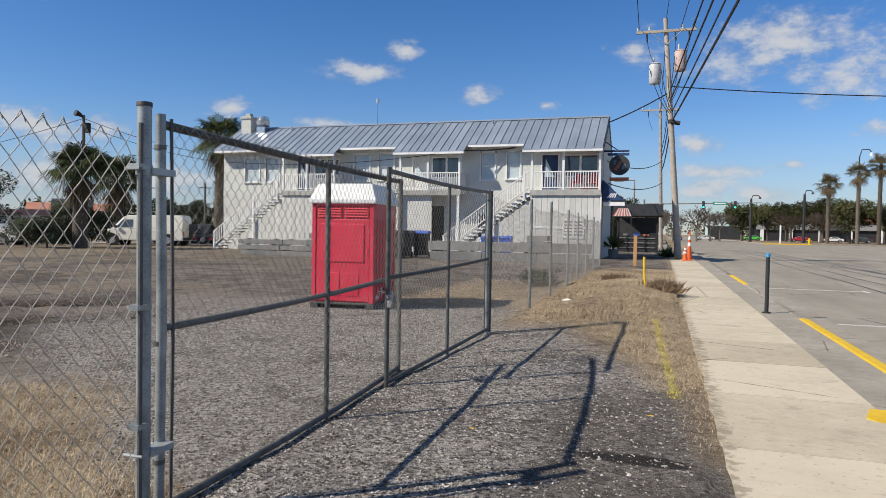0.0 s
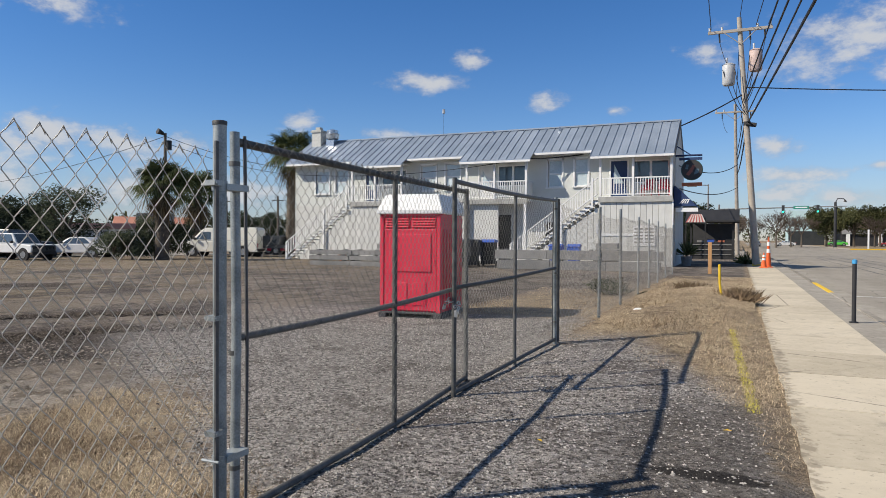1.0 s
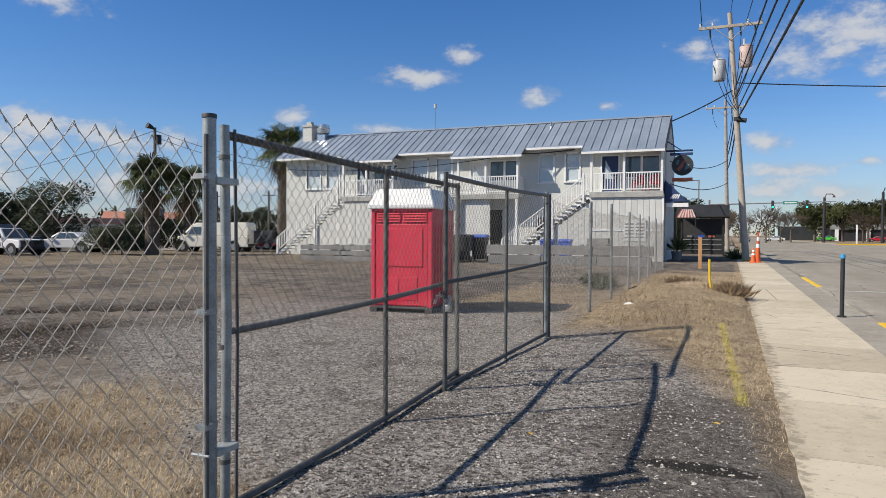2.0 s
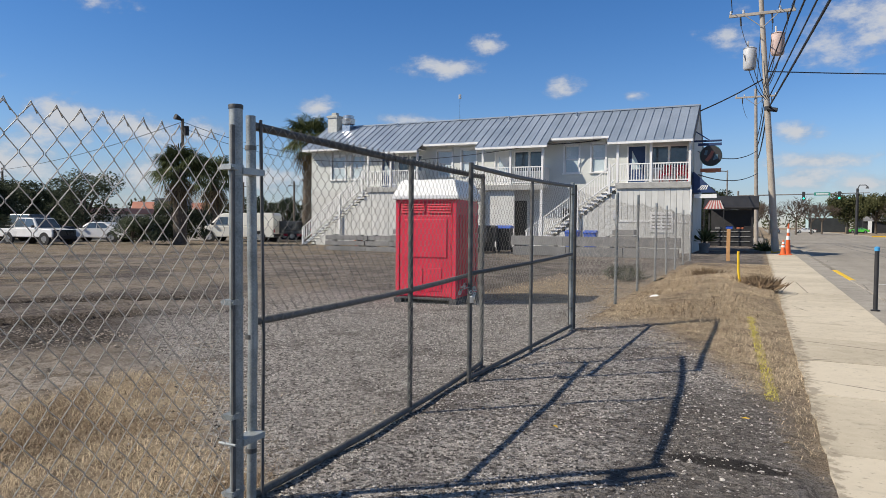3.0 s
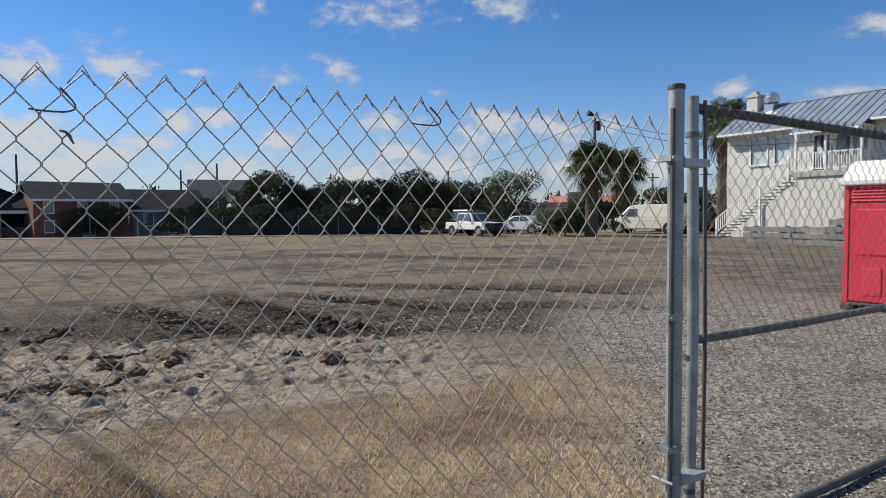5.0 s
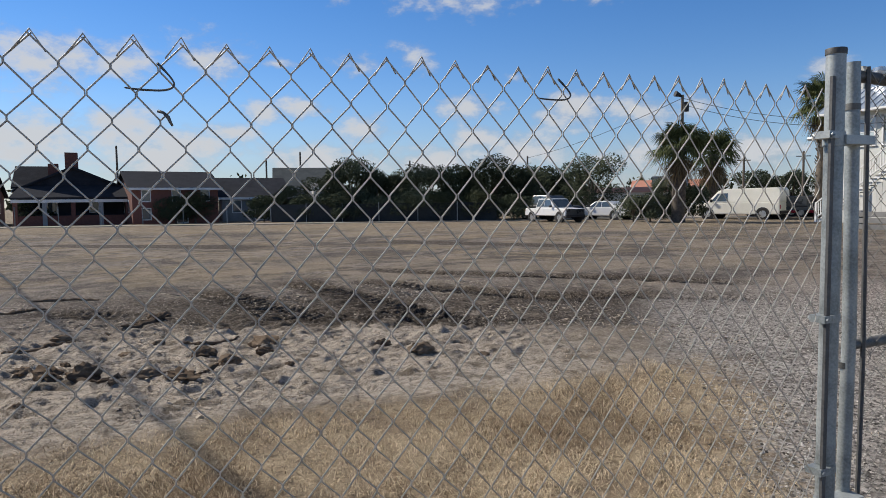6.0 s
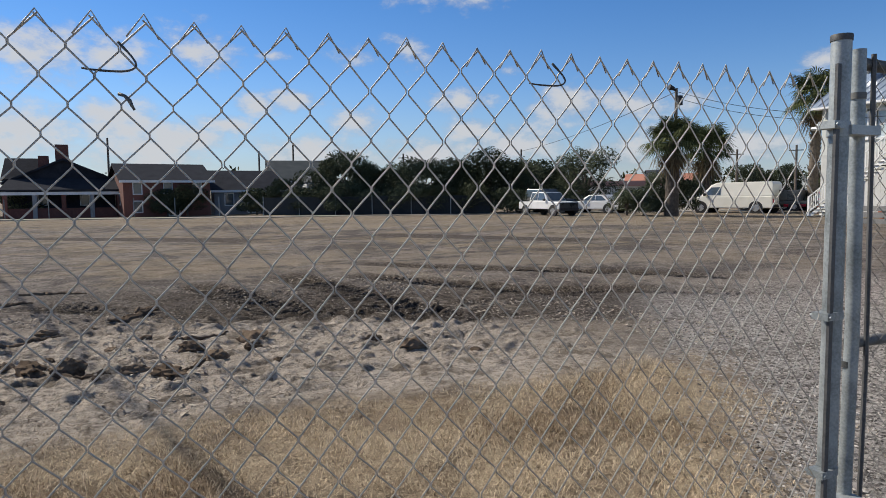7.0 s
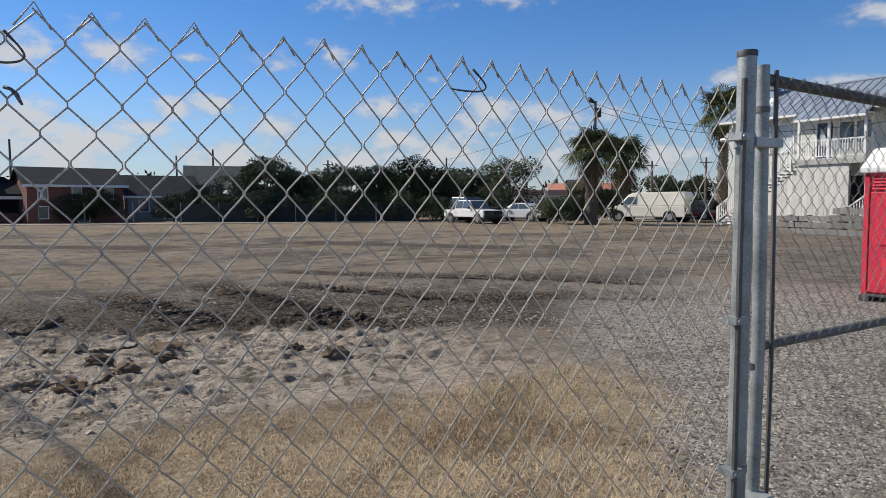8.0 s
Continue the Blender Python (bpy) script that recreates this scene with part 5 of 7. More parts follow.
for k, (x, y) in enumerate(((-12.4, 31.6), (-11.5, 31.9), (-11.9, 30.6))):
    wheelie_bin(x, y, 6 * k, BLACK, BLUE if k < 2 else BLACK, "black wheeled bin with a blue lid" if k < 2 else "black wheeled bin beside the wall", 1.25)
for k, (x, y) in enumerate(((-8.55, 33.9), (-7.65, 34.0))):
    wheelie_bin(x, y, 4 * k, BLUE, BLUE, "blue recycling bin against the boards", 1.05)
pallet = thing("tyre_stack", "dark stack of rubber mats behind the wall", "stack")
for k in range(4):
    part("mat", Geo().box(-6.6 + 0.02 * k, 33.8, 0.3 * k, -5.4 - 0.03 * k, 34.6, 0.3 * k + 0.27), CONCRETE_BEAM, pallet, bevel=0.02)
dump = thing("low_trailer", "low black trailer with a loaded flat bed", "trailer", (-13.0, 30.4, 0))
part("bed", Geo().box(-1.4, -0.6, 0.55, 1.4, 0.9, 0.75), BLACK, dump, bevel=0.02)
part("rack", Geo().box(-1.4, -0.62, 0.75, -1.3, 0.9, 1.3).box(1.3, -0.62, 0.75, 1.4, 0.9, 1.3).box(-1.4, 0.8, 0.75, 1.4, 0.9, 1.3), BLACK, dump)
for sx in (-0.9, 0.9):
    part("wheel", Geo().tube([(sx, -0.66, 0.33), (sx, -0.46, 0.33)], 0.33, 18), RUBBER, dump, "", True)
for x, mat in ((-21.6, TERRA), (-20.9, BLACK), (-18.6, BLACK)):
    pot = thing("plant_pot", "round terracotta pot below the stairs" if mat is TERRA else "dark round pot below the stairs", "pot", (x, 34.4, 0), group="pots")
    part("body", Geo().tube([(0, 0, 0.75 * 0), (0, 0, 0.3), (0, 0, 0.5), (0, 0, 0.55)], [0.16, 0.25, 0.24, 0.27], 14), mat, pot, "", True)

# market stand by the shop
stand = thing("market_stand", "dark wooden market stand with a dark roof and striped canopy", "stand", (-1.9, 52.0, 0))
for x in (-1.3, 1.5):
    for y in (0, 3.0):
        part("post", Geo().box(x - 0.06, y - 0.06, 0, x + 0.06, y + 0.06, 2.9), BLACK, stand)
part("roof", Geo().prism([(-0.5, 2.75), (1.5, 3.6), (3.5, 2.75), (3.5, 2.65), (1.5, 3.45), (-0.5, 2.65)], -1.7, 1.9), BLACK, stand, "dark weathered roof")
part("counter", Geo().box(-1.3, 0.0, 0, 1.5, 0.5, 1.2), BLACK, stand, "black counter")
for k in range(3):
    part("shelf", Geo().box(-1.2, -0.06, 0.3 + 0.35 * k, 1.4, 0.0, 0.36 + 0.35 * k), CONCRETE_BEAM, stand)
part("back_panel", Geo().box(-1.3, 2.9, 0, 1.5, 3.0, 2.6), BLACK, stand)
for k, (x, m) in enumerate(((-0.9, CONCRETE_BEAM), (-0.2, LEAF_OLIVE), (0.5, TERRA), (1.0, BLACK))):
    part("crate", Geo().box(x, 0.0, 1.2, x + 0.45, 0.45, 1.34 + 0.06 * (k % 2)), m if m is not LEAF_OLIVE else BLUE, stand, bevel=0.02)
CANOPY_RED = paint("faded_canopy_red", (0.24, 0.06, 0.06), (0.36, 0.11, 0.10), 4.0, 0.8)
CANOPY_PALE = paint("faded_canopy_white", (0.36, 0.33, 0.31), (0.52, 0.48, 0.45), 4.0, 0.8)
for k in range(12):
    lo, hi = -1.62 + 0.11 * k, -1.30 + 0.06 * k
    part("canopy_stripe", Geo().slab([(lo, -0.85, 2.62), (lo + 0.11, -0.85, 2.62), (hi + 0.06, -0.2, 3.22), (hi, -0.2, 3.22)], 0.02), CANOPY_RED if k % 2 == 0 else CANOPY_PALE, stand, "red canopy stripe" if k % 2 == 0 else "white canopy stripe")
part("canopy_frame", Geo().box(-1.66, -0.88, 2.55, -0.26, -0.80, 2.61), BLACK, stand)
for x in (-1.60, -0.32):
    part("canopy_post", Geo().box(x - 0.03, -0.87, 0.0, x + 0.03, -0.81, 2.55), BLACK, stand)


# ---- vehicles ----
def vehicle(name, label, at, rz, lower, upper, width, wheels, wheel_r, mat, panes, group="", trim=BLACK):
    """lower, upper: side outlines (x, z) of body and cabin, front towards -x; panes: side windows as outlines."""
    v = thing(name, label, "car" if name == "car" else name.split("_")[-1], at, rz, group)
    h = width / 2

    def shell(outline, h0, h1, z0, z1):
        n, vs = len(outline), []
        for s in (-1, 1):
            for x, z in outline:
                u = (z - z0) / max(1e-6, z1 - z0)
                vs.append((x, s * (h0 + (h1 - h0) * u), z))
        fs = [(i, (i + 1) % n, n + (i + 1) % n, n + i) for i in range(n)]
        return Geo().add(vs, fs + [tuple(range(n - 1, -1, -1)), tuple(range(n, 2 * n))])

    zb = max(z for _, z in lower)
    zt = max(z for _, z in upper)
    zl = min(z for _, z in upper)
    part("body", shell(lower, h, h * 0.97, 0.3, zb), mat, v, bevel=0.05)
    cab = part("cabin", shell(upper, h * 0.95, h * 0.80, zl, zt), mat, v, bevel=0.04)
    for pane in panes:
        for s in (-1, 1):
            pts = [(x, s * (h * (0.95 - 0.15 * (z - zl) / (zt - zl)) + 0.008), z) for x, z in pane]
            part("side_window", Geo().slab(pts if s < 0 else pts[::-1], 0.012), GLASS_DARK, cab, "dark window")
    # windscreen follows the cabin's front edge
    (xa, za), (xb, zb2) = upper[0], upper[1]
    ya, yb = h * 0.84, h * 0.72
    part("windscreen", Geo().slab([(xa + 0.05 - 0.03, -ya, za + 0.06), (xa + 0.02, ya, za + 0.06), (xb - 0.04, yb, zb2 - 0.06), (xb - 0.04, -yb, zb2 - 0.06)], 0.02), GLASS_DARK, cab, "windscreen")
    fx, rx = min(x for x, _ in lower), max(x for x, _ in lower)
    part("bumper", Geo().box(fx - 0.06, -h * 0.94, 0.38, fx + 0.08, h * 0.94, 0.58), trim, v, "front bumper", bevel=0.03)
    part("bumper", Geo().box(rx - 0.08, -h * 0.94, 0.38, rx + 0.06, h * 0.94, 0.58), trim, v, "rear bumper", bevel=0.03)
    for s in (-1, 1):
        part("headlight", Geo().box(fx - 0.015, s * h * 0.75 - 0.12, 0.66, fx + 0.05, s * h * 0.75 + 0.12, 0.82), CHROME, v, "clear headlight", bevel=0.02)
        part("tail_light", Geo().box(rx - 0.05, s * h * 0.85 - 0.07, 0.7, rx + 0.012, s * h * 0.85 + 0.07, 0.95), CAR_RED, v, "red tail light")
        part("mirror", Geo().box(xa + 0.25, s * (h + 0.08) - 0.08, za + 0.05, xa + 0.40, s * (h + 0.08) + 0.08, za + 0.22), trim, v, bevel=0.02)
        for x in wheels:
            y = s * (h - 0.10)
            w = part("wheel", Geo().tube([(x, y - 0.11, wheel_r), (x, y + 0.11, wheel_r)], wheel_r, 22), RUBBER, v, "", True)
            part("rim", Geo().tube([(x, y + s * 0.09, wheel_r), (x, y + s * 0.115, wheel_r), (x, y + s * 0.118, wheel_r)], [wheel_r * 0.62, wheel_r * 0.62, 0.03], 16), CHROME, w, "pale rim", True)
            part("arch", Geo().tube([(x, y + s * 0.0, wheel_r), (x, y + s * 0.108, wheel_r)], wheel_r + 0.07, 22), BLACK, v, "dark wheel arch", True)
    return v


VAN_L = [(-2.75, 0.35), (-2.8, 0.62), (-2.72, 0.95), (-1.9, 1.12), (2.75, 1.12), (2.78, 0.35)]
VAN_U = [(-1.9, 1.12), (-1.25, 1.85), (-0.9, 2.02), (2.6, 2.06), (2.74, 1.9), (2.76, 1.12)]
van = vehicle("cargo_van", "cream-white cargo van parked at the edge of the lot", (-33.4, 37.5, 0), 20, VAN_L, VAN_U, 2.0, (-1.85, 1.75), 0.37, VAN_WHITE, [[(-1.62, 1.22), (-1.2, 1.72), (-0.55, 1.74), (-0.55, 1.22)]])
TRUCK_L = [(-2.45, 0.5), (-2.5, 0.8), (-2.4, 1.02), (-1.1, 1.10), (2.5, 1.06), (2.55, 0.5)]
TRUCK_U = [(-1.15, 1.08), (-0.6, 1.78), (1.0, 1.80), (1.2, 1.06)]
truck = vehicle("pickup_truck", "white extended-cab pickup truck parked before a dark hedge", (-38.3, 25.9, 0), 184, TRUCK_L, TRUCK_U, 1.9, (-1.75, 1.65), 0.38, CAR_WHITE, [[(-0.85, 1.18), (-0.5, 1.70), (0.1, 1.72), (0.1, 1.18)], [(0.18, 1.18), (0.18, 1.72), (0.9, 1.72), (1.05, 1.18)]])
truck.matrix_world = truck.matrix_world @ Matrix.Scale(0.86, 4)
part("grille", Geo().box(-2.53, -0.85, 0.55, -2.4, 0.85, 1.0), CAR_DARK, truck, "dark grille", bevel=0.03)
vehicle("pickup_truck", "black pickup truck nosed in between white vehicles", (-43.0, 28.7, 0), 190, TRUCK_L, TRUCK_U, 1.9, (-1.75, 1.65), 0.38, CAR_DARK, [[(-0.85, 1.18), (-0.5, 1.70), (0.1, 1.72), (0.1, 1.18)], [(0.18, 1.18), (0.18, 1.72), (0.9, 1.72), (1.05, 1.18)]])
SEDAN_L = [(-2.25, 0.3), (-2.3, 0.6), (-2.1, 0.78), (-0.9, 0.88), (1.5, 0.90), (2.2, 0.86), (2.3, 0.6), (2.25, 0.3)]
SEDAN_U = [(-0.95, 0.86), (-0.25, 1.30), (0.85, 1.32), (1.6, 0.88)]
SEDAN_P = [[(-0.62, 0.92), (-0.18, 1.24), (0.3, 1.26), (0.3, 0.92)], [(0.37, 0.92), (0.37, 1.26), (0.8, 1.25), (1.25, 0.92)]]
sedan = vehicle("car", "white low coupe parked at the lot's far edge", (-39.9, 31.2, 0), 20, SEDAN_L, SEDAN_U, 1.75, (-1.4, 1.4), 0.32, CAR_WHITE, SEDAN_P, "parked cars")
for at, rz, mat, lab in (((-41.5, 36.0, 0), 40, CAR_BLUE, "blue-grey car parked behind the shrubs"), ((-32.6, 45.0, 0), 20, CAR_RED, "red car parked beside the stairs"), ((-37.0, 45.0, 0), 30, CAR_DARK, "dark car parked behind the van"), ((-46, 41.0, 0), 60, CAR_SILVER, "silver car in the far car park"),
                         ((3.4, 175, ROAD_Z), 80, CAR_WHITE, "white car waiting far down the street"), ((10.5, 190, 0.02 + ROAD_Z), 10, CAR_WHITE, "white car crossing far down the street"), ((22.5, 196, 0.02), 5, CAR_GREEN, "bright green car parked beyond the crossing"), ((32, 185, 0.02), 0, CAR_RED, "red car parked under far trees"), ((38.5, 182, 0.02), 0, CAR_WHITE, "white car parked under far trees"), ((44, 180, 0.02), 0, CAR_DARK, "dark car parked under far trees")):
    vehicle("car", lab, at, rz, SEDAN_L, SEDAN_U, 1.75, (-1.4, 1.4), 0.32, mat, SEDAN_P, "parked cars")
flat = thing("flatbed_trailer", "dark flatbed trailer parked behind the van", "trailer", (-31.2, 39.6, 0), 20)
part("bed", Geo().box(-2.2, -1.0, 0.6, 2.2, 1.0, 0.8), CAR_DARK, flat, bevel=0.03)
part("box", Geo().box(-2.1, -0.95, 0.8, 1.2, 0.95, 1.5), CAR_DARK, flat, bevel=0.05)
for x in (-1.2, -0.4):
    part("wheel", Geo().tube([(x, -1.0, 0.34), (x, -0.78, 0.34)], 0.34, 18), RUBBER, flat, "", True)

# ---- plants ----
def leaf_cloud(g, rnd, centre, radii, count, size, hollow=0.45):
    """Small leaf faces scattered through an ellipsoid, thicker towards its skin."""
    for _ in range(count):
        d = Vector((rnd.gauss(0, 1), rnd.gauss(0, 1), rnd.gauss(0, 1))).normalized()
        r = hollow + (1 - hollow) * rnd.random() ** 0.6
        r *= 1 + 0.22 * noise.noise(d * 2.3 + Vector(centre) * 0.37)
        c = Vector(centre) + Vector((d.x * radii[0], d.y * radii[1], d.z * radii[2])) * r
        a = Vector((rnd.gauss(0, 1), rnd.gauss(0, 1), rnd.gauss(0, 1))).normalized()
        b = a.orthogonal().normalized()
        s = size * rnd.uniform(0.55, 1.3)
        g.add([c - a * s, c + b * s * 0.45, c + a * s, c - b * s * 0.45], [(0, 1, 2, 3)])


def tree(name, label, h, spread, seed, mat, count=2600, size=0.16, trunk=0.16, low=0.25, category="tree"):
    rnd = random.Random(seed)
    t = thing(name, label, category)
    fork = h * (0.25 + low * 0.3)
    part("trunk", Geo().tube([(0, 0, -0.2), (0.03, 0.02, fork * 0.6), (0, 0.05, fork), (0.1, 0, h * 0.62)], [trunk, trunk * 0.8, trunk * 0.7, trunk * 0.25], 9), BARK, t, "", True)
    crown = Geo()
    for k in range(9):
        a = 2 * math.pi * k / 9 + rnd.uniform(-0.3, 0.3)
        r = spread * rnd.uniform(0.35, 0.72)
        z = h * rnd.uniform(low + 0.18, 0.84)
        c = (r * math.cos(a), r * math.sin(a), z)
        part("limb", Geo().tube([(0, 0.03, fork * 0.9), (c[0] * 0.4, c[1] * 0.4, fork + (z - fork) * 0.6), c], [trunk * 0.5, trunk * 0.32, trunk * 0.1], 6), BARK, t, "", True)
        s = rnd.uniform(0.32, 0.52)
        leaf_cloud(crown, rnd, c, (spread * s, spread * s, h * 0.22 * rnd.uniform(0.7, 1.15)), count // 10, size)
    leaf_cloud(crown, rnd, (0, 0, h * 0.80), (spread * 0.5, spread * 0.5, h * 0.19), count // 7, size)
    part("crown", crown, mat, t)
    return t


def bare_tree(label, h, spread, seed):
    rnd = random.Random(seed)
    t = thing("bare_tree", label, "tree")
    part("trunk", Geo().tube([(0, 0, -0.2), (0, 0, h * 0.35)], [0.2, 0.14], 8), BARK, t, "", True)
    twigs = Geo()

    def branch(p, d, ln, r, depth):
        q = p + d * ln
        m = p.lerp(q, 0.5) + Vector((rnd.gauss(0, 0.05), rnd.gauss(0, 0.05), 0.03)) * ln
        twigs.tube([p, m, q], [r, r * 0.85, r * 0.68], 3 if depth < 3 else 5, caps=False)
        if depth == 0:
            return
        for _ in range(4 if depth > 2 else 3):
            e = (d + Vector((rnd.gauss(0, 0.5), rnd.gauss(0, 0.5), rnd.gauss(0.12, 0.35)))).normalized()
            branch(m.lerp(q, rnd.uniform(0.2, 1.0)), e, ln * rnd.uniform(0.6, 0.85), max(0.02, r * 0.62), depth - 1)

    for k in range(5):
        a = 2 * math.pi * k / 5 + rnd.uniform(-0.4, 0.4)
        branch(Vector((0, 0, h * 0.33)), Vector((math.cos(a) * 0.75, math.sin(a) * 0.75, 0.9)).normalized(), h * 0.24, 0.10, 4)
    part("crown", twigs, LEAF_BROWN, t, "bare brown twigs")
    return t


def frond(g, rnd, base, az, el, length, droop, blades=21):
    """A fan-shaped palm leaf on its stalk."""
    d = Vector((math.cos(az) * math.cos(el), math.sin(az) * math.cos(el), math.sin(el)))
    stalk = [base, base + d * length * 0.28, base + d * length * 0.5 + Vector((0, 0, -droop * 0.25))]
    g.tube(stalk, [0.03, 0.02, 0.014], 3, caps=False)
    tip0, side = stalk[-1], Vector((-math.sin(az), math.cos(az), 0))
    up = d.cross(side) * -1
    for k in range(blades):
        u = (k / (blades - 1) - 0.5) * 2
        ang = u * 1.9
        w = (d * math.cos(ang) + side * math.sin(ang)).normalized()
        ln = length * 0.55 * (1 - 0.25 * abs(u)) * rnd.uniform(0.85, 1.1)
        mid = tip0 + w * ln * 0.55 + up * 0.05 * (1 - abs(u))
        end = tip0 + w * ln + Vector((0, 0, -droop * rnd.uniform(0.5, 1.2) - 0.12 * length))
        s = (side * math.cos(ang) - d * math.sin(ang)) * 0.021 * (length / 1.2)
        g.add([tip0, mid - s, end, mid + s], [(0, 1, 2, 3)])


def palm(label, h, seed, trunk=0.2, fronds=34, reach=1.5, skirt=14, lean=0.0, mat=None):
    rnd = random.Random(seed)
    t = thing("palm_tree", label, "palm tree")
    n = 12
    path, rs = [], []
    for i in range(n + 1):
        u = i / n
        path.append((lean * u * u, 0.05 * math.sin(u * 3), (h - 0.2) * u - 0.2 * (1 - u)))
        rs.append(trunk * (1.15 - 0.15 * u) * (1 + 0.10 * (i % 2)))
    part("trunk", Geo().tube(path, rs, 12), BARK, t, "", True)
    boots = Geo()
    for k in range(int(h * 16)):
        z = rnd.uniform(h * 0.2, h - 0.1)
        a = rnd.uniform(0, 6.28)
        x = lean * (z / h) ** 2
        b = Vector((x + math.cos(a) * trunk, math.sin(a) * trunk, z))
        boots.tube([b, b + Vector((math.cos(a) * 0.14, math.sin(a) * 0.14, 0.2))], [0.05, 0.015], 4, caps=False)
    part("frond_stub", boots, BARK, t, "old cut frond bases", kind="stuff")
    top = Vector((lean, 0, h - 0.2))
    crown, dry = Geo(), Geo()
    for k in range(fronds):
        frond(crown, rnd, top + Vector((0, 0, rnd.uniform(-0.2, 0.2))), rnd.uniform(0, 6.28), rnd.uniform(-0.45, 1.25), reach * rnd.uniform(0.75, 1.1), rnd.uniform(0.1, 0.45))
    for k in range(skirt):
        frond(dry, rnd, top + Vector((0, 0, -0.25)), rnd.uniform(0, 6.28), rnd.uniform(-1.35, -0.6), reach * rnd.uniform(0.6, 0.95), rnd.uniform(0.2, 0.5), 10)
    part("crown", crown, mat or FROND, t, "green fan fronds" if mat is None else "tan-green fan fronds")
    if skirt:
        part("dry_skirt", dry, FROND_DRY, t, "hanging dry fronds")
    return t


def place(ob, x, y, rz=0.0, s=1.0, z=0.0):
    ob.matrix_world = pose(x, y, z, 0, 0, rz) @ Matrix.Scale(s, 4)
    return ob


place(palm("bushy cabbage palm with a dry skirt at the lot's edge", 4.7, 21, 0.34, 64, 2.1, 40), -31.7, 30.3)
place(palm("dark drooping cabbage palm behind the van", 4.9, 22, 0.28, 60, 2.6, 30), -38.5, 40.3)
place(palm("tall cabbage palm beside the pale building", 7.6, 23, 0.26, 64, 2.3, 30, 0.25), -30.0, 40.6)
for k, (x, y, h) in enumerate(((30.2, 146.9, 11.6), (35.0, 145.9, 13.6), (38.3, 145.0, 15.2), (40.0, 136.7, 15.6))):
    place(palm("tall slim palm with dry fronds across the crossing", h, 30 + k, 0.3, 34, 2.8, 34, 0.0, FROND_TAN), x, y)
# dark trees behind the lot
kinds = [tree("evergreen_tree", "dense dark evergreen tree behind the lot", 4.6, 2.4, 40 + k, LEAF_DARK, 9000, 0.095, low=0.05) for k in range(3)]
HEDGE = ((-53.8, 14.9, 3.7), (-52.4, 16.3, 4.8), (-54.6, 19.0, 3.8), (-52.9, 20.8, 4.2), (-50.2, 22.0, 4.3), (-50.1, 24.6, 4.5), (-48.6, 27.4, 5.3), (-50.4, 30.4, 4.3), (-49.0, 32.6, 4.4), (-49.4, 35.5, 4.0), (-44.2, 33.4, 4.9), (-47.0, 30.0, 4.2), (-55.5, 12.0, 3.0), (-52.0, 18.4, 4.0), (-48.9, 24.9, 4.3))
for k, (x, y, h) in enumerate(HEDGE):
    m = pose(x, y, 0, 0, 0, 47 * k) @ Matrix.Scale(h / 4.6, 4)
    if k < 3:
        kinds[k].matrix_world = m
    else:
        c = copy_thing(kinds[k % 3], m)
        c.matrix_world = m
shrub = tree("shrub", "dark low shrub along the back fence", 2.2, 1.7, 60, LEAF_DARK, 4200, 0.08, 0.08, 0.0, "shrub")
SHRUBS = ((-52.3, 12.7), (-49.9, 15.0), (-49.1, 17.4), (-47.3, 19.4), (-46.3, 21.7), (-45.1, 23.9), (-43.9, 26.1), (-33.0, 29.3), (-34.6, 29.4), (-32.6, 31.6), (-57.0, 3.6), (-57.0, 5.0), (-56.5, 10.2), (-62.0, -6.5))
for k, (x, y) in enumerate(SHRUBS):
    m = pose(x, y, 0, 0, 0, 61 * k) @ Matrix.Scale((1.0, 1.1, 0.9, 1.05)[k % 4] * (0.8 if k in (7, 8) else 1.0) * (1.1 if k in (10, 11) else 1.0), 4)
    (shrub if k == 0 else copy_thing(shrub, m)).matrix_world = m
# trees behind the van and beyond the crossing
for k, (x, y, h) in enumerate(((-49.1, 57.7, 4.3), (-46.7, 59.6, 4.0), (-52.5, 55.5, 3.8), (-44.0, 62.0, 4.2), (-56.0, 52.0, 3.6), (-4.5, 62.0, 5.0), (-6.0, 70.0, 6.0))):
    m = pose(x, y, 0, 0, 0, 33 * k) @ Matrix.Scale(h / 4.6, 4)
    copy_thing(kinds[k % 3], m).matrix_world = m
oak = tree("oak_tree", "olive-green live oak across the crossing", 8.6, 5.0, 70, LEAF_OLIVE, 6500, 0.24, 0.3, 0.3)
for k, (x, y, h) in enumerate(((17.9, 174.1, 8.7), (23.0, 172.0, 8.3), (27.3, 168.3, 8.7), (32.4, 162.4, 9.2), (36.5, 158.0, 8.8), (42.2, 156.0, 8.2), (48, 160, 9), (55, 158, 9), (62, 160, 9), (21.0, 205.0, 9.0), (31.0, 205.0, 9.0), (40.0, 200.0, 9.0), (-8.0, 140, 8.0), (-14, 150, 8.5), (-2.0, 170, 7.0))):
    m = pose(x, y, 0, 0, 0, 77 * k) @ Matrix.Scale(h / 8.6, 4)
    (oak if k == 0 else copy_thing(oak, m)).matrix_world = m
bare = bare_tree("bare brown winter tree down the street", 7.6, 4.2, 80)
for k, (x, y, h) in enumerate(((2.0, 150, 6.4), (6.7, 149.8, 8.0), (9.9, 159.7, 6.6), (-0.5, 142, 6.8), (30.0, 152, 7.0), (44.0, 150, 7.5), (25, 160, 7.0), (12.5, 168, 7.5))):
    m = pose(x, y, 0, 0, 0, 50 * k) @ Matrix.Scale(h / 7.6, 4)
    (bare if k == 0 else copy_thing(bare, m)).matrix_world = m

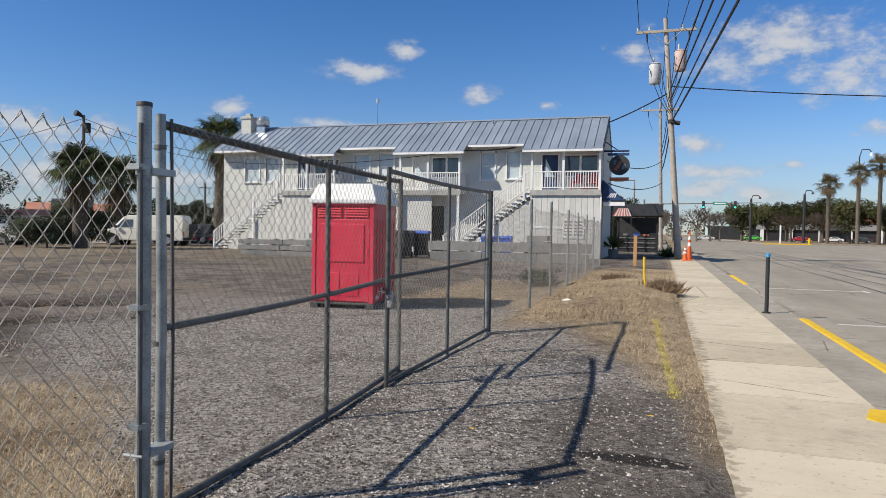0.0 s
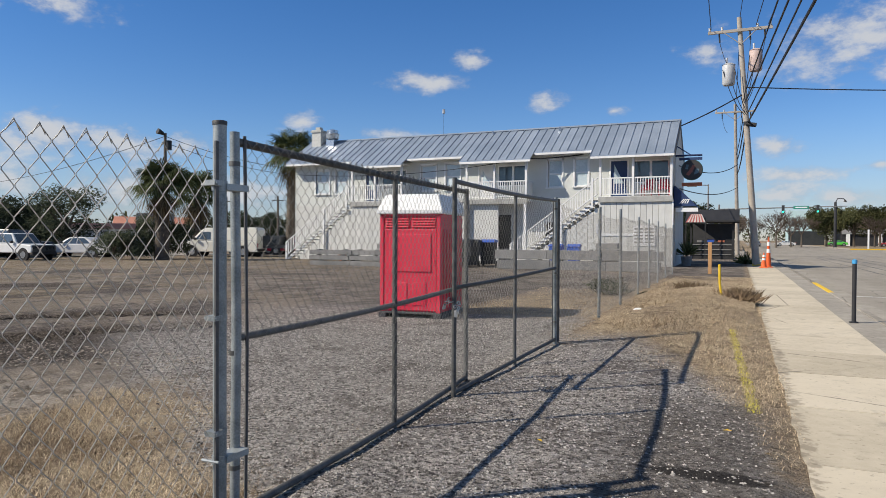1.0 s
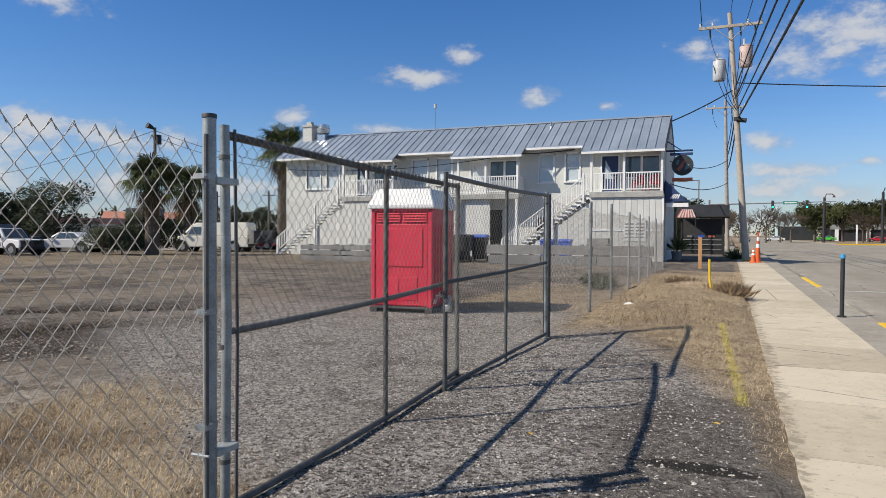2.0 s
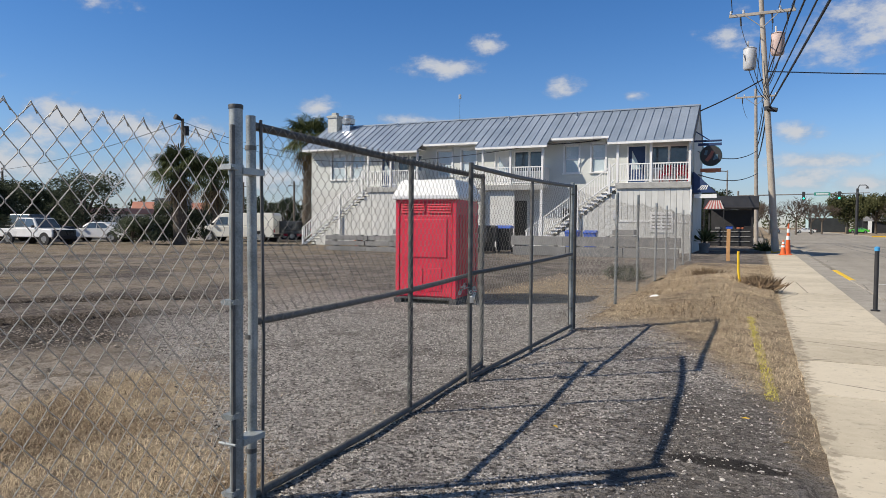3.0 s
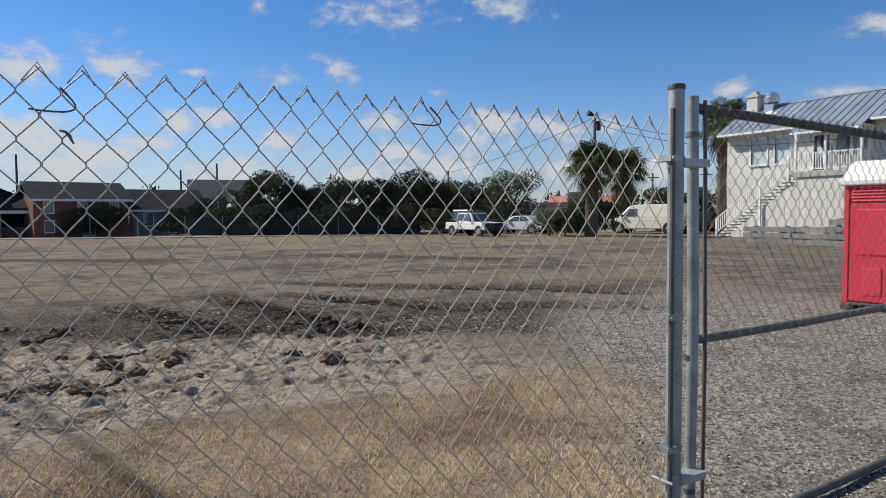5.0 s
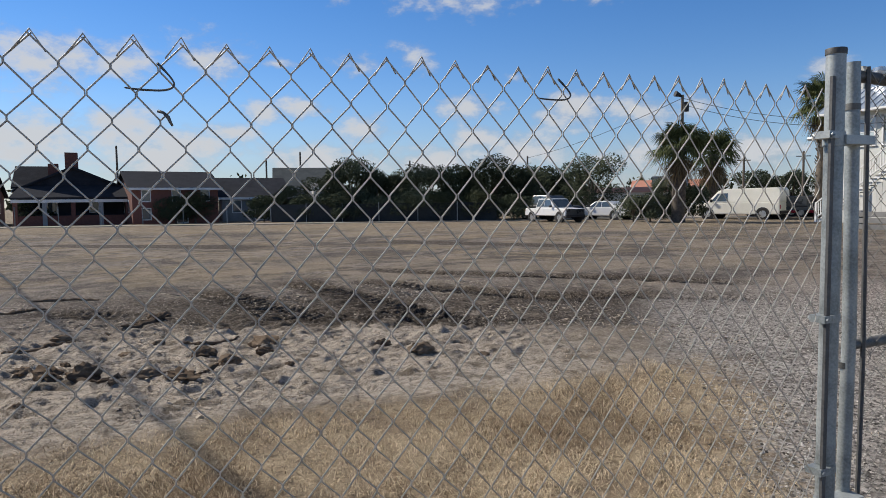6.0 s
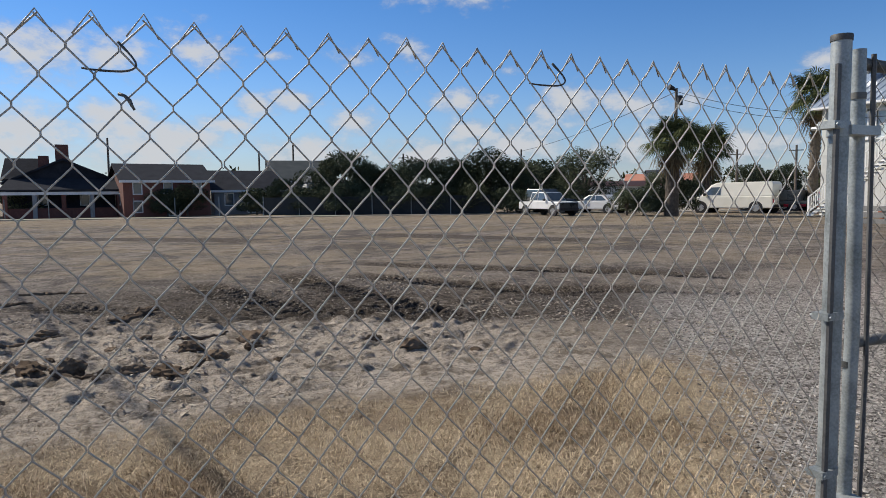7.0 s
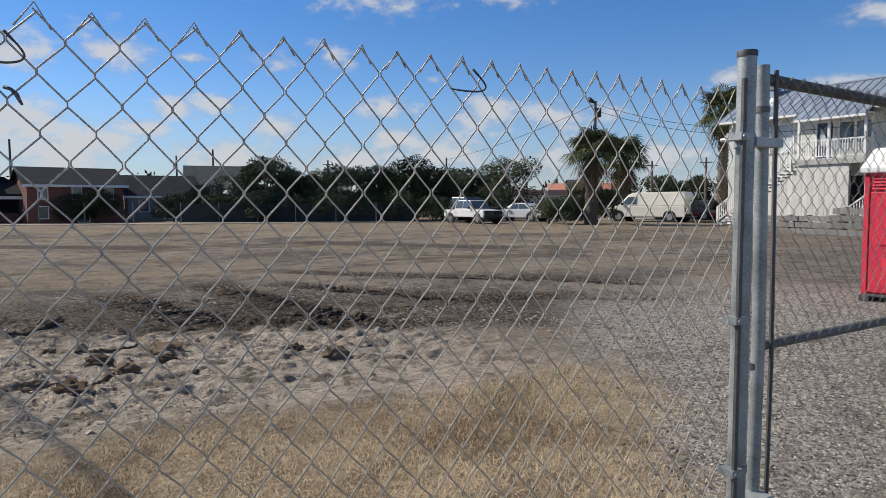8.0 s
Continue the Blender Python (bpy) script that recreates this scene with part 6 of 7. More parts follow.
# yucca by the shop and a palmetto tuft at the pole foot
def tuft(name, label, x, y, h, count, seed, mat, category="plant"):
    rnd = random.Random(seed)
    t = thing(name, label, category, (x, y, 0))
    g = Geo()
    for k in range(count):
        a, el, ln = rnd.uniform(0, 6.28), rnd.uniform(0.15 if h > 0.45 else 0.45, 1.5), h * rnd.uniform(0.6, 1.1)
        d = Vector((math.cos(a) * math.cos(el), math.sin(a) * math.cos(el), math.sin(el)))
        s = Vector((-math.sin(a), math.cos(a), 0)) * h * (0.022 if h > 0.45 else 0.011)
        b = Vector((d.x * 0.05, d.y * 0.05, 0.02)) + (Vector((rnd.gauss(0, 0.16), rnd.gauss(0, 0.16), 0)) if h < 0.45 else Vector())
        m, e = b + d * ln * 0.6, b + d * ln + Vector((0, 0, -0.12 * ln))
        g.add([b - s * 0.6, b + s * 0.6, m + s, e, m - s], [(0, 1, 2, 3, 4)])
    part("leaves", g, mat, t, kind="stuff")
    return t


yucca = tuft("yucca", "green yucca with pointed leaves in a pot by the shop", -2.55, 37.9, 0.95, 90, 5, FROND)
part("pot", Geo().tube([(0, 0, 0), (0, 0, 0.5)], [0.22, 0.3], 14), CONCRETE_BEAM, yucca, "grey pot", True)
part("stem", Geo().tube([(0, 0, 0.3), (0, 0, 0.7)], 0.07, 8), BARK, yucca)
for ob in yucca.children:
    if ob.name.startswith("leaves"):
        ob.location.z = 0.55
tuft("palmetto", "low green palmetto tuft at the pole foot", 0.35, 41.5, 0.85, 110, 6, FROND)
tuft("grass_tussock", "dark dry tussock beside the marker stake", -0.02, 15.7, 0.44, 700, 7, WEED)
tuft("grass_tussock", "dark dry tussock on the grass strip", -1.2, 19.3, 0.34, 300, 8, WEED)
tuft("grass_tussock", "dry weed patch on the grass strip", -0.9, 12.6, 0.16, 220, 10, WEED)
tuft("weed_clump", "green-grey weed clump against the fence", -3.2, 18.2, 0.44, 420, 9, LEAF_DARK)
tuft("weed_clump", "low grey weed clump inside the fence", -2.9, 17.0, 0.36, 320, 12, LEAF_DARK)

# ---- houses and far things ----
def gabled_house(name, label, at, rz, w, d, eave, ridge, wall, roof, wins, porch=False, chimney=False):
    """w along x (the ridge runs along x), d along y; the front faces -y. wins: (x, z, width, height) on the front."""
    h = thing(name, label, "house", at, rz)
    a = w / 2
    holes = [(x - ww / 2, z, x + ww / 2, z + hh) for x, z, ww, hh in wins]
    part("wall", pierced(-a, a, 0, eave, 0, 0.2, holes), wall, h)
    for s in (-1, 1):
        x0, x1 = (-a, -a + 0.2) if s < 0 else (a - 0.2, a)
        part("wall", Geo().prism([(0.2, 0), (d, 0), (d, eave), (d / 2, ridge - 0.1), (0.2, eave)], x0, x1), wall, h)
        for z in ((0.9, 3.0) if eave > 2.7 else (0.9,)):
            for y in (d * 0.3, d * 0.68):
                if z + 0.9 < eave + 0.4:
                    xx = s * (a + 0.01)
                    wn = part("window", Geo().box(min(xx, xx - s * 0.06), y - 0.35, z, max(xx, xx - s * 0.06) + 0.02, y + 0.35, z + 0.95), TRIM, h, "white window")
                    part("pane", Geo().box(s * (a + 0.035) - 0.005, y - 0.28, z + 0.07, s * (a + 0.035) + 0.005, y + 0.28, z + 0.88), GLASS_DARK, wn)
    part("wall", Geo().box(-a + 0.2, d - 0.2, 0, a - 0.2, d, eave), wall, h)
    o = 0.35
    sl = (ridge - eave) / (d / 2)
    part("roof", Geo().prism([(-o, eave - o * sl), (d / 2, ridge), (d + o, eave - o * sl), (d + o, eave - o * sl - 0.15), (d / 2, ridge - 0.17), (-o, eave - o * sl - 0.15)], -a - 0.3, a + 0.3), roof, h)
    part("fascia", Geo().box(-a - 0.3, -o - 0.03, eave - o * sl - 0.2, a + 0.3, -o, eave - o * sl - 0.02), TRIM, h)
    for x0, z0, x1, z1 in holes:
        wn = part("window", pierced(x0, x1, z0, z1, 0.0, 0.12, [(x0 + 0.07, z0 + 0.07, x1 - 0.07, z1 - 0.07)]), TRIM, h, "white window")
        part("pane", Geo().box(x0 + 0.07, 0.06, z0 + 0.07, x1 - 0.07, 0.07, z1 - 0.07), GLASS_DARK, wn)
    if porch:
        pz = min(eave, 2.3)
        part("porch_roof", Geo().slab([(-a, -2.2, pz), (a, -2.2, pz), (a, 0.0, pz + 0.6), (-a, 0.0, pz + 0.6)], 0.14), roof, h)
        part("porch_beam", Geo().box(-a, -2.15, pz - 0.3, a, -2.0, pz - 0.14), TRIM, h)
        for k in range(5):
            x = -a + 0.15 + k * (w - 0.3) / 4
            part("column", Geo().box(x - 0.12, -2.15, 0, x + 0.12, -1.95, pz - 0.3), TRIM, h)
    if chimney:
        part("chimney", Geo().box(-0.4, d * 0.45, eave, 0.4, d * 0.55 + 0.3, ridge + 0.9), BRICK, h)
    return h


bungalow = gabled_house("house", "dark-roofed bungalow with a white-columned porch and brick chimney", (-66.0, -7.4, 0), 0, 9.0, 7.6, 2.9, 4.6, SHINGLE, SHINGLE, ((-1.8, 0.8, 1.0, 1.2), (1.6, 0.8, 1.0, 1.2)))
part("chimney", Geo().box(2.6, 3.2, 3.8, 3.4, 4.1, 5.75), BRICK, bungalow, "brick chimney")
part("chimney", Geo().box(2.7, 2.0, 3.6, 3.3, 2.7, 4.85), BRICK, bungalow, "low brick chimney")
part("side_roof", Geo().slab([(4.0, -0.5, 3.0), (4.0, 2.4, 3.0), (1.0, 2.4, 4.75), (1.0, -0.5, 4.75)], 0.14), SHINGLE, bungalow, "dark side wing roof")
part("side_wall", Geo().box(1.2, -0.4, 0, 3.9, -0.02, 3.0), HOUSE_GREY, bungalow, "side wing wall")
part("porch_roof", Geo().slab([(6.8, -0.3, 2.15), (6.8, 7.9, 2.15), (4.5, 7.4, 3.1), (4.5, 0.2, 3.1)], 0.14), SHINGLE, bungalow)
part("porch_beam", Geo().box(6.5, -0.2, 1.75, 6.7, 7.8, 1.98), TRIM, bungalow)
# the white columns take grey paint, so their porch shade is in the colour
for k in range(5):
    part("column", Geo().box(6.45, -0.1 + 1.9 * k, 0, 6.7, 0.2 + 1.9 * k, 1.75), HOUSE_GREY if k % 2 else BRICK, bungalow)
part("porch_wall", Geo().box(6.4, 0.2, 0, 6.6, 7.4, 0.75), BRICK, bungalow)
gabled_house("house", "two-storey red-brick house with a dark gable roof", (-57.6, 3.7, 0), 98, 6.4, 6.5, 2.95, 4.2, BRICK, SHINGLE, ((-2.2, 1.7, 0.7, 0.95), (0.0, 1.7, 0.7, 0.95), (2.2, 1.7, 0.7, 0.95), (-2.2, 0.3, 0.7, 0.95), (0.4, 0.0, 0.9, 1.3)))
gabled_house("house", "low grey house with a dark hipped roof", (-60.0, 10.2, 0), 90, 5.6, 7.0, 2.2, 3.8, HOUSE_GREY, SHINGLE, ((-1.6, 0.7, 0.8, 1.1), (0.3, 0.1, 0.9, 1.7), (1.8, 0.7, 0.8, 1.1)))
gabled_house("house", "grey house with a pale shingle roof behind others", (-68.5, 16.8, 0), 80, 6.2, 7.0, 3.2, 5.2, HOUSE_GREY, SHINGLE_GREY, ((-1.5, 1.0, 0.8, 1.2), (1.5, 1.0, 0.8, 1.2)))
gabled_house("shed", "small white shed among dark shrubs", (-60.5, 16.2, 0), 90, 1.7, 1.8, 2.9, 3.3, TRIM, HOUSE_GREY, ((0.2, 1.9, 0.5, 0.7),))
gabled_house("house", "brick bungalow at the end of the row", (-62.0, -13.0, 0), 90, 7.0, 8.0, 2.5, 4.2, BRICK, SHINGLE, ((-1.8, 0.8, 1.0, 1.2), (1.6, 0.8, 1.0, 1.2)))
PINK_BAND = paint("faded_red_band", (0.34, 0.20, 0.17), (0.44, 0.28, 0.24), 1.0, 0.9)
store = thing("store", "flat-roofed store with an orange-red fascia beyond the palms", "building", (-61.5, 53.0, 0), 40)
part("wall", Geo().box(-7, 0, 0, 7, 8, 2.6), STUCCO, store)
part("fascia", Geo().box(-7.2, -0.3, 2.2, 7.2, 0, 2.8), PINK_BAND, store)
part("roof_box", Geo().box(1.5, 1, 2.6, 5, 5, 4.0), HOUSE_GREY, store)
gabled_house("house", "low pale house with a red roof beyond the car park", (-66.0, 62.0, 0), 45, 9.0, 7.0, 2.5, 3.9, STUCCO, ROOF_RED, ((-2.5, 0.8, 1.0, 1.1), (2.0, 0.8, 1.0, 1.1)))

# fence with black screen cloth at the lot's far edge
back = thing("screen_fence", "low fence with black screen cloth at the lot's far edge", "fence")
pts = [(-58.5, -10.0), (-55.5, 4.0), (-52.6, 10.0), (-48.0, 17.0), (-43.6, 24.5)]
for (xa, ya), (xb, yb) in zip(pts, pts[1:]):
    n = max(2, int(math.hypot(xb - xa, yb - ya) / 2.6))
    for k in range(n):
        x, y = xa + (xb - xa) * k / n, ya + (yb - ya) * k / n
        x2, y2 = xa + (xb - xa) * (k + 1) / n, ya + (yb - ya) * (k + 1) / n
        part("post", Geo().tube([(x + 0.08, y, -0.2), (x + 0.08, y, 1.45)], 0.035, 6), GALV, back)
        if ya > 9:
            part("screen", Geo().slab([(x, y, 0.05), (x2, y2, 0.05), (x2, y2, 1.35), (x, y, 1.38)], 0.02), SCREEN, back)
drive = part("back_lane", Geo().slab([(-57, -12, 0.045), (-42.6, 24.6, 0.045), (-36.0, 42.0, 0.045), (-46.0, 46.0, 0.045), (-43.6, 26.5, 0.045), (-59.6, -12, 0.045)][::1], 0.08), ASPHALT, None, "pale asphalt lane behind the lot", kind="structure")

# power poles behind the lot
for x, y, h in ((-75.7, -0.6, 7.4), (-73.8, 17.3, 7.0), (-79.4, 14.7, 6.6), (-43.0, 56.2, 5.6), (-46.8, 53.0, 5.4), (-64.3, 40.1, 6.3), (-70.2, 28.6, 6.0), (-34.2, 33.0, 8.1)):
    p = thing("power_pole", "slim dark power pole behind the lot", "utility pole", (x, y, 0), 40, "power poles")
    part("shaft", Geo().tube([(0, 0, -0.2), (0, 0, h)], [0.13, 0.09], 8), BARK, p, "", True)
    if h > 8:
        part("transformer", Geo().tube([(0.25, -0.2, h - 1.1), (0.25, -0.2, h - 0.5)], 0.17, 12), CABLE, p, "black drum transformer", True)
        part("spotlight", Geo().tube([(-0.05, -0.03, h - 0.12), (-0.16, -0.12, h - 0.02), (-0.42, -0.3, h + 0.08)], [0.05, 0.12, 0.2], 10), BLACK, p, "", True)
    elif h < 6.1:
        part("crossarm", Geo().box(-0.6, -0.05, h - 0.5, 0.6, 0.05, h - 0.42), BARK, p)
for a, b in (((-34.2, 33.0, 7.9), (-26.6, 39, 5.9)), ((-34.2, 33.0, 7.5), (-26.6, 38.5, 5.5)), ((-34.2, 33.0, 7.9), (-64.3, 40.1, 6.1))):
    tagged(part("overhead_cable", Geo().tube(sag(a, b, 0.4), 0.02, 4), CABLE), "thin black service cable to the pale building", "cable", "overhead cables")

# across the crossing
teal = thing("office_building", "pale teal two-storey building down the street", "building", (16.2, 222, 0))
part("wall", pierced(-3.2, 3.2, 0, 10.0, 0, 0.3, [(-2.2, 5.6, -1.0, 7.8)]), TEAL, teal)
part("wall", Geo().box(-3.2, 0.3, 0, 3.2, 12, 9.9), TEAL, teal)
part("window", Geo().box(-2.2, 0.1, 5.6, -1.0, 0.2, 7.8), GLASS_DARK, teal)
part("dark_front", Geo().box(-3.1, -1.5, 0, 6.0, -0.05, 4.0), SCREEN, teal, "dark green awning front")
mall = thing("shop_row", "long low shop row with a dark arcade behind trees", "building", (48, 200, 0))
part("wall", Geo().box(-24, 0, 0, 40, 10, 4.6), BLACK, mall, "dark arcade")
part("fascia", Geo().box(-24, -0.6, 3.0, 40, 0, 4.8), HOUSE_GREY, mall)
for k in range(9):
    part("column", Geo().box(-23 + 7 * k, -0.6, 0, -22.2 + 7 * k, 0, 3.0), TRIM, mall)
part("roof", Geo().prism([(-0.8, 4.8), (5, 8.2), (10.5, 4.8)], 0, 40), ROOF_RED, mall, "terracotta roof")
left_row = thing("shop_row", "dark low shop row along the street", "building", (-12, 96, 0))
part("wall", Geo().box(-8, 0, 0, 8.6, 10, 4.4), BLACK, left_row)
part("awning", Geo().slab([(-8, -1.6, 2.6), (8.6, -1.6, 2.6), (8.6, 0, 3.4), (-8, 0, 3.4)], 0.06), NAVY, left_row)
signal = thing("traffic_signal", "traffic signals showing green on a mast arm over the street", "traffic signal")
part("post", Geo().tube([(-2.6, 100, -0.1), (-2.6, 100, 6.2)], 0.13, 8), CONCRETE_BEAM, signal, "", True)
part("mast_arm", Geo().tube([(-2.6, 100, 5.55), (12.5, 99.3, 5.75)], [0.09, 0.05], 8), CONCRETE_BEAM, signal, "", True)
for x in (5.2, 9.2):
    box = part("signal_head", Geo().box(x - 0.17, 99.0, 4.9, x + 0.17, 99.25, 5.95), BLACK, signal)
    em, t, b = material("green_signal_glow", 0.4)
    b.inputs["Base Color"].default_value = (0.0, 0.5, 0.3, 1)
    b.inputs["Emission Color"].default_value, b.inputs["Emission Strength"].default_value = (0.05, 0.9, 0.55, 1), 2.0
    part("lens", Geo().tube([(x, 99.0, 5.1), (x, 98.97, 5.1)], 0.12, 12), em, box, "glowing green lens")
part("street_sign", Geo().box(6.4, 99.1, 5.45, 8.2, 99.14, 5.85), paint("green_sign", (0.02, 0.2, 0.15), (0.03, 0.26, 0.19)), signal, "green street sign")
part("sign_bar", Geo().box(6.6, 99.07, 5.58, 8.0, 99.095, 5.72), TRIM, signal)
for x, y, h, hook in ((26.2, 147.7, 10.3, 1.4), (35.4, 147.8, 18.1, 2.0), (16.8, 149.1, 9.4, 1.6)):
    p = thing("street_lamp", "tall dark street lamp across the crossing", "street lamp", (x, y, 0), group="street lamps")
    part("post", Geo().tube([(0, 0, -0.1), (0, 0, h * 0.93)], [0.30 if h < 12 else 0.2, 0.22 if h < 12 else 0.12], 8), BLACK, p, "", True)
    part("arm", Geo().tube([(0, 0, h * 0.92), (0.2 * hook, 0, h), (hook * 0.8, 0, h), (hook, 0, h * 0.97)], 0.09, 6), BLACK, p, "", True)
    part("head", Geo().tube([(hook, 0, h * 0.97), (hook, 0, h * 0.93)], [0.15, 0.3], 8), BLACK if h < 12 else TRIM, p, "", True)
hyd = thing("fire_hydrant", "yellow fire hydrant across the crossing", "hydrant", (24.0, 130.0, 0.02))
part("barrel", Geo().tube([(0, 0, 0), (0, 0, 0.8), (0, 0, 0.95), (0, 0, 1.05)], [0.2, 0.2, 0.17, 0.05], 12), YELLOW, hyd, "", True)
part("outlet", Geo().tube([(-0.32, 0, 0.6), (0.32, 0, 0.6)], 0.1, 10), YELLOW, hyd, "", True)
box = thing("sign_post", "white guide post across the crossing", "post", (19.6, 131.0, 0.0))
part("panel", Geo().box(-0.12, -0.1, 0, 0.12, 0.1, 3.2), TRIM, box, bevel=0.03)
speed = thing("road_sign", "white route sign on a post by the street", "sign", (1.9, 105, 0))
part("post", Geo().tube([(0, 0, -0.1), (0, 0, 3.0)], 0.05, 6), CONCRETE_BEAM, speed)
part("plate", Geo().box(-0.45, -0.05, 2.2, 0.45, -0.02, 3.1), TRIM, speed, bevel=0.01)
part("glyph_bar", Geo().box(-0.2, -0.06, 2.75, 0.2, -0.052, 2.85).box(0.02, -0.06, 2.35, 0.14, -0.052, 2.75), BLACK, speed)

# far woods along the skyline
woods = Geo()
wr = random.Random(5)
for x0, y0, x1, y1, h in ((-130, 340, 260, 330, 9.5), (-150, -90, -118, 120, 7.0), (-118, 120, -60, 200, 8.0), (-60, 200, -8, 215, 8.0)):
    n = int(math.hypot(x1 - x0, y1 - y0) / 5)
    for k in range(n):
        u = (k + wr.random()) / n
        hh = h * wr.uniform(0.55, 1.05)
        leaf_cloud(woods, wr, (x0 + (x1 - x0) * u, y0 + (y1 - y0) * u, hh * 0.48), (4.2, 4.2, hh * 0.52), 130, 0.62, 0.35)
tagged(part("far_woods", woods, LEAF_OLIVE, None, "olive-brown band of far trees along the skyline", kind="stuff"), category="trees")

# ---- loose ground cover ----
def stones():
    """Small angular stones round the gate and on the driveway."""
    rnd = random.Random(90)
    g = Geo()
    oct_f = [(0, 2, 4), (2, 1, 4), (1, 3, 4), (3, 0, 4), (2, 0, 5), (1, 2, 5), (3, 1, 5), (0, 3, 5)]
    made = 0
    while made < 62000:
        x, y = rnd.uniform(-8.5, 0.2), 1.0 + 10.5 * rnd.random() ** 1.4
        if y + x * 0.85 < 0.75 + rnd.uniform(-0.9, 0.6) and x < -2.2:
            continue
        if x > -2.2 and y > min(9.6, 6.4 - 2.4 * x) + rnd.uniform(-1.2, 0.4):
            continue
        if x > -0.9 and rnd.random() < 0.6:
            continue
        if x < -5.5 and rnd.random() < (-x - 5.5) / 3.2:
            continue
        s = 0.004 + 0.0095 * rnd.random() ** 2.5
        z = lot_height(x, y) + s * 0.25
        a = rnd.uniform(0, 6.28)
        c, n = math.cos(a), math.sin(a)
        v = []
        for px, py, pz in ((-1, 0, 0), (1, 0, 0), (0, -1, 0), (0, 1, 0), (0, 0, 1), (0, 0, -1)):
            px, py, pz = px * rnd.uniform(0.7, 1.4) + rnd.uniform(-0.25, 0.25), py * rnd.uniform(0.6, 1.1) + rnd.uniform(-0.25, 0.25), pz * rnd.uniform(0.4, 0.8)
            v.append((x + (px * c - py * n) * s, y + (px * n + py * c) * s, z + pz * s))
        base = len(g.v)
        g.v += v
        g.f += [tuple(base + i for i in f) for f in oct_f]
        made += 1
    ob = part("gravel", g, STONE, None, "pale and dark grey gravel stones strewn at the gate", kind="stuff")
    return tagged(ob, category="gravel")


def grass(name, label, count, area, height, lean, mat, keep, seed):
    rnd = random.Random(seed)
    g = Geo()
    made = 0
    while made < count:
        x, y = rnd.uniform(area[0], area[2]), rnd.uniform(area[1], area[3])
        k = keep(x, y, rnd)
        if rnd.random() > k:
            continue
        z = lot_height(x, y)
        a, l = rnd.uniform(0, 6.28), height * rnd.uniform(0.5, 1.35) * (0.6 + 0.4 * k)
        t = lean - 0.8 * rnd.random() ** 3
        dx, dy, l = math.cos(a) * l * math.sin(t), math.sin(a) * l * math.sin(t), l * math.cos(t)
        w = 0.0011 + 0.010 * height * rnd.uniform(0.5, 1.2)
        sx, sy = -math.sin(a) * w, math.cos(a) * w
        b = len(g.v)
        g.v += [(x - sx, y - sy, z - 0.005), (x + sx, y + sy, z - 0.005), (x + dx * 0.5 + sx * 0.7, y + dy * 0.5 + sy * 0.7, z + l * 0.66 + 0.003), (x + dx * 0.5 - sx * 0.7, y + dy * 0.5 - sy * 0.7, z + l * 0.66 + 0.003), (x + dx, y + dy, z + l + 0.002)]
        g.f += [(b, b + 1, b + 2, b + 3), (b + 3, b + 2, b + 4)]
        made += 1
    return tagged(part(name, g, mat, None, label, kind="stuff"), category="grass")


def patchy(x, y, s=0.7, z=0.0):
    return 0.5 + 0.9 * noise.noise(Vector((x * s, y * s, z)))


def inner_keep(x, y, rnd):
    edge = -5.1 + 0.5 * noise.noise(Vector((y * 0.8, 2, 0)))
    fade = min((x - edge + 0.2) / 0.5, (1.05 + 0.8 * noise.noise(Vector((x, y, 4))) - y - 0.85 * x) / 0.9, 1.0)
    return max(0.03, fade) * max(0.10, min(1.0, 1.3 * patchy(x, y, 1.6) + 0.05))


def outer_keep(x, y, rnd):
    start = min(9.5, 6.3 - 2.4 * x) + 1.3 * noise.noise(Vector((x * 1.6, y * 0.9, 1)))
    far = min(1.0, max(0.0, (y - start + 0.7) / 1.8))
    if y < 8.0 and y > 4.3 and x > 0.22:
        far = max(far, 0.2)
    return far * max(0.12, min(1.0, patchy(x, y, 1.1, 5) + 0.25))


stones()
grass("dry_turf", "short dry straw-coloured turf inside the fence", 110000, (-6.0, -2.5, -2.25, 4.4), 0.055, 1.52, STRAW, inner_keep, 1)
grass("brown_turf", "brown withered turf patches inside the fence", 60000, (-6.0, -2.5, -2.25, 4.4), 0.055, 1.5, WEED, lambda x, y, r: inner_keep(x, y, r) * max(0.0, min(1.0, 0.9 - 1.6 * patchy(x, y, 1.1))), 7)
grass("dry_grass", "tangled dry tan grass on the strip by the pavement", 150000, (-2.15, 4.0, 0.44, 27.0), 0.058, 1.50, STRAW, outer_keep, 2)
grass("dry_grass", "dry tan grass tufts behind the toilet", 9000, (-5.0, 11.8, -2.3, 18.5), 0.08, 1.45, STRAW, lambda x, y, r: max(0.0, min(1.0, patchy(x, y, 0.8, 9) + 0.1)), 3)
grass("weed_stems", "sparse brown weed stems on the strip", 1500, (-2.1, 10.0, 0.3, 26.0), 0.22, 1.2, WEED, lambda x, y, r: max(0.0, patchy(x, y, 0.6, 14) - 0.35), 4)


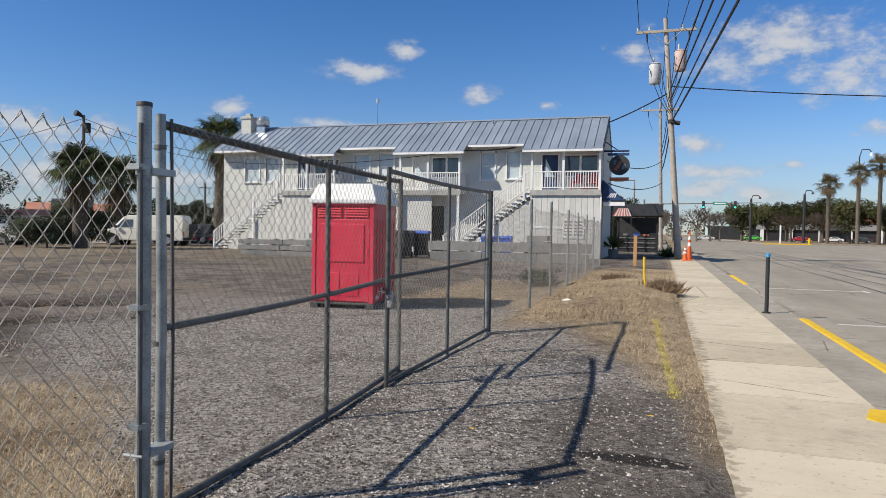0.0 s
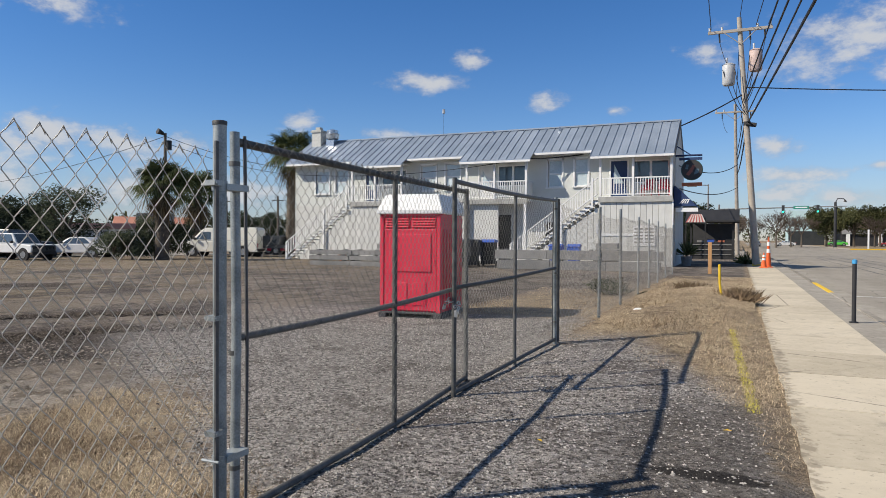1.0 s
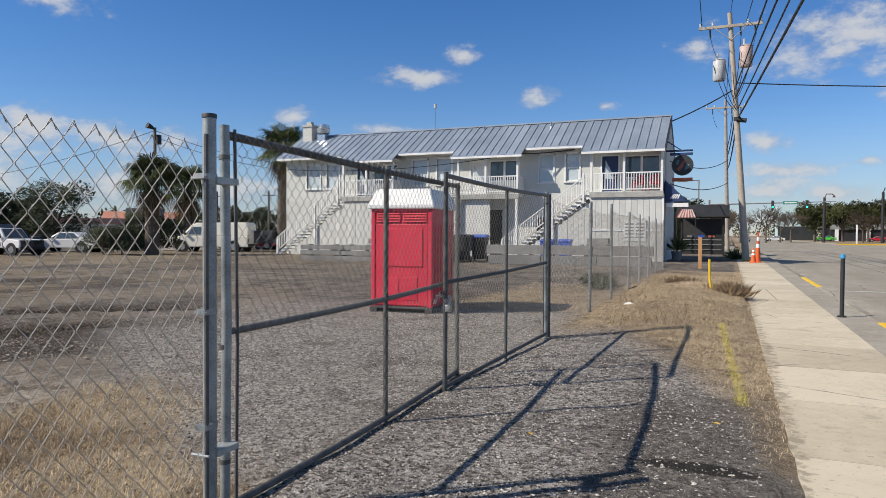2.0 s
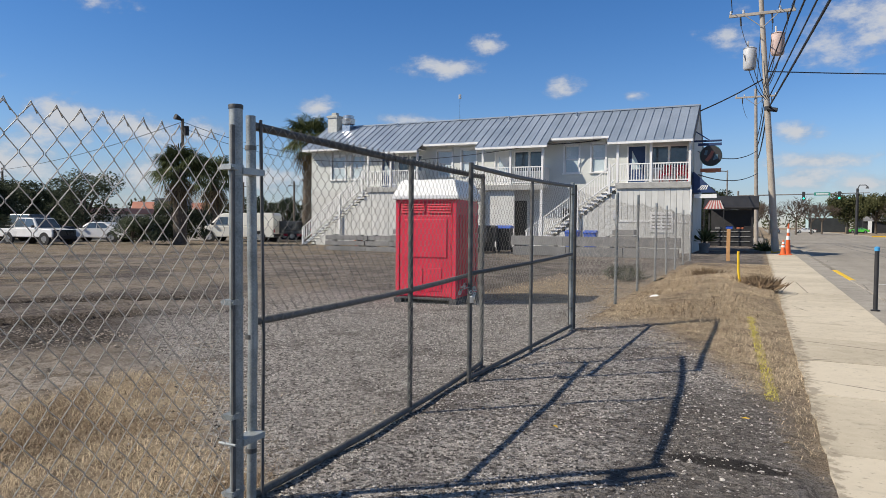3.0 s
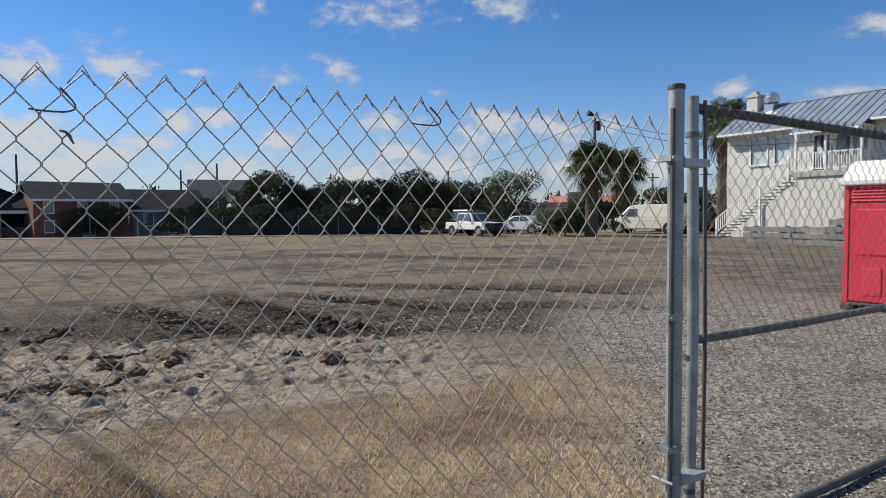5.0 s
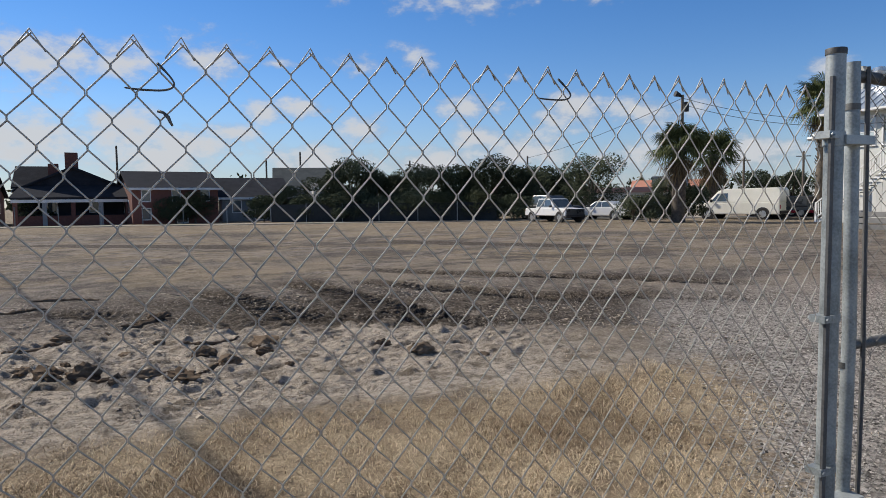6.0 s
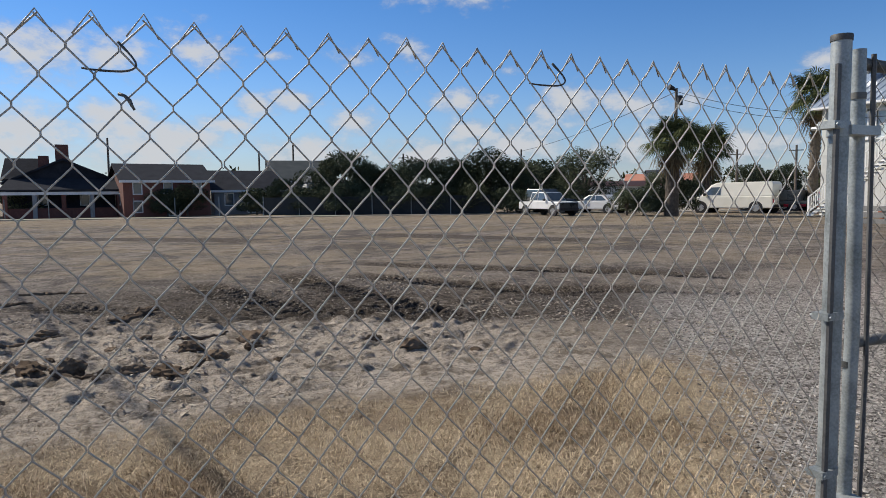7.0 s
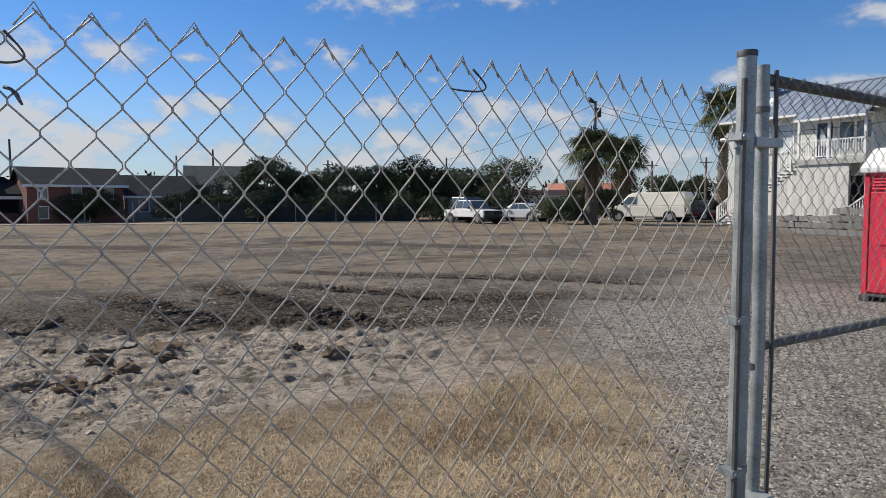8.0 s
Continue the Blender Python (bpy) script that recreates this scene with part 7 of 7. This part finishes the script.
def clod(x, y, s, seed):
    """A lump of churned soil."""
    rnd = random.Random(seed)
    bm = bmesh.new()
    bmesh.ops.create_icosphere(bm, subdivisions=3, radius=s)
    for v in bm.verts:
        n = noise.turbulence(v.co * (1.7 / s) + Vector((seed, 0, 0)), 5, True) - 0.45
        v.co *= 1 + 0.8 * n
        v.co.x *= 0.8 + 0.5 * (seed % 3)
        v.co.z *= 0.72
    me = bpy.data.meshes.new("soil_clod")
    bm.to_mesh(me)
    bm.free()
    me.materials.append(CLOD)
    ob = new("soil_clod", me)
    ob.matrix_world = pose(x, y, lot_height(x, y) + s * 0.15, 0, 0, rnd.uniform(0, 360))
    return tagged(ob, "dark crumbly lump of churned soil", "soil clod", "soil clods")


# brown soil, darkened to carry the shaded near side of the lumps
CLOD = paint("shade_darkened_soil", (0.075, 0.055, 0.040), (0.20, 0.152, 0.110), 9.0, 1.0, 0, 0.8, 60, 0.03)
for k, (x, y, s) in enumerate(((-7.1, -0.4, 0.12), (-7.0, -0.1, 0.14), (-6.74, 0.36, 0.10), (-6.45, 0.62, 0.10), (-7.3, 0.87, 0.13), (-6.8, 1.03, 0.10), (-7.5, 1.45, 0.14), (-6.9, 2.5, 0.11), (-6.45, 2.72, 0.12), (-6.1, 3.2, 0.06), (-7.4, -0.6, 0.14), (-6.5, 1.5, 0.06), (-8.4, 1.2, 0.08), (-7.9, 2.2, 0.07), (-6.2, -0.5, 0.08), (-7.8, 0.2, 0.10), (-9.8, 0.5, 0.12), (-10.1, 0.66, 0.10), (-9.5, 0.38, 0.10), (-7.41, 0.92, 0.09), (-7.2, 1.4, 0.1), (-8.6, -0.4, 0.09), (-9.0, 0.0, 0.07), (-8.2, 0.5, 0.08), (-7.6, -0.3, 0.06), (-6.6, 0.1, 0.06))):
    clod(x, y, s * (0.85 if k < 9 else 0.6), 200 + k)


def soil_ridge(a, b, r, bend, seed):
    """A crooked ridge of dark soil pushed up by a wheel."""
    rnd = random.Random(seed)
    n = 22
    path, rs = [], []
    for i in range(n + 1):
        u = i / n
        x = a[0] + (b[0] - a[0]) * u - (b[1] - a[1]) * bend * math.sin(math.pi * u) + rnd.gauss(0, 0.012)
        y = a[1] + (b[1] - a[1]) * u + (b[0] - a[0]) * bend * math.sin(math.pi * u) + rnd.gauss(0, 0.012)
        path.append((x, y, lot_height(x, y) + r * 0.35))
        rs.append(r * max(0.12, math.sin(math.pi * (0.06 + 0.9 * u)) ** 0.5) * rnd.uniform(0.5, 1.4))
    ob = part("soil_ridge", Geo().tube(path, rs, 7), CLOD, None, "crooked dark ridge of soil on the churned sand")
    return tagged(ob, category="soil ridge", group="soil ridges")


for k, (a, b, r, bend) in enumerate((((-9.2, 0.15), (-10.2, 0.60), 0.045, -0.16), ((-12.4, -1.1), (-12.1, -0.2), 0.030, 0.10), ((-11.0, -1.5), (-11.4, -0.8), 0.030, 0.1), ((-6.75, 0.20), (-7.0, -0.25), 0.035, 0.2), ((-6.55, 0.6), (-6.85, 0.95), 0.030, -0.15), ((-8.3, -0.9), (-8.5, -0.3), 0.025, 0.12), ((-7.9, 0.7), (-8.1, 1.3), 0.022, -0.1))):
    soil_ridge(a, b, r, bend, 300 + k)
ridge = Geo()
rnd = random.Random(77)
for k in range(26000):
    x, y = rnd.uniform(-12.5, -5.3), rnd.uniform(-3.0, 6.0)
    if patchy(x, y, 0.8, 21) < 0.55:
        continue
    s = 0.008 + 0.026 * rnd.random() ** 3.0
    z = lot_height(x, y)
    c = [Vector((rnd.uniform(-1, 1), rnd.uniform(-1, 1), rnd.uniform(-0.2, 0.7))) * s + Vector((x, y, z)) for _ in range(4)]
    ridge.add(c, [(0, 1, 2), (0, 2, 3), (0, 3, 1), (1, 3, 2)])
SAND_CRUMB = paint("dry_sand_crumb", (0.20, 0.165, 0.13), (0.46, 0.40, 0.33), 12.0, 1.0, 0, 0.4, 60, 0.03)
tagged(part("soil_crumbs", ridge, SAND_CRUMB, None, "small pale soil crumbs across the churned sand", kind="stuff"), category="soil")
litter = thing("paper_litter", "crumpled white paper litter on the dry grass", "litter", (-1.75, 13.3, 0.03))
part("sheet", Geo().add([(-0.10, -0.06, 0), (0.12, -0.05, 0.02), (0.06, 0.06, 0.01), (-0.06, 0.09, 0.03), (0.03, 0, 0.05)], [(0, 1, 4), (1, 2, 4), (2, 3, 4), (3, 0, 4)]), TRIM, litter)
for k, (x, y) in enumerate(((-0.05, 5.2), (0.1, 6.0), (-1.2, 4.4), (0.2, 4.7))):
    lf = thing("dry_leaf", "small yellow dry leaf on the driveway", "leaf", (x, y, lot_height(x, y) + 0.012), 70 * k, "dry leaves")
    part("blade", Geo().add([(-0.03, 0, 0), (0, -0.014, 0.006), (0.035, 0, 0.002), (0, 0.014, 0.008)], [(0, 1, 2, 3)]), FROND_DRY if k % 2 else YELLOW, lf)
SPRAY = tint("lemon_survey_paint", (0.55, 0.47, 0.04), (0.85, 0.76, 0.10))
grass("spray_mark", "faded yellow survey spray on grass blades", 2600, (-0.25, 5.9, 0.25, 10.8), 0.030, 1.5, SPRAY, lambda x, y, r: 1.0 if abs(x - 0.13 + 0.045 * (y - 6.2)) < 0.03 + 0.035 * r.random() ** 2 else 0.0, 6)

# ---- pavement slabs, one by one ----
y = -28.9
cuts = []
while y < 57:
    cuts.append(y)
    y += 1.6
slab_rnd = random.Random(4)
for a, b in zip(cuts, cuts[1:]):
    g = Geo()
    t = slab_rnd.uniform(0.003, 0.010)
    g.v = [(1.662, a + 0.01, -0.2), (1.662, b - 0.008, -0.2)]
    for k in range(9):
        g.v.append((0.40 + 0.022 * noise.noise(Vector((b * 2 - k * 0.7, 3, 0))) + slab_rnd.uniform(-0.008, 0.008), b - 0.008 + (a + 0.018 - b) * k / 8, -0.2))
    n = len(g.v)
    g.v += [(p[0], p[1], t + slab_rnd.uniform(-0.002, 0.002)) for p in g.v]
    g.f = [tuple(range(n - 1, -1, -1)), tuple(range(n, 2 * n))] + [(i, (i + 1) % n, n + (i + 1) % n, n + i) for i in range(n)]
    part("slab", g, SLAB, pavement)
